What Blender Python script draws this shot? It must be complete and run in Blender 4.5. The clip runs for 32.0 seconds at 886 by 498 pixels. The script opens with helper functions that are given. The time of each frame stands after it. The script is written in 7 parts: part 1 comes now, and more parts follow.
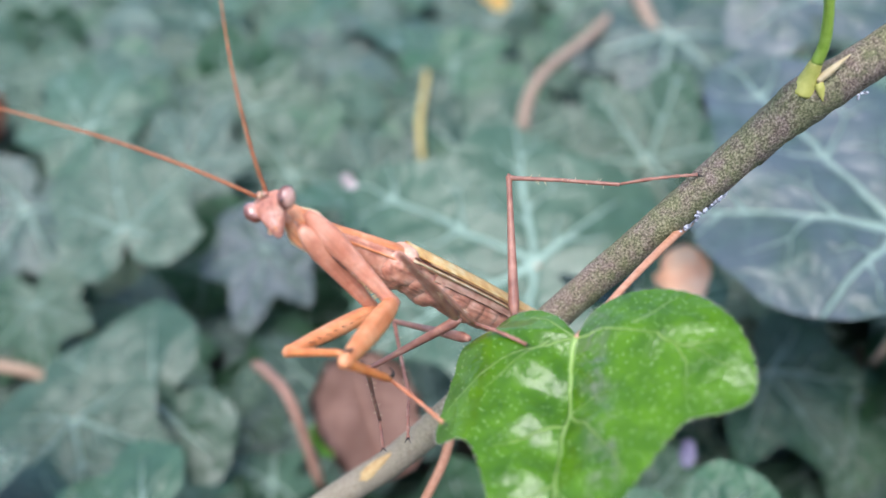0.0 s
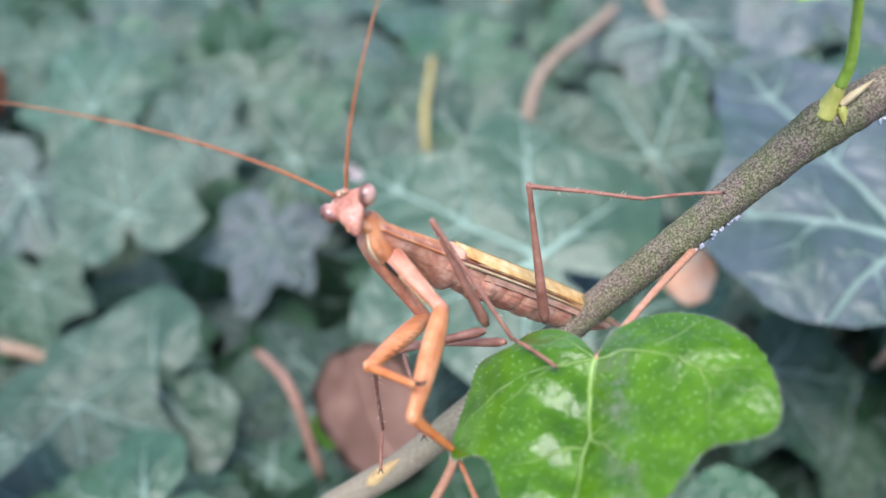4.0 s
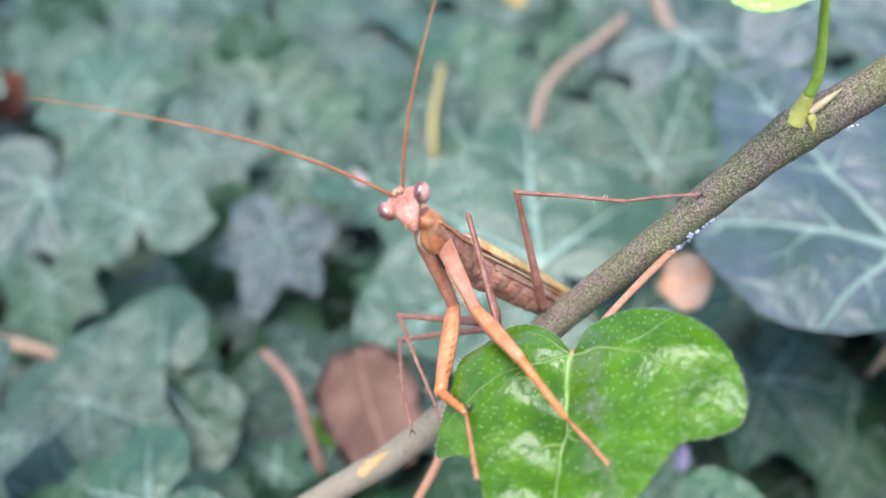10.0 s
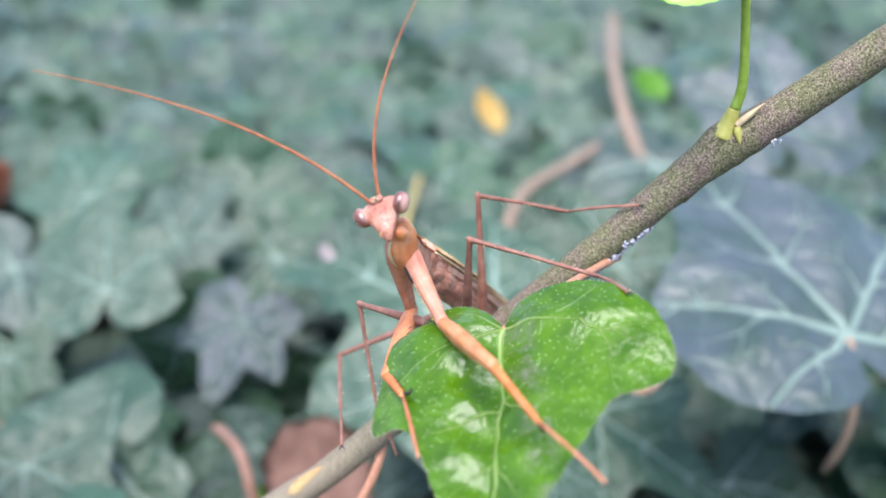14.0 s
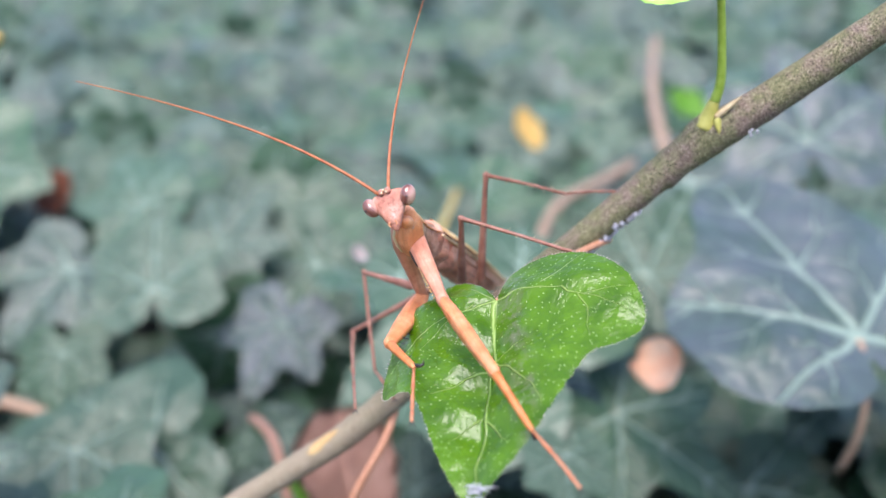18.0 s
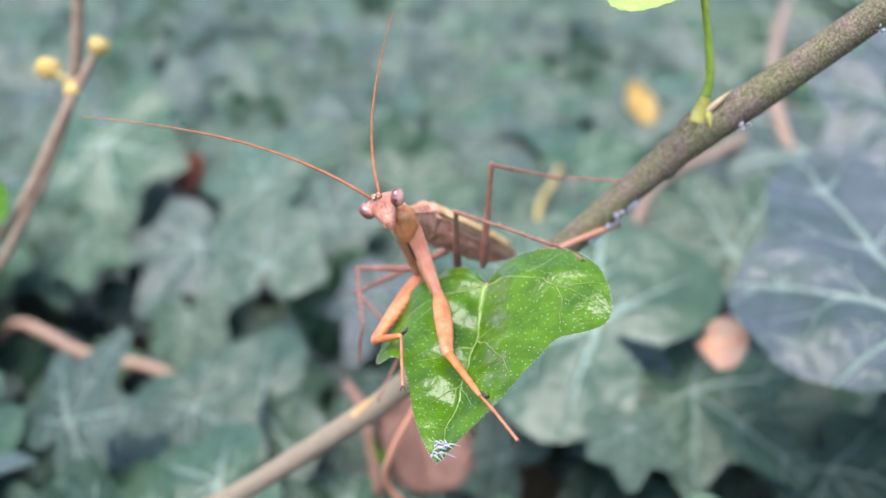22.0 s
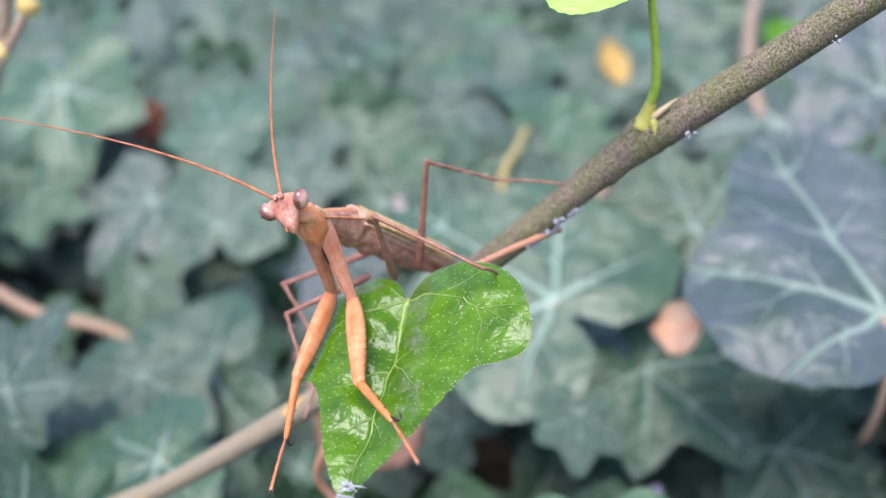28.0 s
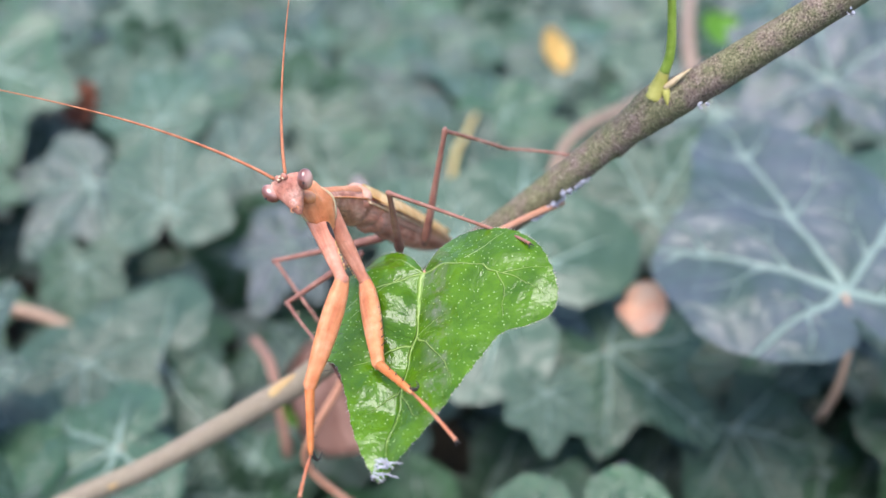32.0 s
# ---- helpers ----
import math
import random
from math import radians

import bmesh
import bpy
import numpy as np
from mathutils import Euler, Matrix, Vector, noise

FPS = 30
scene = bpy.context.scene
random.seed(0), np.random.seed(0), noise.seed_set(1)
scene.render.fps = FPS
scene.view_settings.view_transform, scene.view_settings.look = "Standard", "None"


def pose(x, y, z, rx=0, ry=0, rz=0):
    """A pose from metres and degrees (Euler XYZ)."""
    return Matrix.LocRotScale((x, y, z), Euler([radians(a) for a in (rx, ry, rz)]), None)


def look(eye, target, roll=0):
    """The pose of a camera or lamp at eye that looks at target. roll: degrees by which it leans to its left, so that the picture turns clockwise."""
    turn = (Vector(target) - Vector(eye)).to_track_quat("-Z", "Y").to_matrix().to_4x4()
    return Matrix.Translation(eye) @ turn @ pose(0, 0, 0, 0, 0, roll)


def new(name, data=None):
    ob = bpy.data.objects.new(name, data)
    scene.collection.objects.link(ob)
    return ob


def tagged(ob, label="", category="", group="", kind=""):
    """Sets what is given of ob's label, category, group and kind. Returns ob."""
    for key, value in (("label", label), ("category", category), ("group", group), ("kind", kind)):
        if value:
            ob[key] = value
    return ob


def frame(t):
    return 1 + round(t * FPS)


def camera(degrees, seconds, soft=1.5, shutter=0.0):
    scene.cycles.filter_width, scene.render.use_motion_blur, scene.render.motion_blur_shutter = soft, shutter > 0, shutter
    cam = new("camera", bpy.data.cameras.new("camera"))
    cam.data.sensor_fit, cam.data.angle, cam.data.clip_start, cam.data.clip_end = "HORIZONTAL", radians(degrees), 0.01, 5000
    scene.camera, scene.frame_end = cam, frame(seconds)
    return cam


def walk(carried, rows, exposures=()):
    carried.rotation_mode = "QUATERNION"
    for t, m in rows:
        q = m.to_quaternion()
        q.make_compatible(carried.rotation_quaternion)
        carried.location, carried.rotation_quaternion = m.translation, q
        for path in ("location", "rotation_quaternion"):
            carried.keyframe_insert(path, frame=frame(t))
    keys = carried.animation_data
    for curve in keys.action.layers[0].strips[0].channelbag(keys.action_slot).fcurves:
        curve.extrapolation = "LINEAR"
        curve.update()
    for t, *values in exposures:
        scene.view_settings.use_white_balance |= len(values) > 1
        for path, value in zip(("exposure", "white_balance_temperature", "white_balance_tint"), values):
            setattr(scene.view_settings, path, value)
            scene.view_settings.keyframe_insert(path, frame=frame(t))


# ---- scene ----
cam = camera(53.66, 32.0)
cam.data.dof.use_dof, cam.data.dof.focus_distance, cam.data.dof.aperture_fstop = True, 0.148, 10.0
METRES, EYE, TILT, LEAN, TURN = 0.21, 0.27, -30.0, 4.0, 0.0
ROWS = [
    (0, 0.0107, -0.0013, 0.0101, 0.01, 0.19, 0.41),
    (0.5, 0.0138, -0.0003, 0.0138, 0.09, -0.06, 0.51),
    (1, 0.0142, -0.0004, 0.0192, 0.17, -0.30, 0.25),
    (1.5, 0.0102, 0.0001, 0.0218, 0.19, -0.51, -0.16),
    (2, 0.0026, -0.0062, 0.0283, 0.02, -0.75, -0.56),
    (2.5, 0.0033, -0.0075, 0.0348, 0.10, -1.09, -0.47),
    (3, -0.0020, -0.0015, 0.0322, 0.05, -1.20, -0.57),
    (3.5, -0.0048, -0.0001, 0.0378, -0.10, -1.27, -0.76),
    (5.5, -0.0049, 0.0045, 0.0393, -0.56, -1.05, -1.15),
    (6, -0.0063, 0.0060, 0.0452, -0.76, -1.05, -1.21),
    (6.5, -0.0044, 0.0000, 0.0471, -0.79, -0.85, -1.37),
    (7, -0.0049, -0.0154, 0.0500, -0.69, -0.68, -1.29),
    (7.5, -0.0029, -0.0142, 0.0519, -0.31, -0.67, -1.21),
    (8, 0.0027, -0.0153, 0.0509, -0.05, -0.75, -1.05),
    (8.5, 0.0012, -0.0160, 0.0431, -0.05, -0.65, -1.15),
    (9, 0.0138, -0.0179, 0.0437, 0.28, -0.99, -0.85),
    (9.5, 0.0191, -0.0274, 0.0371, 0.51, -0.83, -1.27),
    (10, 0.0212, -0.0294, 0.0313, 0.83, -0.70, -1.59),
    (10.5, 0.0289, -0.0273, 0.0228, 1.26, -0.83, -1.52),
    (11, 0.0336, -0.0306, -0.0071, 1.31, -0.29, -1.85),
    (11.5, 0.0391, -0.0337, -0.0350, 1.03, 1.65, -3.05),
    (12, 0.0548, -0.0324, -0.0552, 0.88, 3.91, -3.91),
    (12.5, 0.0600, -0.0338, -0.0725, 0.49, 5.28, -4.49),
    (13, 0.0636, -0.0305, -0.0807, -0.05, 6.36, -4.91),
    (13.5, 0.0591, -0.0311, -0.0960, -0.49, 7.88, -4.73),
    (14, 0.0627, -0.0398, -0.0996, -0.61, 9.16, -4.64),
    (14.5, 0.0622, -0.0380, -0.1088, -0.82, 10.55, -4.98),
    (16.5, 0.0935, -0.1163, -0.1447, 1.52, 11.44, -5.93),
    (17, 0.1014, -0.1142, -0.1473, 2.02, 11.04, -6.00),
    (17.5, 0.1051, -0.1125, -0.1466, 2.28, 10.72, -6.05),
    (18, 0.1084, -0.1101, -0.1520, 2.37, 10.51, -6.08),
    (18.5, 0.1152, -0.1141, -0.1555, 2.63, 10.20, -6.16),
    (19, 0.1539, -0.1308, -0.1541, 3.99, 9.82, -6.53),
    (19.5, 0.1736, -0.1428, -0.1486, 5.28, 9.22, -7.05),
    (20, 0.1906, -0.1573, -0.1482, 6.81, 8.83, -7.54),
    (20.5, 0.2062, -0.1663, -0.1518, 8.21, 8.47, -7.81),
    (21, 0.2263, -0.1754, -0.1457, 9.55, 7.93, -7.75),
    (21.5, 0.2328, -0.1749, -0.1331, 10.62, 7.52, -7.62),
    (22, 0.2477, -0.1792, -0.1348, 11.72, 7.52, -7.61),
    (22.5, 0.2567, -0.1853, -0.1207, 12.43, 7.18, -7.28),
    (23, 0.2884, -0.1953, -0.1042, 13.44, 6.77, -7.13),
    (23.5, 0.3070, -0.1983, -0.1046, 14.12, 6.78, -7.18),
    (24, 0.3209, -0.2082, -0.0903, 14.81, 6.20, -7.41),
    (24.5, 0.3387, -0.2156, -0.0703, 15.44, 5.43, -7.84),
    (26.5, 0.3192, -0.2085, -0.0493, 13.98, 3.63, -8.96),
    (27, 0.3034, -0.1721, -0.0505, 12.49, 3.96, -8.89),
    (27.5, 0.2844, -0.1423, -0.0582, 11.00, 4.12, -8.81),
    (28, 0.2756, -0.1343, -0.0621, 10.11, 3.97, -8.73),
    (28.5, 0.2824, -0.1362, -0.0637, 9.89, 3.70, -8.66),
    (29, 0.2781, -0.1336, -0.0706, 9.54, 3.65, -8.67),
    (29.5, 0.2597, -0.1326, -0.0671, 9.12, 3.49, -8.67),
    (30, 0.2518, -0.1295, -0.0702, 8.79, 3.63, -8.54),
    (30.5, 0.2275, -0.1121, -0.0890, 7.80, 4.11, -8.77),
    (31, 0.1977, -0.0863, -0.0927, 6.02, 4.16, -8.51),
    (31.5, 0.1939, -0.0892, -0.0982, 5.13, 4.17, -8.42),
    (32, 0.1969, -0.1248, -0.0919, 5.02, 4.20, -8.41),
]
walk(cam, [(t, pose(0, 0, EYE, TILT, LEAN, TURN) @ pose(METRES * x, METRES * y, METRES * z, 90 + pitch, roll, yaw)) for t, x, y, z, yaw, pitch, roll in ROWS], exposures=[(0, 1.04, 6150, 12), (6, 1.08, 6150, 12), (9, 1.16, 6150, 12), (13, 1.26, 6200, 13), (17, 1.18, 6450, 18), (24.5, 1.20, 6450, 18), (28, 1.12, 6400, 18), (30, 1.10, 6400, 18), (32, 1.12, 6350, 18)])

# ---- light ----
world = bpy.data.worlds.new("sky")
scene.world = world
world.use_nodes = True
wn = world.node_tree.nodes
sky = wn.new("ShaderNodeTexSky")
sky.sky_type, sky.sun_disc = "NISHITA", False
sky.sun_elevation, sky.sun_rotation = radians(63), radians(-171)
sky.air_density, sky.dust_density, sky.ozone_density = 1.0, 1.6, 2.0
world.node_tree.links.new(sky.outputs["Color"], wn["Background"].inputs["Color"])
wn["Background"].inputs["Strength"].default_value = 0.15
sun = new("sun", bpy.data.lights.new("sun", "SUN"))
sun.data.energy, sun.data.angle, sun.data.color = 2.0, radians(40), (1.0, 0.95, 0.90)
sun.matrix_world = look((-0.10, -0.62, 1.25), (0, 0, 0))
scene.view_settings.exposure = 0.85


# ---- helpers of this scene ----
def mesh_from(name, bm, material, smooth=True):
    me = bpy.data.meshes.new(name)
    bm.to_mesh(me)
    bm.free()
    if smooth:
        me.polygons.foreach_set("use_smooth", [True] * len(me.polygons))
    for m in material if isinstance(material, (list, tuple)) else [material]:
        me.materials.append(m)
    return me


def part(name, bm, material, parent, label=""):
    ob = new(name, mesh_from(name, bm, material))
    ob.parent = parent
    return tagged(ob, label)


def loft(bm, rings, cap=True):
    """Joins rings of points (each a list of Vectors of one length) into a skin."""
    rows = [[bm.verts.new(p) for p in ring] for ring in rings]
    n = len(rows[0])
    for a, b in zip(rows, rows[1:]):
        for i in range(n):
            bm.faces.new((a[i], a[(i + 1) % n], b[(i + 1) % n], b[i]))
    if cap:
        bm.faces.new(list(reversed(rows[0])))
        bm.faces.new(rows[-1])
    return rows


def ellipse(z, rx, ry, ox=0.0, oy=0.0, n=12, power=1.0):
    out = []
    for i in range(n):
        a = 2 * math.pi * i / n
        c, s = math.cos(a), math.sin(a)
        c, s = math.copysign(abs(c) ** power, c), math.copysign(abs(s) ** power, s)
        out.append(Vector((ox + rx * c, oy + ry * s, z)))
    return out


def limb(bm, length, profile, n=12, power=1.0):
    """A limb along z. Profile rows: share of the length, half widths in x and y, and how far it bows in x."""
    loft(bm, [ellipse(p[0] * length, p[1], p[2], p[3] if len(p) > 3 else 0.0, 0.0, n, power) for p in profile])
    return bm


def smooth_path(points, steps=6):
    """Catmull-Rom through points (Vectors)."""
    pts = [points[0] * 2 - points[1], *points, points[-1] * 2 - points[-2]]
    out = []
    for a, b, c, d in zip(pts, pts[1:], pts[2:], pts[3:]):
        for k in range(steps):
            u = k / steps
            out.append(0.5 * (2 * b + (c - a) * u + (2 * a - 5 * b + 4 * c - d) * u * u + (3 * b - a - 3 * c + d) * u ** 3))
    out.append(points[-1].copy())
    return out


def tube(bm, points, radii, n=10, rough=0.0, steps=6):
    """A stem through points, with a radius at each, its surface uneven by rough (share of the radius)."""
    path = smooth_path([Vector(p) for p in points], steps)
    k = len(points) - 1
    side, rings = Vector((0.3, 0.2, 1)), []
    for i, p in enumerate(path):
        u = i / steps
        j = min(int(u), k - 1)
        r = radii[j] + (radii[j + 1] - radii[j]) * (u - j)
        ahead = (path[min(i + 1, len(path) - 1)] - path[max(i - 1, 0)]).normalized()
        x = (side - ahead * side.dot(ahead)).normalized()
        y = ahead.cross(x)
        side = x
        ring = []
        for q in range(n):
            a = 2 * math.pi * q / n
            way = x * math.cos(a) + y * math.sin(a)
            bump = 1 + rough * noise.noise((p + way * r) / (r * 0.55)) if rough else 1
            ring.append(p + way * r * bump)
        rings.append(ring)
    loft(bm, rings)
    return bm


def blob(bm, centre, radii, turn=None, n=10, m=7):
    """An ellipsoid."""
    rings = []
    for i in range(m + 1):
        b = math.pi * (0.02 + 0.96 * i / m) - math.pi / 2
        rings.append([Vector((math.cos(2 * math.pi * q / n) * math.cos(b) * radii[0], math.sin(2 * math.pi * q / n) * math.cos(b) * radii[1], math.sin(b) * radii[2])) for q in range(n)])
    turn = turn or Matrix()
    loft(bm, [[Vector(centre) + turn.to_3x3() @ p for p in ring] for ring in rings])
    return bm


# ---- materials ----
def surface(name, rough=0.5, spec=0.5):
    m = bpy.data.materials.new(name)
    m.use_nodes = True
    b = m.node_tree.nodes["Principled BSDF"]
    b.inputs["Roughness"].default_value = rough
    b.inputs["Specular IOR Level"].default_value = spec
    return m, m.node_tree.nodes, m.node_tree.links, b


def ramp(nodes, links, fac, stops):
    r = nodes.new("ShaderNodeValToRGB")
    els = r.color_ramp.elements
    while len(els) < len(stops):
        els.new(0.5)
    for e, (p, c) in zip(els, stops):
        e.position, e.color = p, (*c, 1)
    links.new(fac, r.inputs["Fac"])
    return r.outputs["Color"]


def noise_at(nodes, links, scale, detail=4.0, coord=None, kind="Object", rough=0.55):
    if coord is None:
        coord = nodes.new("ShaderNodeTexCoord").outputs[kind]
    t = nodes.new("ShaderNodeTexNoise")
    t.inputs["Scale"].default_value, t.inputs["Detail"].default_value, t.inputs["Roughness"].default_value = scale, detail, rough
    links.new(coord, t.inputs["Vector"])
    return t.outputs["Fac"]


def blend(nodes, links, fac, a, b, how="MIX"):
    m = nodes.new("ShaderNodeMix")
    m.data_type, m.blend_type = "RGBA", how
    for socket, value in ((m.inputs[0], fac), (m.inputs[6], a), (m.inputs[7], b)):
        if isinstance(value, (int, float)):
            socket.default_value = value
        elif isinstance(value, tuple):
            socket.default_value = (*value, 1)
        else:
            links.new(value, socket)
    return m.outputs[2]


def bump(nodes, links, bsdf, height, strength, distance):
    b = nodes.new("ShaderNodeBump")
    b.inputs["Strength"].default_value, b.inputs["Distance"].default_value = strength, distance
    links.new(height, b.inputs["Height"])
    links.new(b.outputs["Normal"], bsdf.inputs["Normal"])
    links.new(b.outputs["Normal"], bsdf.inputs["Coat Normal"])


def maths(nodes, links, op, a, b=None):
    m = nodes.new("ShaderNodeMath")
    m.operation = op
    for socket, value in zip(m.inputs, (a, b)):
        if isinstance(value, (int, float)):
            socket.default_value = value
        elif value is not None:
            links.new(value, socket)
    return m.outputs[0]


def vein_field(nodes, links, coord, veins):
    """The distance to the nearest vein, each of which is a straight run from a to b with a half width w at its root: 1 on it, 0 off it."""
    best = None
    for (ax, ay), (bx, by), w in veins:
        a, b = Vector((ax, ay, 0)), Vector((bx, by, 0))
        d, long = (b - a).normalized(), (b - a).length

        def vec(op, p, q=None, scale=None):
            v = nodes.new("ShaderNodeVectorMath")
            v.operation = op
            links.new(p, v.inputs[0])
            if isinstance(q, Vector):
                v.inputs[1].default_value = q
            elif q is not None:
                links.new(q, v.inputs[1])
            return v

        off = vec("SUBTRACT", coord, a).outputs["Vector"]
        along = nodes.new("ShaderNodeClamp")
        links.new(vec("DOT_PRODUCT", off, d).outputs["Value"], along.inputs["Value"])
        along.inputs["Max"].default_value = long
        run = nodes.new("ShaderNodeVectorMath")
        run.operation = "SCALE"
        run.inputs[0].default_value = d
        links.new(along.outputs[0], run.inputs["Scale"])
        gap = vec("LENGTH", vec("SUBTRACT", off, run.outputs["Vector"]).outputs["Vector"]).outputs["Value"]
        width = maths(nodes, links, "MULTIPLY_ADD", along.outputs[0], -0.75 * w / long)
        width.node.inputs[2].default_value = w
        near = maths(nodes, links, "SUBTRACT", 1.0, maths(nodes, links, "DIVIDE", gap, width))
        best = near if best is None else maths(nodes, links, "MAXIMUM", best, near)
    m = nodes.new("ShaderNodeMapRange")
    m.interpolation_type = "SMOOTHSTEP"
    links.new(best, m.inputs["Value"])
    return m.outputs["Result"]


def warped_uv(nodes, links, scale, amount):
    uv = nodes.new("ShaderNodeUVMap").outputs["UV"]
    t = nodes.new("ShaderNodeTexNoise")
    t.inputs["Scale"].default_value, t.inputs["Detail"].default_value = scale, 2.0
    links.new(uv, t.inputs["Vector"])
    v = nodes.new("ShaderNodeVectorMath")
    v.operation = "MULTIPLY_ADD"
    links.new(t.outputs["Color"], v.inputs[0])
    v.inputs[1].default_value = (amount, amount, 0)
    links.new(uv, v.inputs[2])
    w = nodes.new("ShaderNodeVectorMath")
    w.operation = "SUBTRACT"
    links.new(v.outputs["Vector"], w.inputs[0])
    w.inputs[1].default_value = (amount / 2, amount / 2, 0)
    return w.outputs["Vector"]


def palmate(lobes, w=0.02):
    """Veins of one half (x over 0) of a leaf whose stalk joins at (0, 0) and whose tip lies at (0, -1): a main vein for each (angle, length, pairs), with side veins that bend and fork."""
    out = []

    def ahead(p, deg, long):
        return (p[0] + long * math.sin(radians(deg)), p[1] - long * math.cos(radians(deg)))

    for deg, long, pairs in lobes:
        out.append(((0, 0), ahead((0, 0), deg, long), w))
        for k in range(pairs):
            for s in (-1, 1) if deg else (1,):
                p = ahead((0, 0), deg, long * (0.30 + 0.36 * k + 0.05 * s))
                q = ahead(p, deg + s * 54, long * (0.19 - 0.05 * k))
                out.append((p, q, w * 0.55))
                out.append((q, ahead(q, deg + s * 22, long * (0.17 - 0.04 * k)), w * 0.34))
                if k == 0 and deg < 100:
                    out.append((q, ahead(q, deg + s * 84, long * 0.15), w * 0.30))
    return out


IVY_LOBES = ((0, 0.98, 2), (54, 0.76, 2), (110, 0.48, 1))


def ivy_material(name, random_kind):
    """Dull green ivy; random_kind "blue" gives leaves with the sky's blue-grey sheen painted into their colour, "green"
    the paler mature ones.
    """
    m, n, l, b = surface(name, 0.45, 0.36)
    uv = warped_uv(n, l, 4.0, 0.085)
    fold = n.new("ShaderNodeVectorMath")
    fold.operation = "ABSOLUTE"
    l.new(uv, fold.inputs[0])
    half, whole, both = n.new("ShaderNodeSeparateXYZ"), n.new("ShaderNodeSeparateXYZ"), n.new("ShaderNodeCombineXYZ")
    l.new(fold.outputs["Vector"], half.inputs[0])
    l.new(uv, whole.inputs[0])
    l.new(half.outputs["X"], both.inputs["X"])
    l.new(whole.outputs["Y"], both.inputs["Y"])
    v = vein_field(n, l, both.outputs["Vector"], palmate(IVY_LOBES, 0.031))
    if random_kind in ("object", "blue", "green"):
        rnd = n.new("ShaderNodeObjectInfo").outputs["Random"]
    else:
        rnd = n.new("ShaderNodeNewGeometry").outputs["Random Per Island"]
    tone = ramp(n, l, rnd, [(0.0, (0.014, 0.040, 0.024)), (0.26, (0.026, 0.088, 0.030)), (0.50, (0.050, 0.074, 0.070)), (0.76, (0.034, 0.112, 0.038)), (1.0, (0.082, 0.116, 0.108))])
    # Sky reflection on the glossy blades, put into the base colour.
    if random_kind == "blue":
        tone = ramp(n, l, rnd, [(0.0, (0.056, 0.076, 0.090)), (1.0, (0.072, 0.094, 0.106))])
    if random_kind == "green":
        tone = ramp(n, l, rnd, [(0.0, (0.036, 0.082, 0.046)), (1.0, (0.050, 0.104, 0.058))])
    mottle = noise_at(n, l, 4.0, 4.0, uv)
    patch = n.new("ShaderNodeMapRange")
    patch.inputs["From Min"].default_value, patch.inputs["From Max"].default_value = 0.40, 0.66
    l.new(mottle, patch.inputs["Value"])
    tone = blend(n, l, maths(n, l, "MULTIPLY", patch.outputs["Result"], 0.65), tone, (0.014, 0.050, 0.020))
    net = n.new("ShaderNodeTexVoronoi")
    net.feature = "DISTANCE_TO_EDGE"
    net.inputs["Scale"].default_value = 8.0
    l.new(uv, net.inputs["Vector"])
    thread = n.new("ShaderNodeMapRange")
    thread.inputs["From Min"].default_value, thread.inputs["From Max"].default_value = 0.06, 0.0
    l.new(net.outputs["Distance"], thread.inputs["Value"])
    tone = blend(n, l, maths(n, l, "MULTIPLY", thread.outputs["Result"], 0.16), tone, (0.17, 0.28, 0.20))
    fine = noise_at(n, l, 45.0, 3.0, uv)
    tone = blend(n, l, maths(n, l, "MULTIPLY", fine, 0.16), tone, (0.08, 0.13, 0.11))
    tone = blend(n, l, maths(n, l, "MULTIPLY", v, 0.62 if random_kind == "blue" else 0.86), tone, (0.38, 0.52, 0.42))
    l.new(tone, b.inputs["Base Color"])
    l.new(maths(n, l, "MULTIPLY_ADD", mottle, 0.35), b.inputs["Roughness"])
    b.inputs["Roughness"].links[0].from_node.inputs[2].default_value = 0.27
    h = maths(n, l, "ADD", maths(n, l, "MULTIPLY", v, -0.9), maths(n, l, "MULTIPLY", noise_at(n, l, 9.0, 3.0, uv), 1.5))
    bump(n, l, b, h, 0.8, 0.0022)
    b.inputs["Coat Weight"].default_value, b.inputs["Coat Roughness"].default_value = 0.42, 0.30
    return m


IVY = ivy_material("ivy_leaf", "object")
IVY_FAR = ivy_material("ivy_leaf_far", "island")
IVY_BLUE = ivy_material("ivy_leaf_sky_sheen", "blue")
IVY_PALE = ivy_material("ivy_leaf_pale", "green")


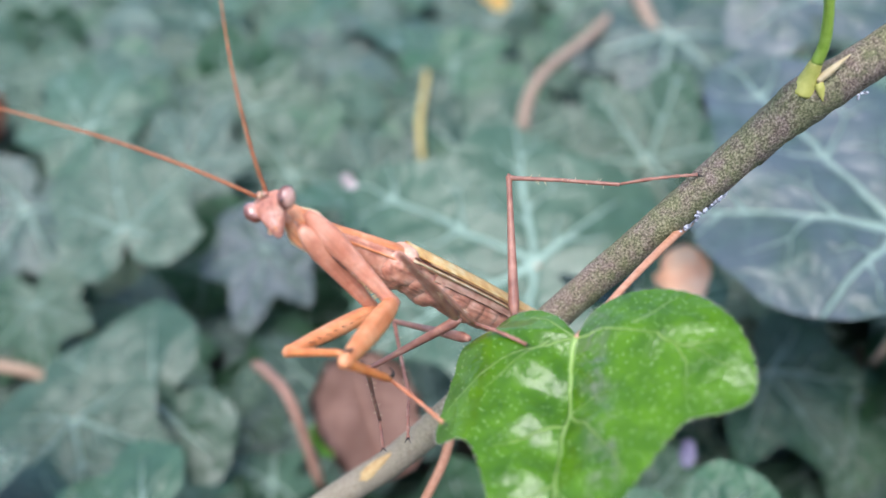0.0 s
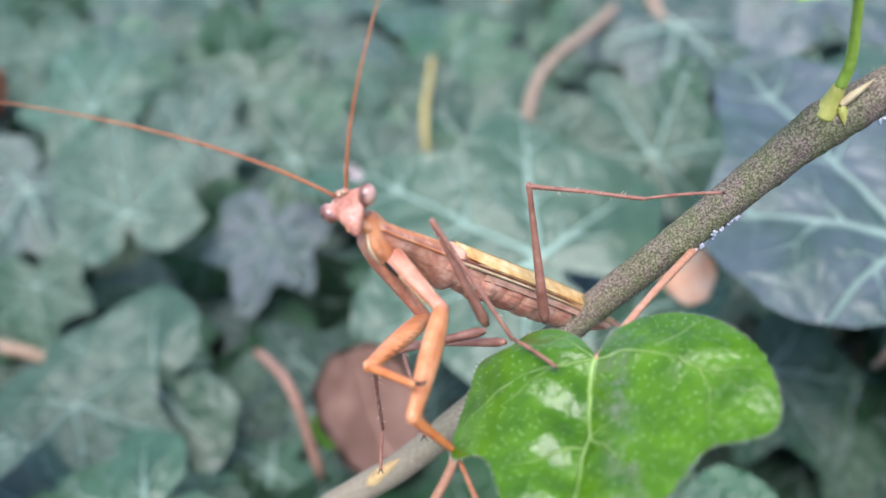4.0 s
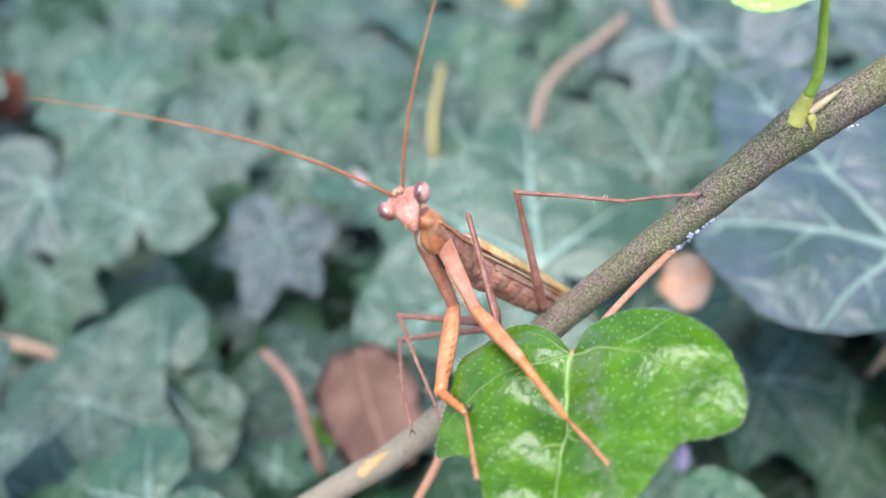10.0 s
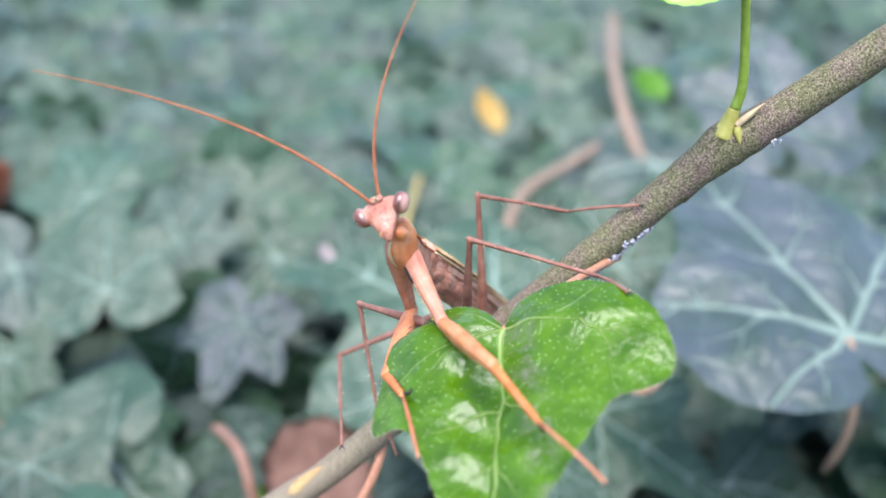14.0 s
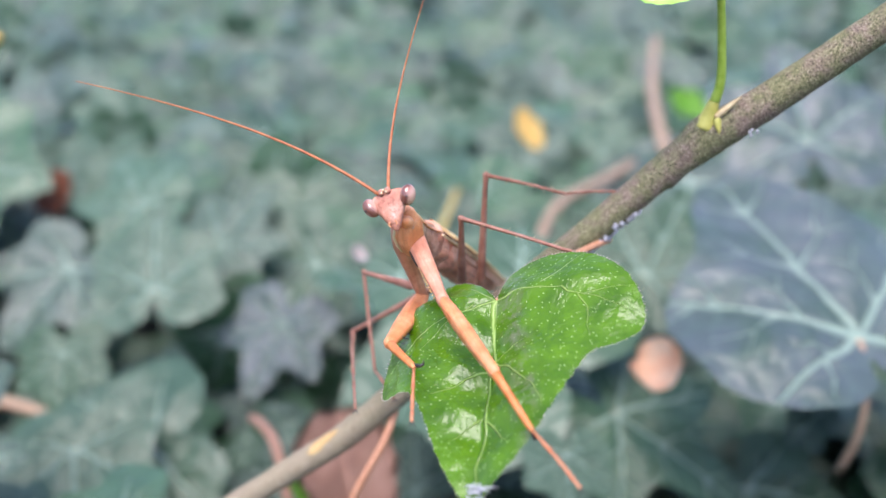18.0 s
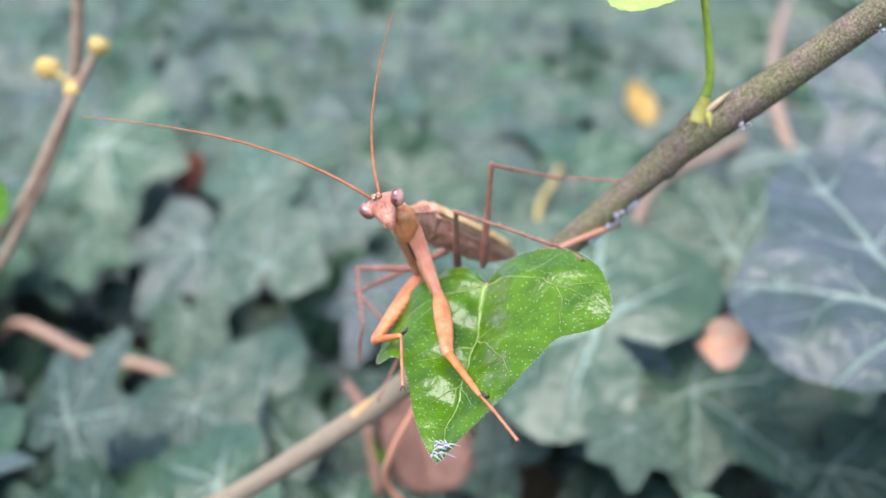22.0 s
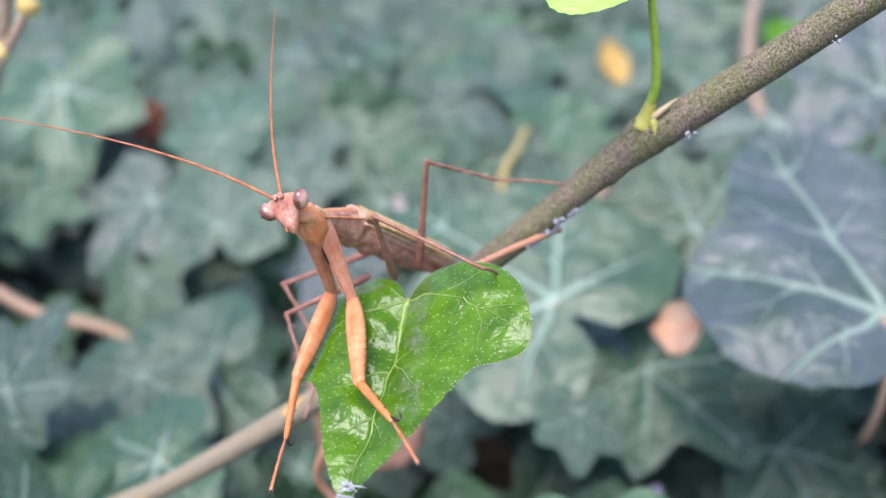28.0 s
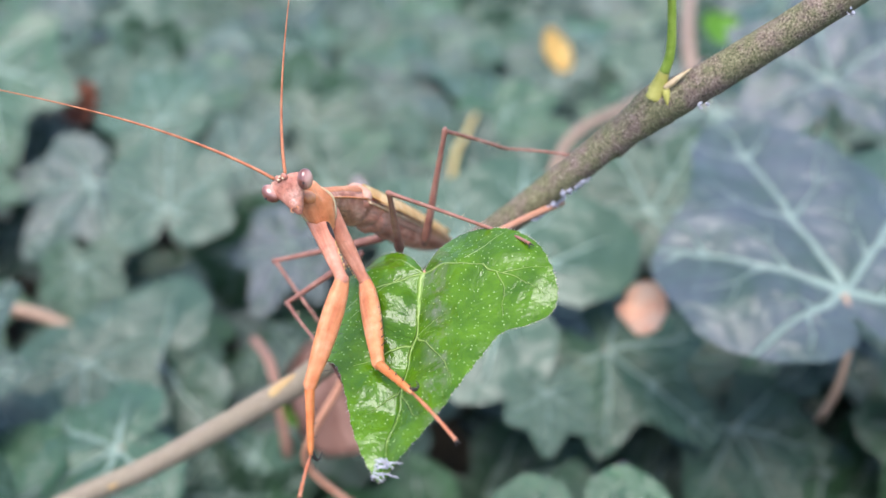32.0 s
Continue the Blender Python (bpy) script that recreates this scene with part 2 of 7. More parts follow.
def fresh_leaf_material(name, dark, light, vein, veins, rough, clear):
    m, n, l, b = surface(name, rough, 0.12)
    uv = warped_uv(n, l, 4.0, 0.10)
    v = vein_field(n, l, uv, veins)
    tone = ramp(n, l, noise_at(n, l, 7.0, 4.0, uv), [(0.34, dark), (0.66, light)])
    threads = noise_at(n, l, 22.0, 2.0, uv)
    tone = blend(n, l, maths(n, l, "MULTIPLY", threads, 0.18), tone, light)
    spots = n.new("ShaderNodeTexVoronoi")
    spots.voronoi_dimensions = "2D"
    spots.inputs["Scale"].default_value = 27.0
    l.new(uv, spots.inputs["Vector"])
    dot = n.new("ShaderNodeMapRange")
    dot.inputs["From Min"].default_value, dot.inputs["From Max"].default_value = 0.105, 0.04
    l.new(spots.outputs["Distance"], dot.inputs["Value"])
    tone = blend(n, l, maths(n, l, "MULTIPLY", dot.outputs["Result"], 0.55), tone, (0.50, 0.70, 0.28))
    # A faint grey smudge that follows the midrib on its right.
    sep = n.new("ShaderNodeSeparateXYZ")
    l.new(uv, sep.inputs[0])
    off = maths(n, l, "MULTIPLY_ADD", sep.outputs["Y"], -0.22)
    off.node.inputs[2].default_value = 0.06
    gap = maths(n, l, "ABSOLUTE", maths(n, l, "SUBTRACT", sep.outputs["X"], off))
    band = n.new("ShaderNodeMapRange")
    band.inputs["From Min"].default_value, band.inputs["From Max"].default_value = 0.085, 0.015
    l.new(gap, band.inputs["Value"])
    grime = n.new("ShaderNodeMapRange")
    grime.inputs["From Min"].default_value, grime.inputs["From Max"].default_value = 0.46, 0.62
    l.new(noise_at(n, l, 11.0, 5.0, uv, rough=0.75), grime.inputs["Value"])
    tone = blend(n, l, maths(n, l, "MULTIPLY", maths(n, l, "MULTIPLY", band.outputs["Result"], grime.outputs["Result"]), 0.70), tone, (0.16, 0.17, 0.12))
    tone = blend(n, l, maths(n, l, "MULTIPLY", v, 0.62), tone, vein)
    l.new(tone, b.inputs["Base Color"])
    b.inputs["Coat Weight"].default_value, b.inputs["Coat Roughness"].default_value = clear, 0.19
    b.inputs["Subsurface Weight"].default_value = 0.0
    rise = maths(n, l, "ADD", maths(n, l, "MULTIPLY", v, 0.25), maths(n, l, "MULTIPLY", noise_at(n, l, 10.0, 2.0, uv), 0.40))
    rise = maths(n, l, "ADD", rise, maths(n, l, "MULTIPLY", dot.outputs["Result"], 0.06))
    rise = maths(n, l, "ADD", rise, maths(n, l, "MULTIPLY", noise_at(n, l, 18.0, 3.0, uv), 0.34))
    bump(n, l, b, rise, 0.75, 0.0016)
    return m


def plain_material(name, dark, light, rough, scale, spec=0.4, rise=0.3, distance=0.0003, kind="Object", metal=0.0):
    m, n, l, b = surface(name, rough, spec)
    fine = noise_at(n, l, scale, 5.0, None, kind)
    coarse = noise_at(n, l, scale * 0.2, 3.0, None, kind)
    tone = ramp(n, l, fine, [(0.32, dark), (0.68, light)])
    tone = blend(n, l, maths(n, l, "MULTIPLY", coarse, 0.5), tone, tuple(0.75 * (a + c) / 2 for a, c in zip(dark, light)))
    l.new(tone, b.inputs["Base Color"])
    bump(n, l, b, fine, rise, distance)
    return m


def bark_material():
    m, n, l, b = surface("ivy_bark", 0.75, 0.3)
    coord = n.new("ShaderNodeTexCoord").outputs["Object"]
    fine = noise_at(n, l, 2700.0, 3.0, coord, rough=0.65)
    mid = noise_at(n, l, 420.0, 4.0, coord)
    big = noise_at(n, l, 75.0, 3.0, coord)
    brown = ramp(n, l, fine, [(0.36, (0.080, 0.056, 0.044)), (0.50, (0.195, 0.145, 0.115)), (0.64, (0.38, 0.30, 0.235))])
    green = ramp(n, l, fine, [(0.36, (0.066, 0.066, 0.032)), (0.50, (0.155, 0.155, 0.075)), (0.64, (0.31, 0.29, 0.17))])
    side = n.new("ShaderNodeMapRange")
    side.inputs["From Min"].default_value, side.inputs["From Max"].default_value = 0.40, 0.56
    l.new(maths(n, l, "ADD", maths(n, l, "MULTIPLY", mid, 0.5), maths(n, l, "MULTIPLY", big, 0.5)), side.inputs["Value"])
    # Towards its foot the bark is older, smoother and tan.
    where = n.new("ShaderNodeSeparateXYZ")
    l.new(coord, where.inputs[0])
    old = n.new("ShaderNodeMapRange")
    old.inputs["From Min"].default_value, old.inputs["From Max"].default_value = 0.025, -0.02
    l.new(where.outputs["X"], old.inputs["Value"])
    tan = ramp(n, l, fine, [(0.32, (0.22, 0.17, 0.115)), (0.50, (0.33, 0.27, 0.19)), (0.70, (0.44, 0.38, 0.29))])
    l.new(blend(n, l, maths(n, l, "MULTIPLY", old.outputs["Result"], 0.85), blend(n, l, side.outputs["Result"], brown, green), tan), b.inputs["Base Color"])
    bump(n, l, b, fine, 0.9, 0.0003)
    return m


BARK = bark_material()
PETIOLE = plain_material("leaf_stalk_skin", (0.48, 0.20, 0.11), (0.64, 0.35, 0.22), 0.45, 900.0)
YELLOW_STALK = plain_material("yellow_stalk_base_skin", (0.36, 0.36, 0.06), (0.60, 0.56, 0.16), 0.45, 500.0)
GREEN_STALK = plain_material("green_stalk_skin", (0.20, 0.33, 0.03), (0.36, 0.50, 0.09), 0.4, 700.0)
BUD = plain_material("bud_scale", (0.42, 0.22, 0.07), (0.72, 0.52, 0.25), 0.5, 500.0)
PALE_BUD = plain_material("pale_bud_scale", (0.48, 0.35, 0.18), (0.70, 0.57, 0.35), 0.5, 500.0)
WOOL = plain_material("woolly_wax", (0.40, 0.40, 0.46), (0.70, 0.70, 0.76), 0.8, 900.0)
TWIG = plain_material("dry_twig_bark", (0.24, 0.16, 0.11), (0.46, 0.34, 0.25), 0.7, 350.0)
TAN_STEM = plain_material("tan_stem_skin", (0.33, 0.21, 0.14), (0.50, 0.36, 0.25), 0.55, 300.0)
STRAW = plain_material("straw_skin", (0.42, 0.33, 0.10), (0.62, 0.50, 0.20), 0.6, 300.0)
DEAD = plain_material("dead_leaf_skin", (0.28, 0.145, 0.10), (0.46, 0.27, 0.20), 0.6, 120.0)
DRY = plain_material("dry_curled_leaf_skin", (0.88, 0.50, 0.30), (0.97, 0.78, 0.62), 0.6, 140.0)
YELLOW = plain_material("yellow_leaf_skin", (0.76, 0.46, 0.10), (0.90, 0.68, 0.26), 0.55, 140.0)
RUST = plain_material("rusty_leaf_skin", (0.20, 0.06, 0.03), (0.36, 0.14, 0.08), 0.6, 140.0)
VIOLET = plain_material("violet_petal_skin", (0.30, 0.27, 0.42), (0.46, 0.42, 0.56), 0.5, 200.0)
SPROUT = plain_material("sprout_leaf_skin", (0.13, 0.36, 0.03), (0.24, 0.52, 0.07), 0.4, 90.0)
PALE = plain_material("pale_petal_skin", (0.55, 0.45, 0.42), (0.78, 0.68, 0.66), 0.6, 200.0)
SOIL = plain_material("leaf_litter_soil", (0.022, 0.020, 0.013), (0.060, 0.052, 0.034), 0.9, 60.0, 0.2, 0.8, 0.01)


# ---- ground and ivy carpet ----
def build_ground():
    bm = bmesh.new()
    n, near = 40, 1.6
    line = [near * (2 * i / n - 1) for i in range(n + 1)]
    line = [-60.0, -12.0, -4.0, *line, 4.0, 12.0, 60.0]
    grid = [[bm.verts.new((x, y + 0.8, 0.012 * noise.noise(Vector((x * 7, y * 7, 0))) * (max(abs(x), abs(y)) < 3) - 0.085)) for x in line] for y in line]
    for a, b in zip(grid, grid[1:]):
        for i in range(len(line) - 1):
            bm.faces.new((a[i], a[i + 1], b[i + 1], b[i]))
    ob = new("ground", mesh_from("ground", bm, SOIL))
    tagged(ob, "dark soil with leaf litter under the ivy", "ground", kind="structure")


def ivy_outline(variant, n):
    """Radius of an ivy leaf round its stalk joint, by the angle from the tip. Variant 7 is broad, with small side lobes; 8 and 9 have shallow lobes."""
    rnd = random.Random(variant)
    deep = rnd.uniform(0.0, 1.0) if variant < 8 else 0.05
    foot = 0.62 if variant == 7 else 1.0
    knots = [(0, 1.0)]
    for s in (-1, 1):
        a, c = (64, 120) if variant == 7 else (52 + rnd.uniform(-6, 6), 106 + rnd.uniform(-8, 8))
        knots += [(s * a * 0.52, 0.66 - 0.14 * deep), (s * a, (0.70 if variant == 7 else 0.84) + rnd.uniform(-0.08, 0.04)), (s * (a + 29), 0.58 - 0.10 * deep), (s * c, foot * (0.64 + rnd.uniform(-0.06, 0.05))), (s * 142, foot * 0.50), (s * 167, foot * 0.30)]
    knots = sorted(knots)
    knots = [(knots[0][0] - 13, 0.05), *knots, (knots[-1][0] + 13, 0.05)]
    out = []
    for i in range(n):
        deg = 360 * (i + 0.5) / n - 180
        for (a, r), (c, q) in zip(knots, knots[1:]):
            if a <= deg <= c:
                u = (deg - a) / (c - a)
                sharp = u ** 1.5 if q > r else 1 - (1 - u) ** 1.5
                u = 0.72 * sharp + 0.28 * u * u * (3 - 2 * u)
                out.append((radians(deg), r + (q - r) * u))
                break
        else:
            out.append((radians(deg), 0.05))
    return out


def ivy_leaf_arrays(variant, n=40, rings=5):
    """Vertices, faces and flat coordinates of a leaf of length 1: stalk joint at the origin, tip along -y, face up."""
    rnd = random.Random(100 + variant)
    cup, droop, twist = rnd.uniform(-0.10, 0.14), rnd.uniform(0.05, 0.28), rnd.uniform(-0.12, 0.12)
    verts, flat, faces = [(0, 0, 0)], [(0, 0)], []
    for k in range(1, rings + 1):
        s = (k / rings) ** 0.85
        for a, r in ivy_outline(variant, n):
            x, y = r * s * math.sin(a), -r * s * math.cos(a)
            ridge = min(abs((math.degrees(a) - lobe + 180) % 360 - 180) for lobe in (0, 52, -52, 108, -108))
            z = 0.075 * s * r * min(1, ridge / 22) + cup * x * x - droop * (r * s) ** 2 * 0.6 + twist * x * y
            z += 0.05 * noise.noise(Vector((x * 3, y * 3, variant * 5.1)))
            verts.append((x, y, z))
            flat.append((x, y))
    for i in range(n):
        faces.append((0, 1 + i, 1 + (i + 1) % n))
        for k in range(rings - 1):
            a, b = 1 + k * n, 1 + (k + 1) * n
            faces.append((a + i, b + i, b + (i + 1) % n, a + (i + 1) % n))
    return verts, faces, flat


def ivy_leaf_mesh(variant, material):
    verts, faces, flat = ivy_leaf_arrays(variant)
    me = bpy.data.meshes.new("ivy_leaf")
    me.from_pydata(verts, [], faces)
    uv = me.uv_layers.new(name="UVMap")
    uv.data.foreach_set("uv", np.array([flat[v.vertex_index] for v in me.loops], dtype=np.float32).ravel())
    me.polygons.foreach_set("use_smooth", [True] * len(me.polygons))
    me.materials.append(material)
    return me


def leaf_pose(joint, tip, normal):
    """The pose, with its scale, of a leaf of length 1 that reaches from joint to tip with its face along normal."""
    joint, tip, normal = Vector(joint), Vector(tip), Vector(normal)
    y = (joint - tip).normalized()
    z = (normal - y * normal.dot(y)).normalized()
    x = y.cross(z)
    long = (tip - joint).length
    m = Matrix((x, y, z)).transposed().to_4x4()
    return Matrix.Translation(joint) @ m @ Matrix.Diagonal((long, long, long, 1))


def petiole_mesh():
    bm = bmesh.new()
    tube(bm, [(0, 0, 0), (0, 0.10, -0.07), (0.02, 0.20, -0.26), (0.02, 0.22, -0.48)], [0.014, 0.013, 0.014, 0.015], 6, 0, 3)
    return mesh_from("leaf_stalk", bm, TAN_STEM)


CARPET = new("ivy_carpet")
tagged(CARPET, "dense carpet of dull green ivy with pale veins", "ivy")
LEAVES = [ivy_leaf_mesh(v, IVY) for v in range(7)]
BLUE_LEAVES = {v: ivy_leaf_mesh(v, IVY_BLUE) for v in (0, 7)}
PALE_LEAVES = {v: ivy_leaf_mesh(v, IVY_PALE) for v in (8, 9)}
STALK = petiole_mesh()


def ivy_leaf(m, variant, stalk=True, blue=False):
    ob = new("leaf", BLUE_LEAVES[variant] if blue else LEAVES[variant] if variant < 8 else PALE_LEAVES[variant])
    ob.parent, ob.matrix_basis = CARPET, m
    if stalk:
        s = new("leaf_stalk", STALK)
        s.parent = ob
    return ob


def build_big_leaves():
    face, steep = (0.05, -0.5, 0.86), (0.0, -0.70, 0.71)
    big_leaf((0.138, 0.246, 0.126), (0.102, 0.330, 0.170), (0.0, -0.24, 0.97), 7, True)
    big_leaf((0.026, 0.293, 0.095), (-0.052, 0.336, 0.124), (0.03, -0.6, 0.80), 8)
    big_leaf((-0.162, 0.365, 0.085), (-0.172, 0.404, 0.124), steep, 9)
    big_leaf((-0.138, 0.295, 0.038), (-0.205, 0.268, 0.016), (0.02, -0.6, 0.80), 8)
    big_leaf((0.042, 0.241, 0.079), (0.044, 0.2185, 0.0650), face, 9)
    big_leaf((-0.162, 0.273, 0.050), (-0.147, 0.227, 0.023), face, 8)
    big_leaf((0.148, 0.594, 0.090), (0.112, 0.517, 0.046), face, 6)
    big_leaf((-0.099, 0.377, 0.066), (-0.113, 0.344, 0.034), steep, 0, True)
    big_leaf((-0.106, 0.310, 0.011), (-0.106, 0.332, 0.031), steep, 1)
    big_leaf((0.066, 0.296, 0.066), (0.118, 0.272, 0.040), face, 2)
    big_leaf((0.170, 0.240, -0.015), (0.128, 0.225, -0.030), face, 3)
    big_leaf((-0.390, 0.560, 0.105), (-0.350, 0.495, 0.045), steep, 4)
    big_leaf((0.084, 0.370, 0.100), (0.112, 0.408, 0.140), steep, 6)
    big_leaf((0.164, 0.405, 0.160), (0.158, 0.458, 0.210), steep, 0, True)
    big_leaf((0.125, 0.300, 0.030), (0.150, 0.262, 0.000), face, 5)
    big_leaf((-0.235, 0.420, 0.075), (-0.262, 0.375, 0.040), steep, 5)
    big_leaf((-0.215, 0.480, 0.095), (-0.250, 0.520, 0.125), steep, 6)


def build_carpet():
    rnd = random.Random(11)
    taken, tries = [], 0
    while tries < 18000:
        tries += 1
        y = 0.13 + 4.2 * rnd.random() ** 2.1
        x = rnd.uniform(-1, 1) * (0.34 + 0.75 * y)
        spread = 0.50 * rnd.uniform(0.036, 0.068)
        if any((x - a) ** 2 + (y - b) ** 2 < (spread + c) ** 2 * 0.33 for a, b, c in taken):
            continue
        taken.append((x, y, spread))
        if len(taken) > 2100:
            break
    taken.sort(key=lambda p: (p[1] - 0.1) ** 2 + p[0] ** 2 * 0.6)
    verts, faces, flat = [], [], []
    arrays = [ivy_leaf_arrays(v, 24, 3) for v in range(7)]
    for layer in range(3):
        for i, (x, y, spread) in enumerate(taken):
            x1, y1 = x + rnd.uniform(-0.02, 0.02), y + rnd.uniform(-0.02, 0.02)
            size = 2 * spread * rnd.uniform(0.9, 1.2)
            hill = 0.020 * noise.noise(Vector((x * 5, y * 5, 3)))
            z = (0.074, 0.046, 0.004)[layer] + hill + rnd.uniform(-0.012, 0.012)
            turn = rnd.gauss(0, 70)
            tilt = rnd.gauss(38, 24)
            if (x1 - 0.130) ** 2 + (y1 - 0.232) ** 2 < 0.085 ** 2:
                if layer == 0:
                    continue
                z -= 0.045
            if layer and rnd.random() < 0.22:
                continue
            m = pose(x1, y1, z, tilt, rnd.gauss(0, 17), 0) @ pose(0, 0, 0, 0, 0, turn) @ Matrix.Diagonal((size, size, size, 1))
            covered = near_big(x1, y1, 0.35 * size if layer == 0 else 0.0)
            if covered and layer == 0:
                continue
            if layer == 1 and any((x1 - a) ** 2 + (y1 - b) ** 2 < r * r for a, b, r in CLEAR):
                m = Matrix.Translation((0, 0, -0.016)) @ m
            if layer == 0 and i < 300:
                ivy_leaf(m, rnd.randrange(7))
            else:
                if covered:
                    m = Matrix.Translation((0, 0.012, -0.034)) @ m
                v, f, uv = arrays[rnd.randrange(7)]
                base = len(verts)
                verts.extend(tuple(m @ Vector(p)) for p in v)
                faces.extend(tuple(base + q for q in face) for face in f)
                flat.extend(uv)
    # The carpet goes on beside and behind the camera.
    more = random.Random(23)
    for k in range(5200):
        x, y = more.uniform(-3.2, 3.2), more.uniform(-2.6, 4.4)
        if (y > 0.10 and abs(x) < 0.40 + 0.75 * y) or (y < 0.12 and x * x + y * y < 0.01):
            continue
        size = more.uniform(0.05, 0.085)
        m = pose(x, y, 0.055 + more.uniform(-0.03, 0.03), more.gauss(12, 18), more.gauss(0, 19), 0) @ pose(0, 0, 0, 0, 0, more.uniform(0, 360)) @ Matrix.Diagonal((size, size, size, 1))
        v, f, uv = arrays[more.randrange(7)]
        base = len(verts)
        verts.extend(tuple(m @ Vector(p)) for p in v)
        faces.extend(tuple(base + q for q in face) for face in f)
        flat.extend(uv)
    me = bpy.data.meshes.new("ivy_foliage")
    me.from_pydata(verts, [], faces)
    layer = me.uv_layers.new(name="UVMap")
    idx = np.empty(len(me.loops), dtype=np.int32)
    me.loops.foreach_get("vertex_index", idx)
    layer.data.foreach_set("uv", np.array(flat, dtype=np.float32)[idx].ravel())
    me.polygons.foreach_set("use_smooth", [True] * len(me.polygons))
    me.materials.append(IVY_FAR)
    tagged(new("ivy_foliage", me), "mass of dull green ivy leaves covering the ground", "ivy", kind="stuff")


CLEAR = [(-0.090, 0.272, 0.030), (-0.205, 0.280, 0.034), (-0.240, 0.282, 0.036), (-0.275, 0.285, 0.036), (-0.290, 0.315, 0.042), (-0.250, 0.310, 0.042), (-0.215, 0.312, 0.034), (-0.035, 0.208, 0.052), (0.030, 0.655, 0.030), (0.012, 0.665, 0.025), (-0.320, 0.545, 0.045), (-0.205, 0.300, 0.016), (-0.235, 0.300, 0.016), (-0.265, 0.305, 0.016), (-0.215, 0.275, 0.014), (-0.040, 0.225, 0.034), (-0.045, 0.200, 0.032), (-0.03, 0.25, 0.03), (0.082, 0.285, 0.03), (-0.24, 0.33, 0.04), (-0.21, 0.31, 0.035)]
BIG = list(CLEAR)


def near_big(x, y, margin):
    return any((x - a) ** 2 + (y - b) ** 2 < (r + margin) ** 2 for a, b, r in BIG)


def big_leaf(joint, tip, normal, variant, blue=False):
    a, b = Vector(joint), Vector(tip)
    mid = a.lerp(b, 0.35)
    BIG.append((mid.x, mid.y, 0.58 * (b - a).length))
    return ivy_leaf(leaf_pose(joint, tip, normal), variant, True, blue)


build_ground()
build_big_leaves()
build_carpet()


# ---- small things in the ivy ----
def stem_thing(name, points, radii, material, label, category, rough=0.05):
    base = Vector(points[0])
    ob = new(name, mesh_from(name, tube(bmesh.new(), [Vector(p) - base for p in points], radii, 9, rough), material))
    ob.location = base
    return tagged(ob, label, category)


def crumpled_leaf(name, m, length, width, curl, material, label, seed, category="leaf"):
    """A dry leaf or petal: an oval blade, bent and crumpled, with a thickness."""
    bm = bmesh.new()
    nu, nv = 12, 8
    rows = []
    for i in range(nu + 1):
        u = i / nu
        half = width * 0.5 * math.sin(math.pi * (0.06 + 0.90 * u)) ** 0.55 * (1 + 0.30 * noise.noise(Vector((u * 4.5, seed * 3.1, 0))))
        row = []
        for j in range(nv + 1):
            s = 2 * j / nv - 1
            x, y = s * half, (u - 0.5) * length
            z = curl * (s * half) ** 2 / width + curl * 0.6 * (u - 0.5) ** 2 * length + 0.13 * width * noise.noise(Vector((x / width * 3, y / width * 3, seed)))
            row.append(bm.verts.new((x, y, z)))
        rows.append(row)
    for a, b in zip(rows, rows[1:]):
        for j in range(nv):
            bm.faces.new((a[j], a[j + 1], b[j + 1], b[j]))
    bmesh.ops.solidify(bm, geom=bm.faces[:], thickness=width * 0.02)
    ob = new(name, mesh_from(name, bm, material))
    ob.matrix_basis = m
    return tagged(ob, label, category)


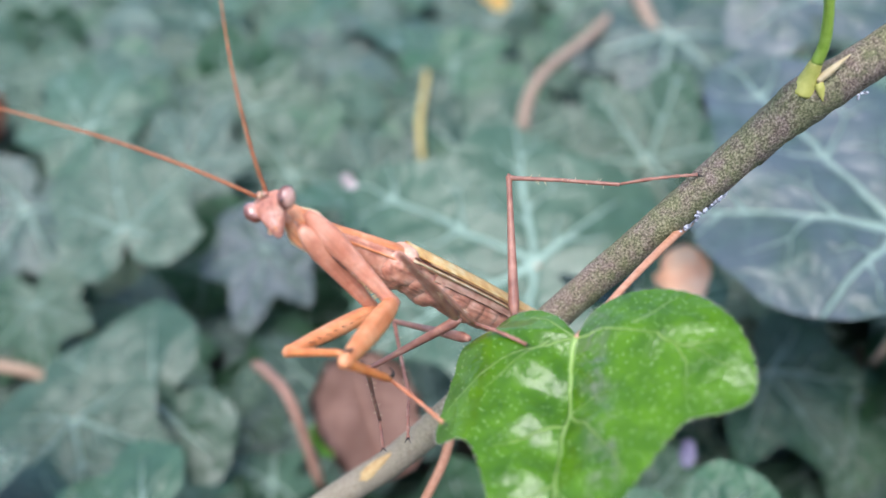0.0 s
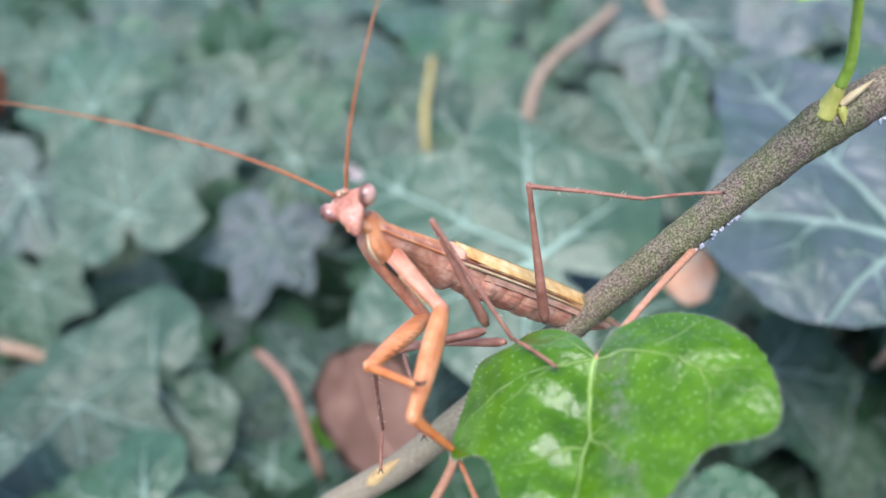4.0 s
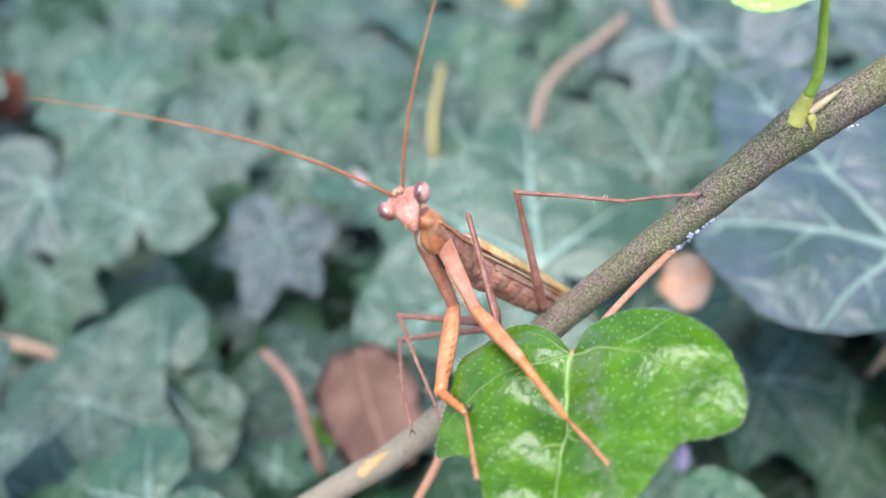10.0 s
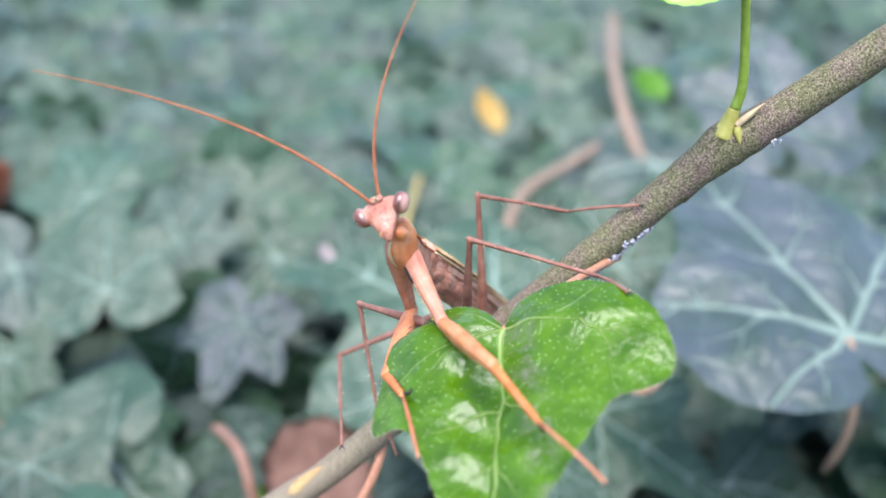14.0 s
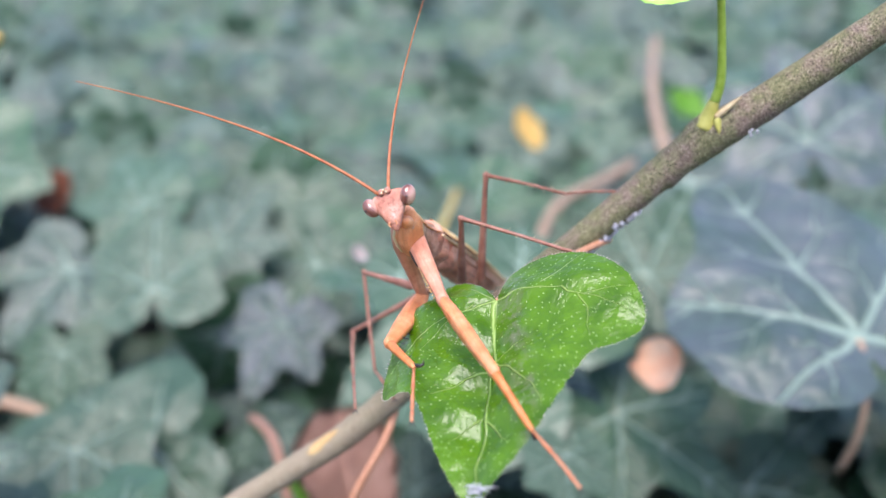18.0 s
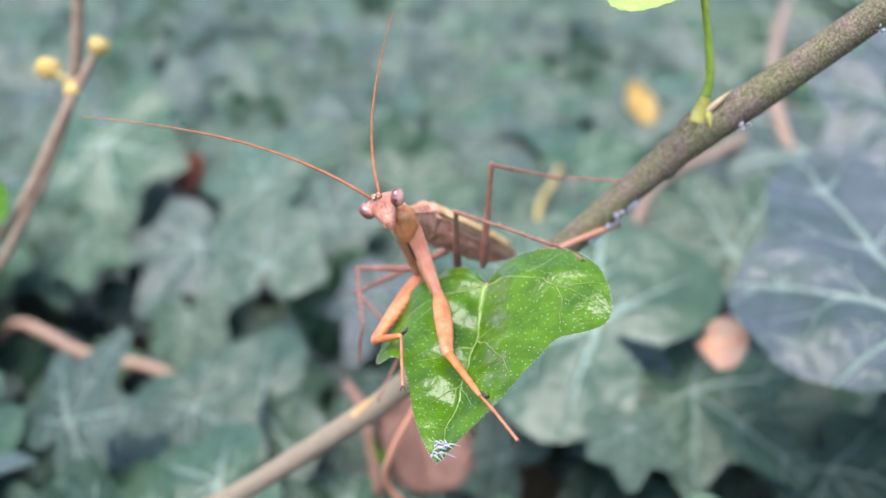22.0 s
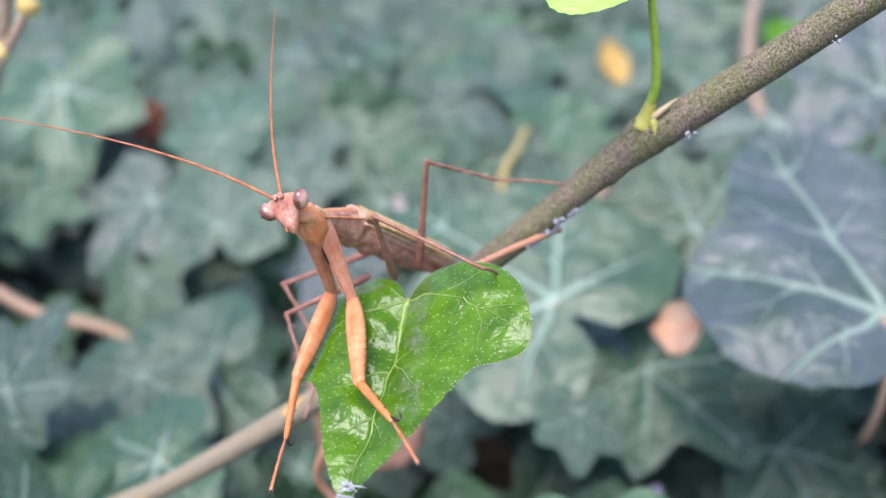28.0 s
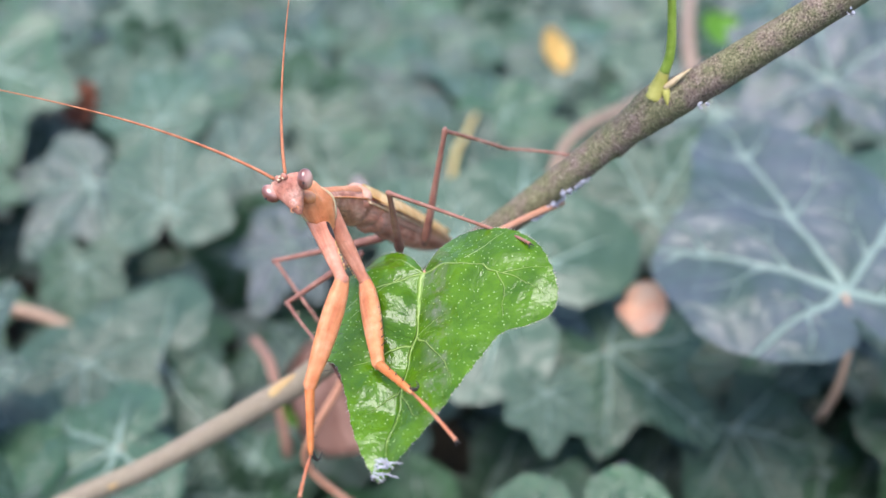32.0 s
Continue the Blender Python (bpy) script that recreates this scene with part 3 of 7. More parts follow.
def build_litter():
    dead = crumpled_leaf("dead_leaf", pose(-0.040, 0.246, 0.064, 44, 6, 32), 0.047, 0.043, 0.28, DEAD, "flat dead brown leaf lying low among the ivy", 1)
    part("midrib", tube(bmesh.new(), [(0.001, -0.021, 0.0042), (0.0, -0.008, 0.0014), (0.001, 0.009, 0.0012), (0.002, 0.021, 0.0038)], [0.0007, 0.0006, 0.0005, 0.0003], 7, 0.1), DEAD, dead, "raised brown midrib")
    crumpled_leaf("curled_leaf", pose(0.0785, 0.264, 0.1030, 45, -28, -20), 0.021, 0.020, 1.7, DRY, "dry curled orange leaf caught on the ivy", 2)
    crumpled_leaf("yellow_leaf", pose(0.028, 0.690, 0.106, 50, 0, 35), 0.040, 0.026, 0.5, YELLOW, "small yellowed leaf lying on the ivy", 3)
    crumpled_leaf("rusty_leaf", pose(-0.322, 0.565, 0.078, 60, 10, 10), 0.034, 0.030, 0.5, RUST, "rust-red withered leaf among the ivy", 4)
    crumpled_leaf("pale_petal", pose(-0.144, 0.464, 0.100, 40, 0, 0), 0.014, 0.013, 0.9, PALE, "pale fallen petal on an ivy leaf", 5, "petal")
    crumpled_leaf("pink_petal", pose(-0.0446, 0.309, 0.128, 40, 0, 40), 0.008, 0.007, 0.9, PALE, "small pinkish petal on an ivy leaf", 6, "petal")
    crumpled_leaf("violet_flower", pose(0.070, 0.226, 0.056, 40, 30, 0), 0.010, 0.007, 0.9, VIOLET, "small violet flower down among the leaves", 7, "flower")
    crumpled_leaf("green_sprout", pose(0.152, 0.673, 0.132, 45, 0, 30), 0.030, 0.034, 0.7, SPROUT, "bright green young leaf in the ivy", 8)
    crumpled_leaf("green_sprout", pose(-0.057, 0.242, 0.057, 50, 0, 60), 0.015, 0.010, 0.7, SPROUT, "bright green young leaf in the ivy", 10)
    stem_thing("dry_twig", [(0.150, 0.70, 0.100), (0.092, 0.585, 0.097), (0.045, 0.50, 0.094), (0.030, 0.46, 0.060)], [0.004, 0.004, 0.0035, 0.003], TWIG, "dry brown twig lying over the ivy", "twig")
    stem_thing("dry_twig", [(0.175, 1.02, 0.150), (0.140, 0.78, 0.135), (0.1287, 0.626, 0.1135), (0.150, 0.58, 0.060)], [0.005, 0.005, 0.005, 0.004], TWIG, "bent brown twig rising from the ivy", "twig")
    stem_thing("straw", [(-0.019, 0.540, 0.096), (-0.021, 0.50, 0.093), (-0.023, 0.455, 0.088), (-0.022, 0.44, 0.04)], [0.0018, 0.002, 0.002, 0.002], STRAW, "yellowish straw stalk among the ivy", "stalk")
    stem_thing("tan_stem", [(-0.345, 0.355, 0.030), (-0.322, 0.350, 0.046), (-0.2986, 0.345, 0.0433), (-0.2806, 0.345, 0.0337), (-0.2616, 0.345, 0.0290), (-0.2381, 0.344, 0.0280), (-0.2145, 0.343, 0.0210), (-0.200, 0.345, 0.004)], [0.0028, 0.0032, 0.0036, 0.0037, 0.0036, 0.0034, 0.0030, 0.0026], TAN_STEM, "smooth tan ivy stem arching over the leaves", "stem")
    stem_thing("tan_stem", [(-0.090, 0.290, 0.058), (-0.082, 0.276, 0.064), (-0.070, 0.258, 0.063), (-0.062, 0.247, 0.03)], [0.0020, 0.0020, 0.0020, 0.0020], DEAD, "reddish tan ivy stem down among the leaves", "stem")


build_litter()


def bud_twig():
    ob = new("bud_twig")
    tagged(ob, "thin tan twig with pale yellow buds rising beside the ivy", "twig")
    part("stem", tube(bmesh.new(), [(-0.260, 0.175, 0.060), (-0.2022, 0.190, 0.1377), (-0.1864, 0.190, 0.1528), (-0.1650, 0.196, 0.1735), (-0.1445, 0.2050, 0.2068), (-0.1345, 0.2135, 0.2250)], [0.0021, 0.0019, 0.0018, 0.0016, 0.0016, 0.0013], 9, 0.14), TAN_STEM, ob)
    part("side_stem", tube(bmesh.new(), [(-0.1402, 0.2090, 0.2131), (-0.1450, 0.2070, 0.2170), (-0.1490, 0.2069, 0.2195)], [0.0014, 0.0012, 0.0010], 8, 0.12), STRAW, ob)
    for at, r in (((-0.1338, 0.2140, 0.2262), 0.0034), ((-0.1497, 0.2069, 0.2203), 0.0038), ((-0.1425, 0.2075, 0.2130), 0.0028)):
        bm = bmesh.new()
        blob(bm, at, (r, r, r * 0.85), None, 16, 12)
        for v in bm.verts:
            v.co += (v.co - Vector(at)) * 0.35 * noise.noise(v.co * 700)
        part("bud", bm, YELLOW, ob, "pale yellow knobbly bud")
    stem_thing("grey_stem", [(-0.255, 0.185, 0.060), (-0.185, 0.204, 0.150), (-0.1600, 0.214, 0.190), (-0.1500, 0.220, 0.2160), (-0.1435, 0.221, 0.2400), (-0.1400, 0.222, 0.2600), (-0.138, 0.224, 0.30)], [0.0016, 0.0016, 0.0017, 0.0019, 0.0021, 0.0022, 0.0023], TWIG, "upright grey-brown stem behind the ivy", "stem")
    crumpled_leaf("green_sprout", pose(-0.1335, 0.200, 0.2535, 60, 10, 70), 0.022, 0.012, 0.7, SPROUT, "bright green young leaf above the budding twig", 14)
    crumpled_leaf("green_sprout", pose(-0.1710, 0.190, 0.1760, 70, 25, 20), 0.020, 0.012, 0.7, SPROUT, "bright green young leaf beside the budding twig", 12)


bud_twig()


# ---- the branch ----
BRANCH = new("ivy_branch")
tagged(BRANCH, "woody ivy branch with mottled grey-green bark slanting over the ivy", "branch")
SPINE = [(-0.175, 0.152, 0.020), (-0.125, 0.146, 0.066), (-0.0865, 0.1414, 0.0952), (-0.0600, 0.1385, 0.1130), (-0.0260, 0.1358, 0.1390), (-0.0125, 0.1352, 0.1500),
         (0.0185, 0.1372, 0.1795), (0.0373, 0.1377, 0.1969), (0.0500, 0.1382, 0.2090), (0.0590, 0.1384, 0.2168), (0.0700, 0.1374, 0.2248), (0.0912, 0.1362, 0.2415), (0.140, 0.134, 0.280), (0.22, 0.131, 0.335), (0.34, 0.13, 0.38)]
GIRTH = [0.0032, 0.0031, 0.0030, 0.0029, 0.0030, 0.0030, 0.0030, 0.0031, 0.0033, 0.0040, 0.0034, 0.0031, 0.0033, 0.004, 0.005]
part("bark", tube(bmesh.new(), SPINE, GIRTH, 20, 0.06, 14), BARK, BRANCH)


def leaf_blade(outline, name, material, parent, bend, label, centre=(0.0, -0.2)):
    """A leaf from its outline in units of its length (stalk joint at the origin, tip along -y), filled in rings round a centre and bent by bend(x, y)."""
    ring = smooth_path([Vector((x, y, 0)) for x, y in (*outline, outline[0])], 5)[:-1]
    n, k = len(ring), 24
    mid = Vector((*centre, 0))
    verts, flat, faces = [(mid.x, mid.y, bend(mid.x, mid.y))], [(mid.x, mid.y)], []
    for r in range(1, k + 1):
        for i, p in enumerate(ring):
            q = mid.lerp(p, r / k)
            if r == k:
                q += (p - mid).normalized() * 0.006 * (1 if i % 2 else -0.4)
            verts.append((q.x, q.y, bend(q.x, q.y)))
            flat.append((q.x, q.y))
    for i in range(n):
        faces.append((0, 1 + i, 1 + (i + 1) % n))
        for r in range(k - 1):
            a, b = 1 + r * n, 1 + (r + 1) * n
            faces.append((a + i, b + i, b + (i + 1) % n, a + (i + 1) % n))
    me = bpy.data.meshes.new(name)
    me.from_pydata(verts, [], faces)
    uv = me.uv_layers.new(name="UVMap")
    uv.data.foreach_set("uv", np.array([flat[v.vertex_index] for v in me.loops], dtype=np.float32).ravel())
    me.polygons.foreach_set("use_smooth", [True] * len(me.polygons))
    me.materials.append(material)
    if me.polygons[0].normal.z < 0:
        me.flip_normals()
    ob = new(name, me)
    ob.parent = parent
    return tagged(ob, label)


FRESH_VEINS = [((0, 0), (0.02, -1.0), 0.016), ((0, 0), (-0.30, -0.15), 0.0094), ((-0.30, -0.15), (-0.46, -0.32), 0.0058), ((0, 0), (0.32, -0.03), 0.0094), ((0.32, -0.03), (0.60, -0.20), 0.0058),
               ((0, 0), (-0.20, 0.13), 0.0065), ((0.22, 0.01), (0.40, 0.16), 0.0058), ((0.005, -0.32), (0.20, -0.50), 0.0079), ((0.20, -0.50), (0.28, -0.62), 0.0050), ((0.005, -0.32), (0.16, -0.25), 0.0050),
               ((0.005, -0.36), (-0.22, -0.50), 0.0072), ((0.012, -0.62), (0.13, -0.76), 0.0058), ((0.012, -0.60), (-0.12, -0.72), 0.0058), ((-0.1, -0.03), (-0.30, -0.24), 0.0058), ((0.42, -0.09), (0.60, -0.05), 0.0050), ((0.40, -0.08), (0.44, -0.30), 0.0050)]
FRESH = fresh_leaf_material("fresh_leaf", (0.032, 0.096, 0.001), (0.076, 0.184, 0.001), (0.42, 0.58, 0.18), FRESH_VEINS, 0.38, 0.66)
YOUNG = fresh_leaf_material("young_leaf", (0.22, 0.46, 0.05), (0.36, 0.62, 0.12), (0.55, 0.72, 0.30), FRESH_VEINS, 0.30, 1.0)
LEAF_SIZE = 0.0388


def fresh_bend(x, y):
    """The blade folds down along its midrib, its left flank curls back and its surface puckers between the veins."""
    z = 0.10 * (1 - math.exp(-abs(x) * 6)) - 0.16 * x * x - 0.052 * (1 - math.exp(min(0.0, y) * 8))
    z -= 1.0 * max(0.0, -x - 0.30) ** 1.6 + 0.28 * max(0.0, y) ** 1.2
    z -= 0.30 * max(0.0, -x) * min(1.0, max(0.0, y + 0.05) * 6)
    fade = max(0.0, min(1.0, -y * 8)) * max(0.0, min(1.0, (0.85 + y) * 5))
    z += 0.020 * fade * math.sin(2 * math.pi * y / 0.22 + 5 * x) * math.exp(-((x + 0.12 + 0.1 * y) / 0.09) ** 2)
    z += 0.014 * fade * math.sin(2 * math.pi * y / 0.21 + 1.2 - 5 * x) * math.exp(-((x - 0.12) / 0.07) ** 2)
    z += 0.020 * math.exp(-((x - 0.59) ** 2 + (y + 0.12) ** 2) / 0.008)
    return z + 0.012 * noise.noise(Vector((x * 5, y * 5, 0.7)))


FRESH_OUTLINE = [(0.0, 0.0), (0.035, 0.11), (0.09, 0.155), (0.19, 0.195), (0.31, 0.195), (0.44, 0.155), (0.545, 0.07), (0.62, -0.06), (0.65, -0.18), (0.63, -0.275), (0.55, -0.335), (0.44, -0.375), (0.385, -0.46), (0.30, -0.62), (0.19, -0.81), (0.08, -0.955), (0.015, -1.01),
                 (-0.05, -0.95), (-0.14, -0.81), (-0.225, -0.63), (-0.295, -0.51), (-0.36, -0.475), (-0.45, -0.475), (-0.495, -0.40), (-0.495, -0.22), (-0.47, -0.02), (-0.41, 0.11), (-0.32, 0.165), (-0.20, 0.16), (-0.09, 0.10)]
LEAF = leaf_blade(FRESH_OUTLINE, "leaf", FRESH, BRANCH, fresh_bend, "glossy fresh green ivy leaf with pale veins and dots")
LEAF.scale = (LEAF_SIZE,) * 3


def rim_hairs():
    bm = bmesh.new()
    rnd = random.Random(5)
    ring = smooth_path([Vector((x, y, 0)) for x, y in (*FRESH_OUTLINE, FRESH_OUTLINE[0])], 8)
    for i, p in enumerate(ring):
        way = (p - Vector((0.03, -0.25, 0))).normalized()
        base = Vector((p.x, p.y, fresh_bend(p.x, p.y)))
        side = Vector((-way.y, way.x, 0)) * 0.0022
        tip = base + (way + Vector((rnd.uniform(-0.5, 0.5), rnd.uniform(-0.5, 0.5), rnd.uniform(-0.2, 0.6)))) * rnd.uniform(0.004, 0.011)
        q = [bm.verts.new(v) for v in (base - side, base + side, base + Vector((0, 0, 0.004)), tip)]
        for f in ((0, 1, 3), (1, 2, 3), (2, 0, 3)):
            bm.faces.new([q[k] for k in f])
    part("rim_hairs", bm, PALE, LEAF, "fine pale hairs along the leaf's edge")
    bm = bmesh.new()
    for k in range(16):
        a = Vector((0.03 + rnd.uniform(-0.04, 0.05), -0.97 + rnd.uniform(-0.04, 0.03), -0.01))
        b = a + Vector((rnd.uniform(-0.05, 0.10), rnd.uniform(-0.03, 0.03), rnd.uniform(0.0, 0.03)))
        tube(bm, [a, a.lerp(b, 0.5) + Vector((0, 0, 0.02)), b], [0.004, 0.0035, 0.0015], 5, 0.3, 3)
    part("web_fluff", bm, WOOL, LEAF, "wisp of white fluff at the leaf tip")


rim_hairs()
STALK_FOOT = Vector((0.0400, 0.1378, 0.1945))
LEAF_STALK = part("leaf_stalk", tube(bmesh.new(), [(0, 0, -0.0003), (0.0004, 0, 0.006), (0.0011, 0, 0.016), (0.0009, 0, 0.028), (0, 0, 0.042)], [0.0008, 0.0006, 0.0006, 0.0007, 0.0008], 9, 0.05), PETIOLE, BRANCH, "thin reddish leaf stalk")
part("tendril", tube(bmesh.new(), [(-0.0040, 0.1375, 0.1555), (-0.0062, 0.1330, 0.1480), (-0.0125, 0.1300, 0.1360), (-0.0155, 0.1330, 0.1240), (-0.0090, 0.1370, 0.1120), (0.004, 0.142, 0.098)], [0.0011, 0.0010, 0.0010, 0.0011, 0.0011, 0.0011], 9, 0.05), PETIOLE, BRANCH, "curved orange-brown stalk hanging below the branch")
STALK_LINE = [(0.0586, 0.1358, 0.2240), (0.0592, 0.1352, 0.2275), (0.0588, 0.1345, 0.2330), (0.0578, 0.1335, 0.2400), (0.0566, 0.1320, 0.2475)]
part("green_stalk", tube(bmesh.new(), STALK_LINE, [0.00100, 0.0009, 0.0008, 0.00075, 0.0007], 12, 0.06), GREEN_STALK, BRANCH, "bright green young leaf stalk")
part("stalk_base", tube(bmesh.new(), [(0.0572, 0.1368, 0.2188), (0.0580, 0.1364, 0.2214), (0.0586, 0.1358, 0.2242)], [0.0021, 0.0015, 0.00098], 14, 0.06), YELLOW_STALK, BRANCH, "yellow-green base of the young stalk")
part("bark_swelling", tube(bmesh.new(), [(0.0500, 0.1384, 0.2078), (0.0545, 0.1380, 0.2135), (0.0566, 0.1374, 0.2180), (0.0577, 0.1368, 0.2206)], [0.0030, 0.0033, 0.0026, 0.0016], 18, 0.05), BARK, BRANCH, "swelling of the bark under the young stalk")


def pointed_bud(name, base, tip, r, material, label):
    bm = bmesh.new()
    a, b = Vector(base), Vector(tip)
    tube(bm, [a, a.lerp(b, 0.3), a.lerp(b, 0.65), b], [r, r * 1.05, r * 0.7, r * 0.12], 9, 0.08, 4)
    part(name, bm, material, BRANCH, label)


pointed_bud("bud", (0.0590, 0.1354, 0.2210), (0.0634, 0.1350, 0.2252), 0.00065, PALE_BUD, "pale pointed bud in the stalk's angle")
pointed_bud("leaf_base", (0.0592, 0.1352, 0.2208), (0.0598, 0.1342, 0.2180), 0.0007, YELLOW_STALK, "yellow-green stalk base clasping the bark")
pointed_bud("bud", (-0.0235, 0.1345, 0.1420), (-0.0170, 0.1335, 0.1495), 0.0016, BUD, "orange-tan bud on the bark")
pointed_bud("bud", (-0.0745, 0.1395, 0.1030), (-0.0690, 0.1365, 0.1075), 0.0016, BUD, "orange-tan bud on the bark")


def wool_tufts():
    rnd = random.Random(8)
    for a, c, count, out in (((0.0340, 0.1376, 0.1937), (0.0445, 0.1380, 0.2037), 110, 0.0031), ((0.0630, 0.1380, 0.2199), (0.0648, 0.1378, 0.2212), 6, 0.0040), ((0.0865, 0.1365, 0.2378), (0.0880, 0.1364, 0.2390), 5, 0.0033)):
        bm = bmesh.new()
        for k in range(count):
            p = Vector(a).lerp(Vector(c), rnd.random())
            turn = rnd.gauss(0.30, 0.34)
            p += Vector((0.69 * math.cos(turn), -math.sin(turn + 0.35), -0.72 * math.cos(turn))).normalized() * out * rnd.uniform(0.97, 1.12)
            r = rnd.uniform(0.00012, 0.00048)
            blob(bm, p, (r, r * rnd.uniform(0.6, 1.4), r * rnd.uniform(0.6, 1.4)), None, 6, 4)
        part("wool_tuft", bm, WOOL, BRANCH, "tuft of white woolly wax on the bark")


wool_tufts()
YOUNG_OUTLINE = [(0.0, 0.0), (0.06, 0.10), (0.18, 0.16), (0.34, 0.14), (0.48, 0.03), (0.52, -0.14), (0.44, -0.32), (0.32, -0.50), (0.20, -0.72), (0.08, -0.92), (0.0, -1.0), (-0.08, -0.92), (-0.20, -0.72), (-0.32, -0.50), (-0.44, -0.32), (-0.52, -0.14), (-0.48, 0.03), (-0.34, 0.14), (-0.18, 0.16), (-0.06, 0.10)]
TOP_LEAF = leaf_blade([(1.25 * x, y) for x, y in YOUNG_OUTLINE], "leaf", YOUNG, BRANCH, lambda x, y: -0.34 * x * x - 0.12 * y * y + 0.05 * (1 - math.exp(-abs(x) * 6)), "pale yellow-green young ivy leaf with a bright sheen")
TOP_LEAF.matrix_basis = leaf_pose((0.0563, 0.1322, 0.2480), (0.0348, 0.1487, 0.2581), (0.18, -0.36, 0.91))


# ---- the mantis ----
def chitin(name, dark, mid, light, rough=0.42, scale=700.0, streaks=0.28):
    m, n, l, b = surface(name, rough, 0.4)
    coord = n.new("ShaderNodeTexCoord").outputs["Object"]
    fine = noise_at(n, l, scale * 3.2, 4.0, coord)
    broad = noise_at(n, l, scale * 0.45, 3.0, coord)
    long_way = n.new("ShaderNodeVectorMath")
    long_way.operation = "MULTIPLY"
    l.new(coord, long_way.inputs[0])
    long_way.inputs[1].default_value = (1.0, 1.0, 0.12)
    streak = n.new("ShaderNodeMapRange")
    streak.inputs["From Min"].default_value, streak.inputs["From Max"].default_value = 0.48, 0.66
    l.new(noise_at(n, l, scale * 2.0, 3.0, long_way.outputs["Vector"]), streak.inputs["Value"])
    tone = ramp(n, l, broad, [(0.30, dark), (0.50, mid), (0.72, light)])
    specks = n.new("ShaderNodeMapRange")
    specks.inputs["From Min"].default_value, specks.inputs["From Max"].default_value = 0.60, 0.72
    l.new(fine, specks.inputs["Value"])
    tone = blend(n, l, maths(n, l, "MULTIPLY", specks.outputs["Result"], 0.28), tone, tuple(0.35 * c for c in dark))
    tone = blend(n, l, maths(n, l, "MULTIPLY", streak.outputs["Result"], streaks), tone, tuple(0.55 * c for c in dark))
    l.new(tone, b.inputs["Base Color"])
    b.inputs["Subsurface Weight"].default_value = 0.15
    b.inputs["Subsurface Radius"].default_value = (0.0012, 0.0006, 0.0003)
    b.inputs["Subsurface Scale"].default_value = 1.0
    bump(n, l, b, maths(n, l, "ADD", fine, maths(n, l, "MULTIPLY", streak.outputs["Result"], -0.8)), 0.4, 0.00012)
    return m


TAN = chitin("tan_cuticle", (0.46, 0.165, 0.095), (0.58, 0.245, 0.15), (0.70, 0.36, 0.245))
ORANGE = chitin("orange_cuticle", (0.58, 0.18, 0.065), (0.70, 0.27, 0.115), (0.80, 0.40, 0.22))
DEEP_ORANGE = chitin("deep_orange_cuticle", (0.54, 0.15, 0.04), (0.66, 0.22, 0.07), (0.76, 0.34, 0.15))
BROWN = chitin("brown_cuticle", (0.20, 0.080, 0.055), (0.31, 0.140, 0.098), (0.47, 0.25, 0.18))
MAUVE = chitin("mauve_brown_cuticle", (0.40, 0.14, 0.09), (0.64, 0.29, 0.19), (0.84, 0.50, 0.36), streaks=0.6)
FACE = chitin("pinkish_cuticle", (0.42, 0.15, 0.10), (0.60, 0.27, 0.19), (0.76, 0.46, 0.36), streaks=0.5)
YELLOW_WING = chitin("yellow_wing_edge", (0.58, 0.28, 0.09), (0.76, 0.46, 0.17), (0.90, 0.68, 0.38), rough=0.35, streaks=0.22)
BROWN_WING = chitin("brown_wing", (0.46, 0.21, 0.09), (0.62, 0.33, 0.16), (0.76, 0.47, 0.26), 0.38)
HIND_WING = chitin("pinkish_brown_hind_wing", (0.62, 0.29, 0.19), (0.78, 0.43, 0.29), (0.88, 0.57, 0.42), rough=0.38, streaks=0.4)
DARK_WING = chitin("dark_wing", (0.07, 0.03, 0.02), (0.12, 0.05, 0.03), (0.20, 0.09, 0.05), 0.4)
CREAM = chitin("cream_cuticle", (0.60, 0.42, 0.23), (0.72, 0.55, 0.34), (0.82, 0.68, 0.49))
RUST_LEG = chitin("rust_leg_cuticle", (0.42, 0.13, 0.06), (0.54, 0.20, 0.10), (0.66, 0.31, 0.18))
ANTENNA = chitin("rust_cuticle", (0.36, 0.10, 0.04), (0.46, 0.15, 0.06), (0.54, 0.22, 0.10), 0.5, 1500.0)
BLACK = plain_material("black_spine", (0.012, 0.010, 0.010), (0.035, 0.028, 0.025), 0.3, 900.0)


def eye_material():
    m, n, l, b = surface("banded_eye", 0.14, 0.6)
    coord = n.new("ShaderNodeTexCoord").outputs["Object"]
    wave = n.new("ShaderNodeTexWave")
    wave.bands_direction = "X"
    wave.inputs["Scale"].default_value, wave.inputs["Distortion"].default_value, wave.inputs["Detail Scale"].default_value = 130.0, 3.0, 200.0
    l.new(coord, wave.inputs["Vector"])
    tone = ramp(n, l, wave.outputs["Fac"], [(0.25, (0.17, 0.062, 0.046)), (0.55, (0.35, 0.155, 0.120)), (0.85, (0.58, 0.34, 0.27))])
    l.new(tone, b.inputs["Base Color"])
    b.inputs["Coat Weight"].default_value, b.inputs["Coat Roughness"].default_value = 0.6, 0.06
    return m


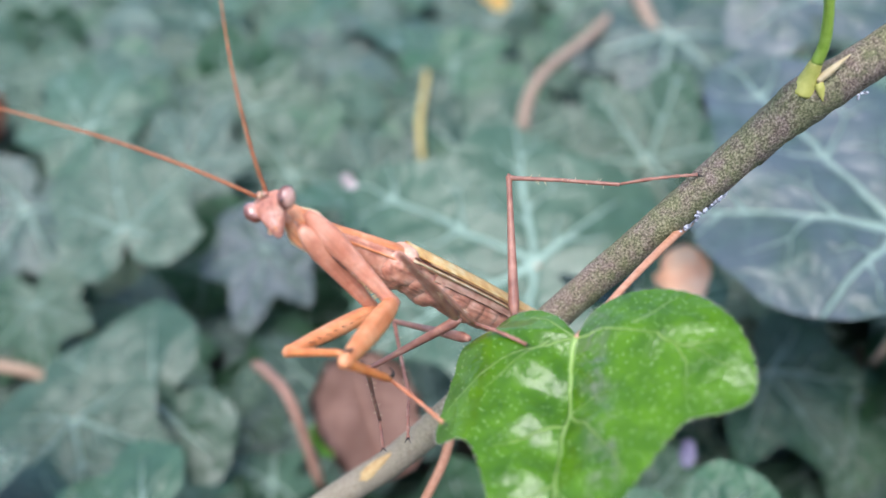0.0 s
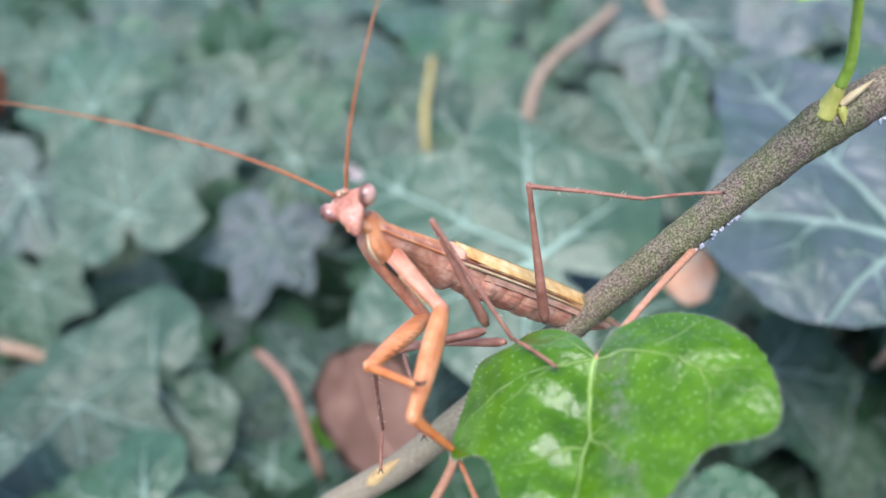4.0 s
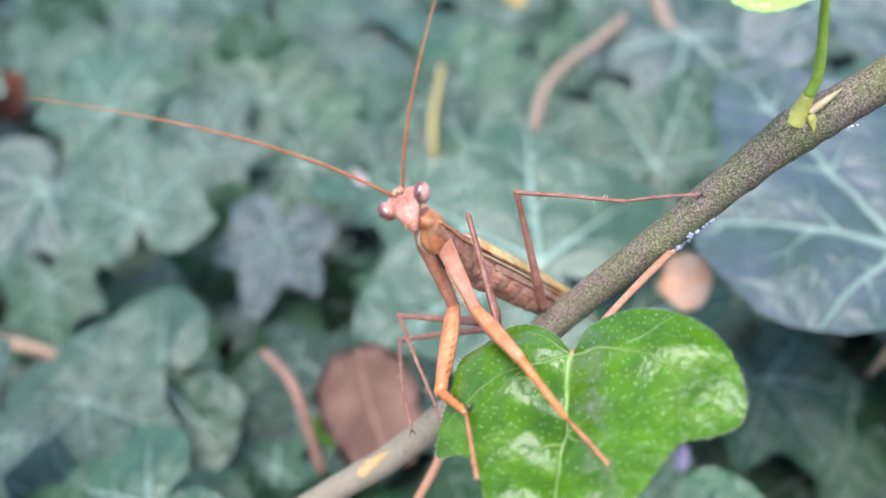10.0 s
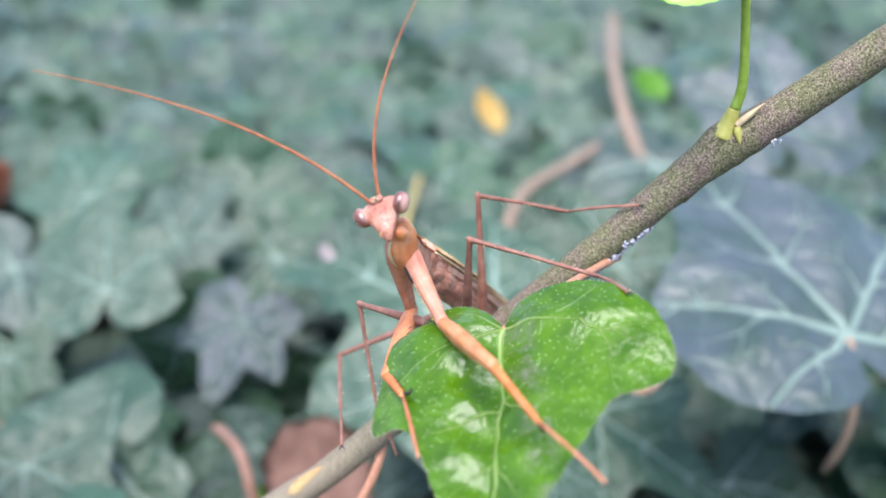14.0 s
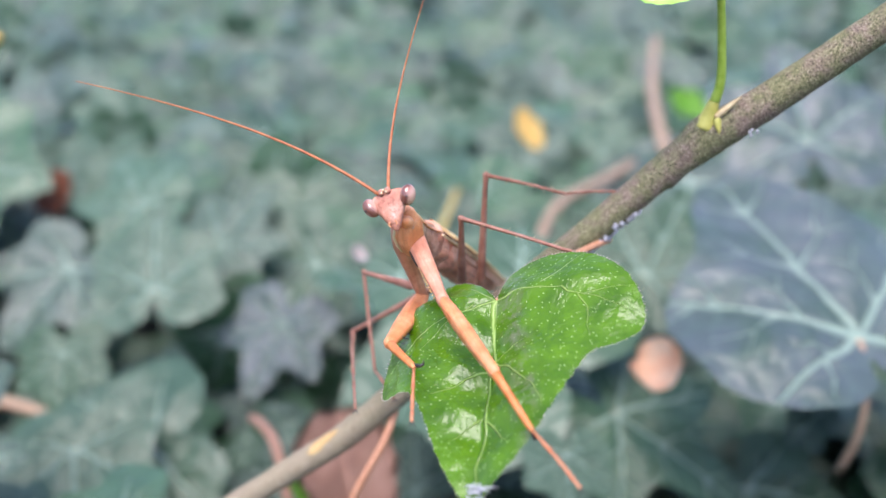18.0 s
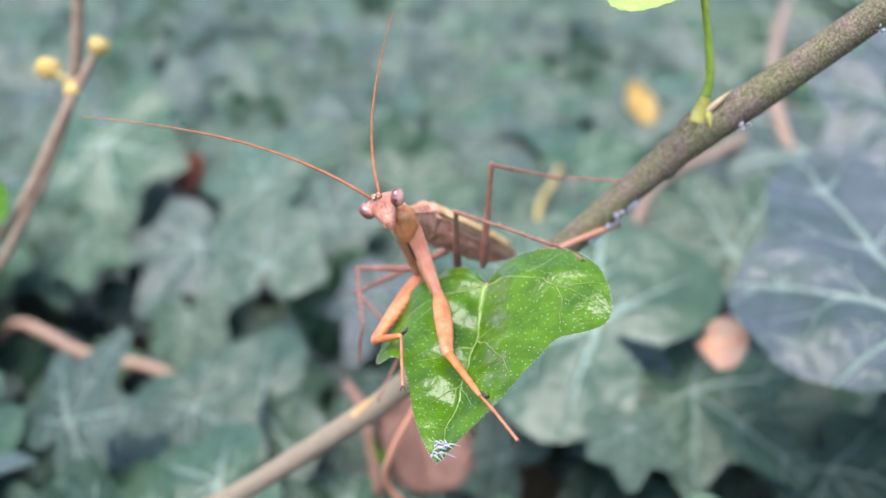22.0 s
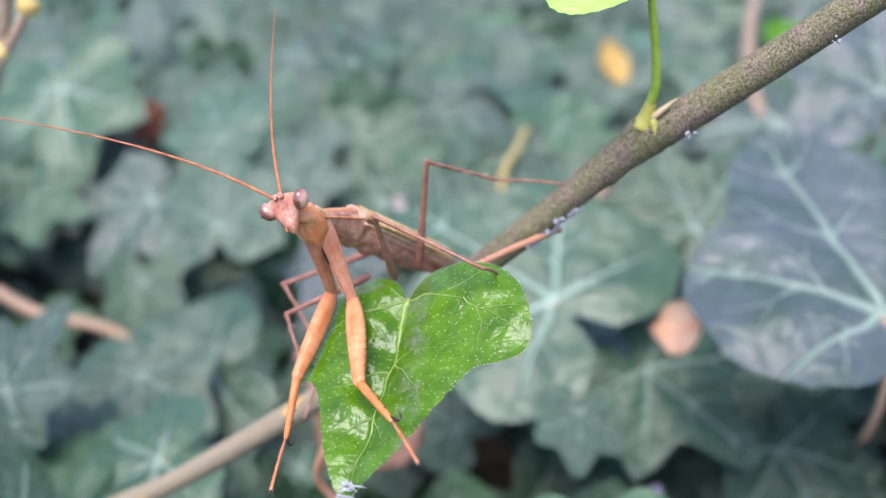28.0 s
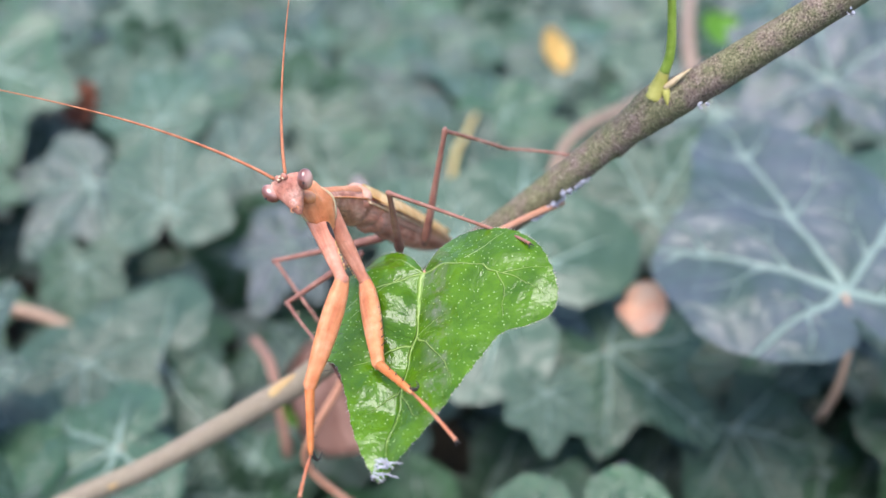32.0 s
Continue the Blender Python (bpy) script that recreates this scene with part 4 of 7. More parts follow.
EYE_SKIN = eye_material()
HOME = Vector((0.005, 0.115, 0.185))
MANTIS = new("praying_mantis")
MANTIS.location = HOME
tagged(MANTIS, "orange-brown praying mantis clinging to the branch and its leaf", "mantis")
SEGMENT = {"pro": 0.0186, "abd": 0.0438, "eyes": 0.0076, "em": 0.0057, "coxa": 0.0153, "ffem": 0.0175, "ftib": 0.0108, "ftar": 0.0115, "hfem": 0.0241, "htib": 0.0188, "htar": 0.0138, "mfem": 0.0182, "mtib": 0.0211, "mtar": 0.0093}
MM = 0.001


def build_head():
    bm = bmesh.new()
    # A triangular face: x to its left eye, y up, z out of the face; the eyes' midpoint is the origin.
    w = SEGMENT["eyes"] / 2
    low = SEGMENT["em"] * 0.68
    rows = [(0.50, 0.34, 0.5), (0.44, 0.66, 0.95), (0.26, 0.86, 1.2), (0.0, 0.84, 1.3), (-0.28, 0.68, 1.25), (-0.56, 0.50, 1.1), (-0.82, 0.34, 0.95), (-1.04, 0.22, 0.75), (-1.18, 0.13, 0.5), (-1.24, 0.06, 0.25)]
    rings = []
    for v, half, deep in rows:
        ring = []
        for k in range(24):
            a = 2 * math.pi * k / 24
            c, q = math.cos(a), math.sin(a)
            front = 0.72 * abs(q) ** 0.6 if q > 0 else -1.15 * abs(q)
            ring.append(Vector((w * half * math.copysign(abs(c) ** 0.85, c), v * low, deep * MM * front - 0.0003)))
        rings.append(ring)
    loft(bm, rings)
    blob(bm, (0, -0.74 * low, 0.44 * MM), (0.24 * w, 0.22 * low, 0.18 * MM), None, 12, 6)
    for v in bm.verts:
        v.co.z += 0.16 * MM * noise.noise(v.co * 1500)
    head = part("head", bm, FACE, MANTIS, "pinkish tan triangular head")
    for s in (-1, 1):
        bm = bmesh.new()
        blob(bm, (0, 0, 0), (1.25 * MM, 1.75 * MM, 1.48 * MM), None, 22, 16)
        eye = part("eye", bm, EYE_SKIN, head, "glossy banded brown compound eye")
        eye.matrix_basis = pose(s * w * 0.93, 0.04 * low, -0.1 * MM, 0, 0, -s * 24)
        bm = bmesh.new()
        blob(bm, (0, 0, 0), (0.22 * MM,) * 3, None, 8, 6)
        part("pupil", bm, BLACK, eye, "dark false pupil").location = (s * 0.55 * MM, -0.35 * MM, 1.45 * MM)
        bm = bmesh.new()
        tube(bm, [(0, 0, 0), (s * 0.25 * MM, -0.4 * MM, 0.15 * MM), (s * 0.05 * MM, -0.85 * MM, 0.0)], [0.13 * MM, 0.12 * MM, 0.07 * MM], 7, 0, 4)
        part("palp", bm, ORANGE, head, "short mouth feeler").location = (s * 0.5 * MM, -0.85 * low, 0.5 * MM)
        bm = bmesh.new()
        limb(bm, 0.9 * MM, [(0, 0.50 * MM, 0.50 * MM), (0.5, 0.46 * MM, 0.46 * MM), (1, 0.32 * MM, 0.32 * MM)], 10)
        socket = part("antenna_base", bm, FACE, head, "round base joint of a feeler")
        socket.matrix_basis = pose(s * 0.62 * MM, 0.38 * low, 0.5 * MM, -60, 0, 0)
    bm = bmesh.new()
    for x, y in ((0, 0.52), (-0.45, 0.42), (0.45, 0.42)):
        blob(bm, (x * MM, y * low, 1.0 * MM), (0.22 * MM, 0.22 * MM, 0.22 * MM), None, 8, 5)
    part("simple_eyes", bm, CREAM, head, "three small pale simple eyes")
    return head


def build_antenna(long, bow):
    """A thread of many short joints along z, bowed towards x."""
    bm = bmesh.new()
    n = 90
    rings = []
    for i in range(n + 1):
        u = i / n
        r = (0.27 - 0.20 * u) * MM * (1.0 + 0.16 * (i % 2))
        x = bow * 4 * u * (1 - u) * (1.25 - 0.5 * u)
        rings.append(ellipse(u * long, r, r, x, 0, 7))
    loft(bm, rings)
    return part("antenna", bm, ANTENNA, MANTIS, "long rust-red jointed feeler")


def build_pronotum():
    bm = bmesh.new()
    long = SEGMENT["pro"]
    rows = [(-0.06, 1.0, 0.9, 0.1), (0.0, 1.6, 1.5, 0.1), (0.08, 1.85, 1.6, 0.35), (0.18, 2.15, 1.9, 0.6), (0.27, 2.2, 2.0, 0.7), (0.38, 1.95, 1.9, 0.55), (0.52, 1.85, 2.2, 0.6), (0.70, 2.0, 2.8, 1.1), (0.86, 2.3, 3.4, 1.6), (1.0, 2.7, 3.9, 1.9), (1.06, 2.5, 3.6, 1.9)]
    loft(bm, [[Vector((p.x, p.y, p.z)) for p in ellipse(z * long, rx * MM, ry * MM, 0, -oy * MM, 16, 0.9)] for z, rx, ry, oy in rows])
    body = part("prothorax", bm, MAUVE, MANTIS, "long slender mauve-brown prothorax")
    for s in (-1, 1):
        bm = bmesh.new()
        pts = [(s * rx * MM * 1.0, 0.25 * MM, z * long) for z, rx, ry, oy in rows[1:-1]]
        tube(bm, pts, [0.22 * MM] * len(pts), 6, 0.2, 3)
        part("rim", bm, ORANGE, body, "orange edge of the prothorax shield")
    bm = bmesh.new()
    top = [(z * long, rx * 0.80, ry - oy) for z, rx, ry, oy in rows[1:-1]]
    loft(bm, [[Vector((rx * MM * math.cos(a), (ry * 0.92 + 0.12) * MM * math.sin(a) + 0.12 * MM, z)) for a in [math.pi * (0.24 + 0.52 * k / 8) for k in range(9)]] + [Vector((rx * MM * math.cos(a), (ry * 0.92 - 0.2) * MM * math.sin(a), z)) for a in [math.pi * (0.76 - 0.52 * k / 8) for k in range(9)]] for z, rx, ry in top])
    part("shield", bm, ORANGE, body, "orange-tan shield along the back")
    bm = bmesh.new()
    blob(bm, (0, -0.3 * MM, -0.06 * long), (1.3 * MM, 1.2 * MM, 2.4 * MM), None, 16, 12)
    part("neck", bm, ORANGE, body, "soft orange neck")
    return body


def build_hood():
    """The flared front of the prothorax that joins the neck to the hips of the grasping legs. Along z from the neck, x across."""
    bm = bmesh.new()
    rows = [(-2.6, 0.9, 0.8), (-1.8, 1.5, 1.1), (-0.6, 1.9, 1.35), (0.6, 2.45, 1.45), (1.8, 2.85, 1.5), (3.0, 2.75, 1.6), (4.4, 2.4, 1.6), (5.8, 1.9, 1.35), (7.0, 1.1, 0.8)]
    fine = [tuple(np.interp(k / 4, range(len(rows)), [r[c] for r in rows]) for c in range(3)) for k in range(4 * (len(rows) - 1) + 1)]
    loft(bm, [ellipse(z * MM, rx * MM, ry * MM, 0, 0, 28, 0.85) for z, rx, ry in fine])
    for v in bm.verts:
        v.co += Vector((v.co.x, v.co.y, 0)).normalized() * 0.40 * MM * noise.noise(Vector((v.co.x * 900, v.co.y * 900, v.co.z * 300)))
    hood = part("hood", bm, ORANGE, MANTIS, "wrinkled bright orange hood behind the head")
    for s in (-1, 1):
        bm = bmesh.new()
        tube(bm, [(s * (rx + 0.05) * MM, 0.2 * MM, z * MM) for z, rx, ry in rows[2:-1]], [0.10 * MM, 0.24 * MM, 0.30 * MM, 0.28 * MM, 0.22 * MM, 0.10 * MM], 8, 0.2, 4)
        part("flange", bm, CREAM, hood, "pale raised edge of the hood")
    return hood


def build_abdomen():
    bm = bmesh.new()
    long = SEGMENT["abd"]
    rows, n = [], 92
    for i in range(n + 1):
        u = i / n
        swell = 2.6 + 0.9 * math.sin(math.pi * min(1, u * 1.25)) if u < 0.8 else 2.6 * max(0.10, (1 - u) / 0.2) ** 0.6
        groove = 1 - 0.075 * max(0.0, math.cos(2 * math.pi * u * 10)) ** 3 + 0.02 * math.sin(57 * u)
        rows.append((u, swell * groove))
    loft(bm, [ellipse(u * long, 0.85 * r * MM, r * MM, 0, -1.1 * MM - 0.7 * MM * math.sin(math.pi * u), 18) for u, r in rows])
    body = part("abdomen", bm, MAUVE, MANTIS, "ridged mauve-brown hind body")
    bm = bmesh.new()
    for k in range(3):
        blob(bm, (0, (-1.3 - 0.35 * k) * MM, (0.03 + 0.085 * k) * long), (3.15 * MM, (3.3 + 0.2 * k) * MM, 4.6 * MM), None, 28, 20)
    for v in bm.verts:
        v.co += Vector((v.co.x, v.co.y + 1.0 * MM, 0)).normalized() * 0.55 * MM * noise.noise(Vector((v.co.x * 700, v.co.y * 700, v.co.z * 260)))
    part("thorax", bm, MAUVE, body, "folded mauve middle body that bears the legs")
    bm = bmesh.new()
    blob(bm, (0, 1.0 * MM, 0.8 * MM), (2.7 * MM, 1.45 * MM, 2.0 * MM), None, 20, 14)
    for v in bm.verts:
        v.co += v.co.normalized() * 0.35 * MM * noise.noise(v.co * 700)
    part("wing_joint", bm, HIND_WING, body, "pinkish joint at the base of the wings")

    def wing(x0, x1, y0, y1, start, end, lift, name, mat, label):
        bm = bmesh.new()
        nu, nv = 26, 5
        skins = []
        for off in (0.0, -0.18):
            rows = []
            for i in range(nu + 1):
                u = i / nu
                z = (start + (end - start) * u) * long
                w = min(1.0, 0.35 + 3.5 * u) * (1 - max(0, (u - 0.72) / 0.28) ** 1.7 * 0.92)
                rows.append([bm.verts.new(((x0 + (x1 - x0) * j / nv * w) * MM, (y0 + (y1 - y0) * (j / nv) ** 1.3 + off + lift * math.sin(math.pi * u)) * MM, z)) for j in range(nv + 1)])
            skins.append(rows)
        for rows, flip in ((skins[0], False), (skins[1], True)):
            for a, b in zip(rows, rows[1:]):
                for j in range(nv):
                    q = (a[j], a[j + 1], b[j + 1], b[j])
                    bm.faces.new(tuple(reversed(q)) if flip else q)
        top, low = skins
        for i in range(nu):
            for j in (0, nv):
                bm.faces.new((top[i][j], top[i + 1][j], low[i + 1][j], low[i][j]))
        bmesh.ops.recalc_face_normals(bm, faces=bm.faces[:])
        part(name, bm, mat, body, label)

    for s in (-1, 1):
        wing(0.0, s * 3.05, 2.85, 1.55, 0.0, 0.95, 0.40, "wing", YELLOW_WING, "folded ochre-yellow wing")
        wing(s * 2.9, s * 3.12, 1.55, 0.45, 0.10, 0.93, 0.45, "wing_edge", BROWN_WING, "brown leading edge of the wing")
        wing(s * 2.9, s * 3.0, 0.6, -0.7, 0.16, 0.92, 0.30, "hind_wing", HIND_WING, "brown hind wing folded against the side")
        for name, mat, drop, r, label in (("dark_line", DARK_WING, 1.10, 0.13, "dark line along the wing edge"), ("wing_vein", CREAM, 0.62, 0.22, "pale line along the wing's rim")):
            bm = bmesh.new()
            pts = [(s * (3.12 - 2.4 * max(0, u - 0.6) ** 1.4) * MM, (drop + 0.36 * math.sin(math.pi * u)) * MM, (0.01 + 0.88 * u) * long) for u in [k / 8 for k in range(9)]]
            tube(bm, pts, [r * MM * (1 - 0.06 * k) for k in range(9)], 6, 0.1, 3)
            part(name, bm, mat, body, label)
        bm = bmesh.new()
        tube(bm, [(s * 0.5 * MM, 0, 0.97 * long), (s * 1.0 * MM, 0, 1.03 * long), (s * 1.2 * MM, 0.2 * MM, 1.10 * long)], [0.35 * MM, 0.3 * MM, 0.1 * MM], 7, 0.15, 4)
        part("cercus", bm, TAN, body, "short feeler at the tail")
    return body


def build_foreleg(side):
    coxa = part("fore_coxa", limb(bmesh.new(), SEGMENT["coxa"], [(-0.24, 0.6 * MM, 0.7 * MM), (-0.16, 1.20 * MM, 1.25 * MM), (-0.03, 1.62 * MM, 1.5 * MM), (0.10, 1.85 * MM, 1.45 * MM), (0.40, 1.55 * MM, 1.10 * MM), (0.72, 1.22 * MM, 0.88 * MM), (0.88, 0.98 * MM, 0.90 * MM), (0.98, 1.10 * MM, 1.0 * MM), (1.05, 0.5 * MM, 0.5 * MM)], 14, 0.75), TAN, MANTIS, "tan upper segment of the grasping leg")
    bm = bmesh.new()
    blob(bm, (1.46 * MM, 0.1 * MM, 0.32 * SEGMENT["coxa"]), (0.36 * MM, 0.78 * MM, 2.3 * MM), None, 12, 9)
    part("dark_spot", bm, BLACK, coxa, "black spot inside the upper segment")
    bm = bmesh.new()
    blob(bm, (-0.2 * MM, 0, 0.04 * SEGMENT["coxa"]), (1.55 * MM, 1.35 * MM, 2.3 * MM), None, 14, 10)
    for v in bm.verts:
        v.co += v.co.normalized() * 0.22 * MM * noise.noise(v.co * 1300)
    part("coxa_joint", bm, ORANGE, coxa, "soft orange shoulder of the grasping leg")
    bm = bmesh.new()
    for k in range(12):
        blob(bm, ((1.45 - 0.25 * k / 12) * MM, (0.25 if k % 3 else -0.05) * MM, (0.50 + 0.036 * k) * SEGMENT["coxa"]), (0.15 * MM,) * 3, None, 6, 4)
    part("tubercles", bm, YELLOW_WING, coxa, "row of yellow bead-like bumps")
    long = SEGMENT["ffem"]
    femur = part("fore_femur", limb(bmesh.new(), long, [(-0.05, 0.55 * MM, 0.55 * MM), (0.01, 1.20 * MM, 0.95 * MM), (0.12, 1.55 * MM, 1.12 * MM, 0.08 * MM), (0.30, 1.78 * MM, 1.25 * MM, 0.12 * MM), (0.50, 1.74 * MM, 1.22 * MM, 0.12 * MM), (0.72, 1.52 * MM, 1.08 * MM, 0.08 * MM), (0.90, 1.15 * MM, 0.92 * MM), (1.0, 1.08 * MM, 0.92 * MM), (1.05, 0.5 * MM, 0.5 * MM)], 18, 0.80), ORANGE, MANTIS, "swollen orange-tan grasping thigh")

    def spines(count, a, b, base, size, tip_mat, parent, L):
        for k in range(count):
            bm = bmesh.new()
            z = (a + (b - a) * k / (count - 1)) * L
            s = size * (1.0 if k % 2 else 0.6)
            p = Vector((base, (0.35 if k % 2 else -0.35) * MM, z))
            tube(bm, [p, p + Vector((s * 0.55, 0, -0.10 * s)), p + Vector((s, 0, -0.35 * s))], [0.085 * MM, 0.06 * MM, 0.012 * MM], 6, 0, 2)
            part("spine", bm, tip_mat, parent, "dark grasping spine")

    spines(13, 0.36, 0.88, 1.15 * MM, 1.45 * MM, BLACK, femur, long)
    bm = bmesh.new()
    blob(bm, (1.0 * MM, 0.75 * side * MM, 0.40 * long), (0.42 * MM, 0.24 * MM, 0.55 * MM), None, 8, 5)
    part("yellow_spot", bm, YELLOW_WING, femur, "yellow spot on the thigh's inner face")
    for s in (-1, 1):
        bm = bmesh.new()
        tube(bm, [((0.55 - 0.10 * k) * MM, s * (0.82 + 0.10 * math.sin(k)) * MM, (0.16 + 0.16 * k) * long) for k in range(5)], [0.05 * MM, 0.10 * MM, 0.10 * MM, 0.09 * MM, 0.05 * MM], 6, 0.1, 4)
        part("ridge", bm, CREAM, femur, "pale ridge along the thigh")
    bm = bmesh.new()
    blob(bm, (1.15 * MM, 0, 0.64 * long), (0.42 * MM, 0.55 * MM, 0.25 * long), None, 10, 8)
    part("groove", bm, DEEP_ORANGE, femur, "deep orange groove between the spines")
    bm = bmesh.new()
    blob(bm, (0, 0, 0.0), (1.20 * MM, 1.10 * MM, 1.15 * MM), None, 12, 8)
    part("knee", bm, TAN, femur, "knobbly joint above the thigh")
    long = SEGMENT["ftib"]
    tibia = part("fore_tibia", limb(bmesh.new(), long, [(-0.06, 0.5 * MM, 0.5 * MM), (0.0, 0.86 * MM, 0.78 * MM), (0.25, 0.76 * MM, 0.66 * MM), (0.6, 0.64 * MM, 0.55 * MM), (0.9, 0.56 * MM, 0.5 * MM), (1.02, 0.35 * MM, 0.35 * MM)], 12), DEEP_ORANGE, MANTIS, "orange grasping shin")
    spines(7, 0.25, 0.85, 0.45 * MM, 0.7 * MM, BLACK, tibia, long)
    bm = bmesh.new()
    tube(bm, [(0.1 * MM, 0, 0.93 * long), (0.75 * MM, 0, 1.07 * long), (1.45 * MM, 0, 1.08 * long), (1.9 * MM, 0, 0.98 * long)], [0.36 * MM, 0.30 * MM, 0.18 * MM, 0.03 * MM], 8, 0, 4)
    part("claw", bm, BLACK, tibia, "dark hooked claw at the shin's end")
    long = SEGMENT["ftar"]
    tarsus = build_tarsus(long, RUST_LEG, 0.30)
    return coxa, femur, tibia, tarsus


def build_tarsus(long, mat, r):
    bm = bmesh.new()
    rows = []
    joints = (0.0, 0.42, 0.62, 0.76, 0.87, 1.0)
    for a, b in zip(joints, joints[1:]):
        rows += [(a + 0.01, 0.75 * r * MM, 0.75 * r * MM, -0.25 * MM * math.sin(math.pi * a)), ((a + b) / 2, 0.85 * r * MM, 0.85 * r * MM, -0.25 * MM * math.sin(math.pi * (a + b) / 2)), (b - 0.02, 1.1 * r * MM, 1.1 * r * MM, -0.25 * MM * math.sin(math.pi * b))]
    limb(bm, long, rows, 9)
    foot = part("tarsus", bm, mat, MANTIS, "thin jointed foot")
    for s in (-1, 1):
        bm = bmesh.new()
        tube(bm, [(0, 0, 0.97 * long), (0.2 * MM, s * 0.35 * MM, 1.03 * long), (0.5 * MM, s * 0.55 * MM, 1.05 * long)], [0.12 * MM, 0.09 * MM, 0.02 * MM], 6, 0, 3)
        part("claw", bm, BLACK, foot, "tiny dark foot claw")
    return foot


def build_walking_leg(femur_long, tibia_long, tarsus_long):
    femur = part("femur", limb(bmesh.new(), femur_long, [(-0.05, 0.5 * MM, 0.5 * MM), (0.03, 0.95 * MM, 0.86 * MM), (0.2, 0.86 * MM, 0.76 * MM), (0.6, 0.62 * MM, 0.56 * MM), (0.92, 0.48 * MM, 0.46 * MM), (1.0, 0.56 * MM, 0.54 * MM), (1.03, 0.3 * MM, 0.3 * MM)], 12), BROWN, MANTIS, "thin brown walking thigh")
    tibia = part("tibia", limb(bmesh.new(), tibia_long, [(-0.03, 0.3 * MM, 0.3 * MM), (0.0, 0.52 * MM, 0.50 * MM), (0.08, 0.42 * MM, 0.40 * MM), (0.5, 0.35 * MM, 0.34 * MM, -0.15 * MM), (0.93, 0.35 * MM, 0.34 * MM), (1.01, 0.36 * MM, 0.34 * MM), (1.02, 0.2 * MM, 0.2 * MM)], 10), BROWN, MANTIS, "long thin brown shin")
    rnd = random.Random(3)
    bm = bmesh.new()
    for k in range(16):
        z = rnd.uniform(0.05, 0.98) * tibia_long
        a = rnd.uniform(0, 6.28)
        w = Vector((math.cos(a), math.sin(a), rnd.uniform(0.2, 0.9)))
        p = Vector((0.3 * MM * math.cos(a), 0.3 * MM * math.sin(a), z))
        tube(bm, [p, p + w * 0.4 * MM, p + w * 0.7 * MM], [0.05 * MM, 0.04 * MM, 0.01 * MM], 4, 0, 1)
    part("hairs", bm, CREAM, tibia, "sparse pale bristles")
    return femur, tibia, build_tarsus(tarsus_long, BROWN, 0.32)


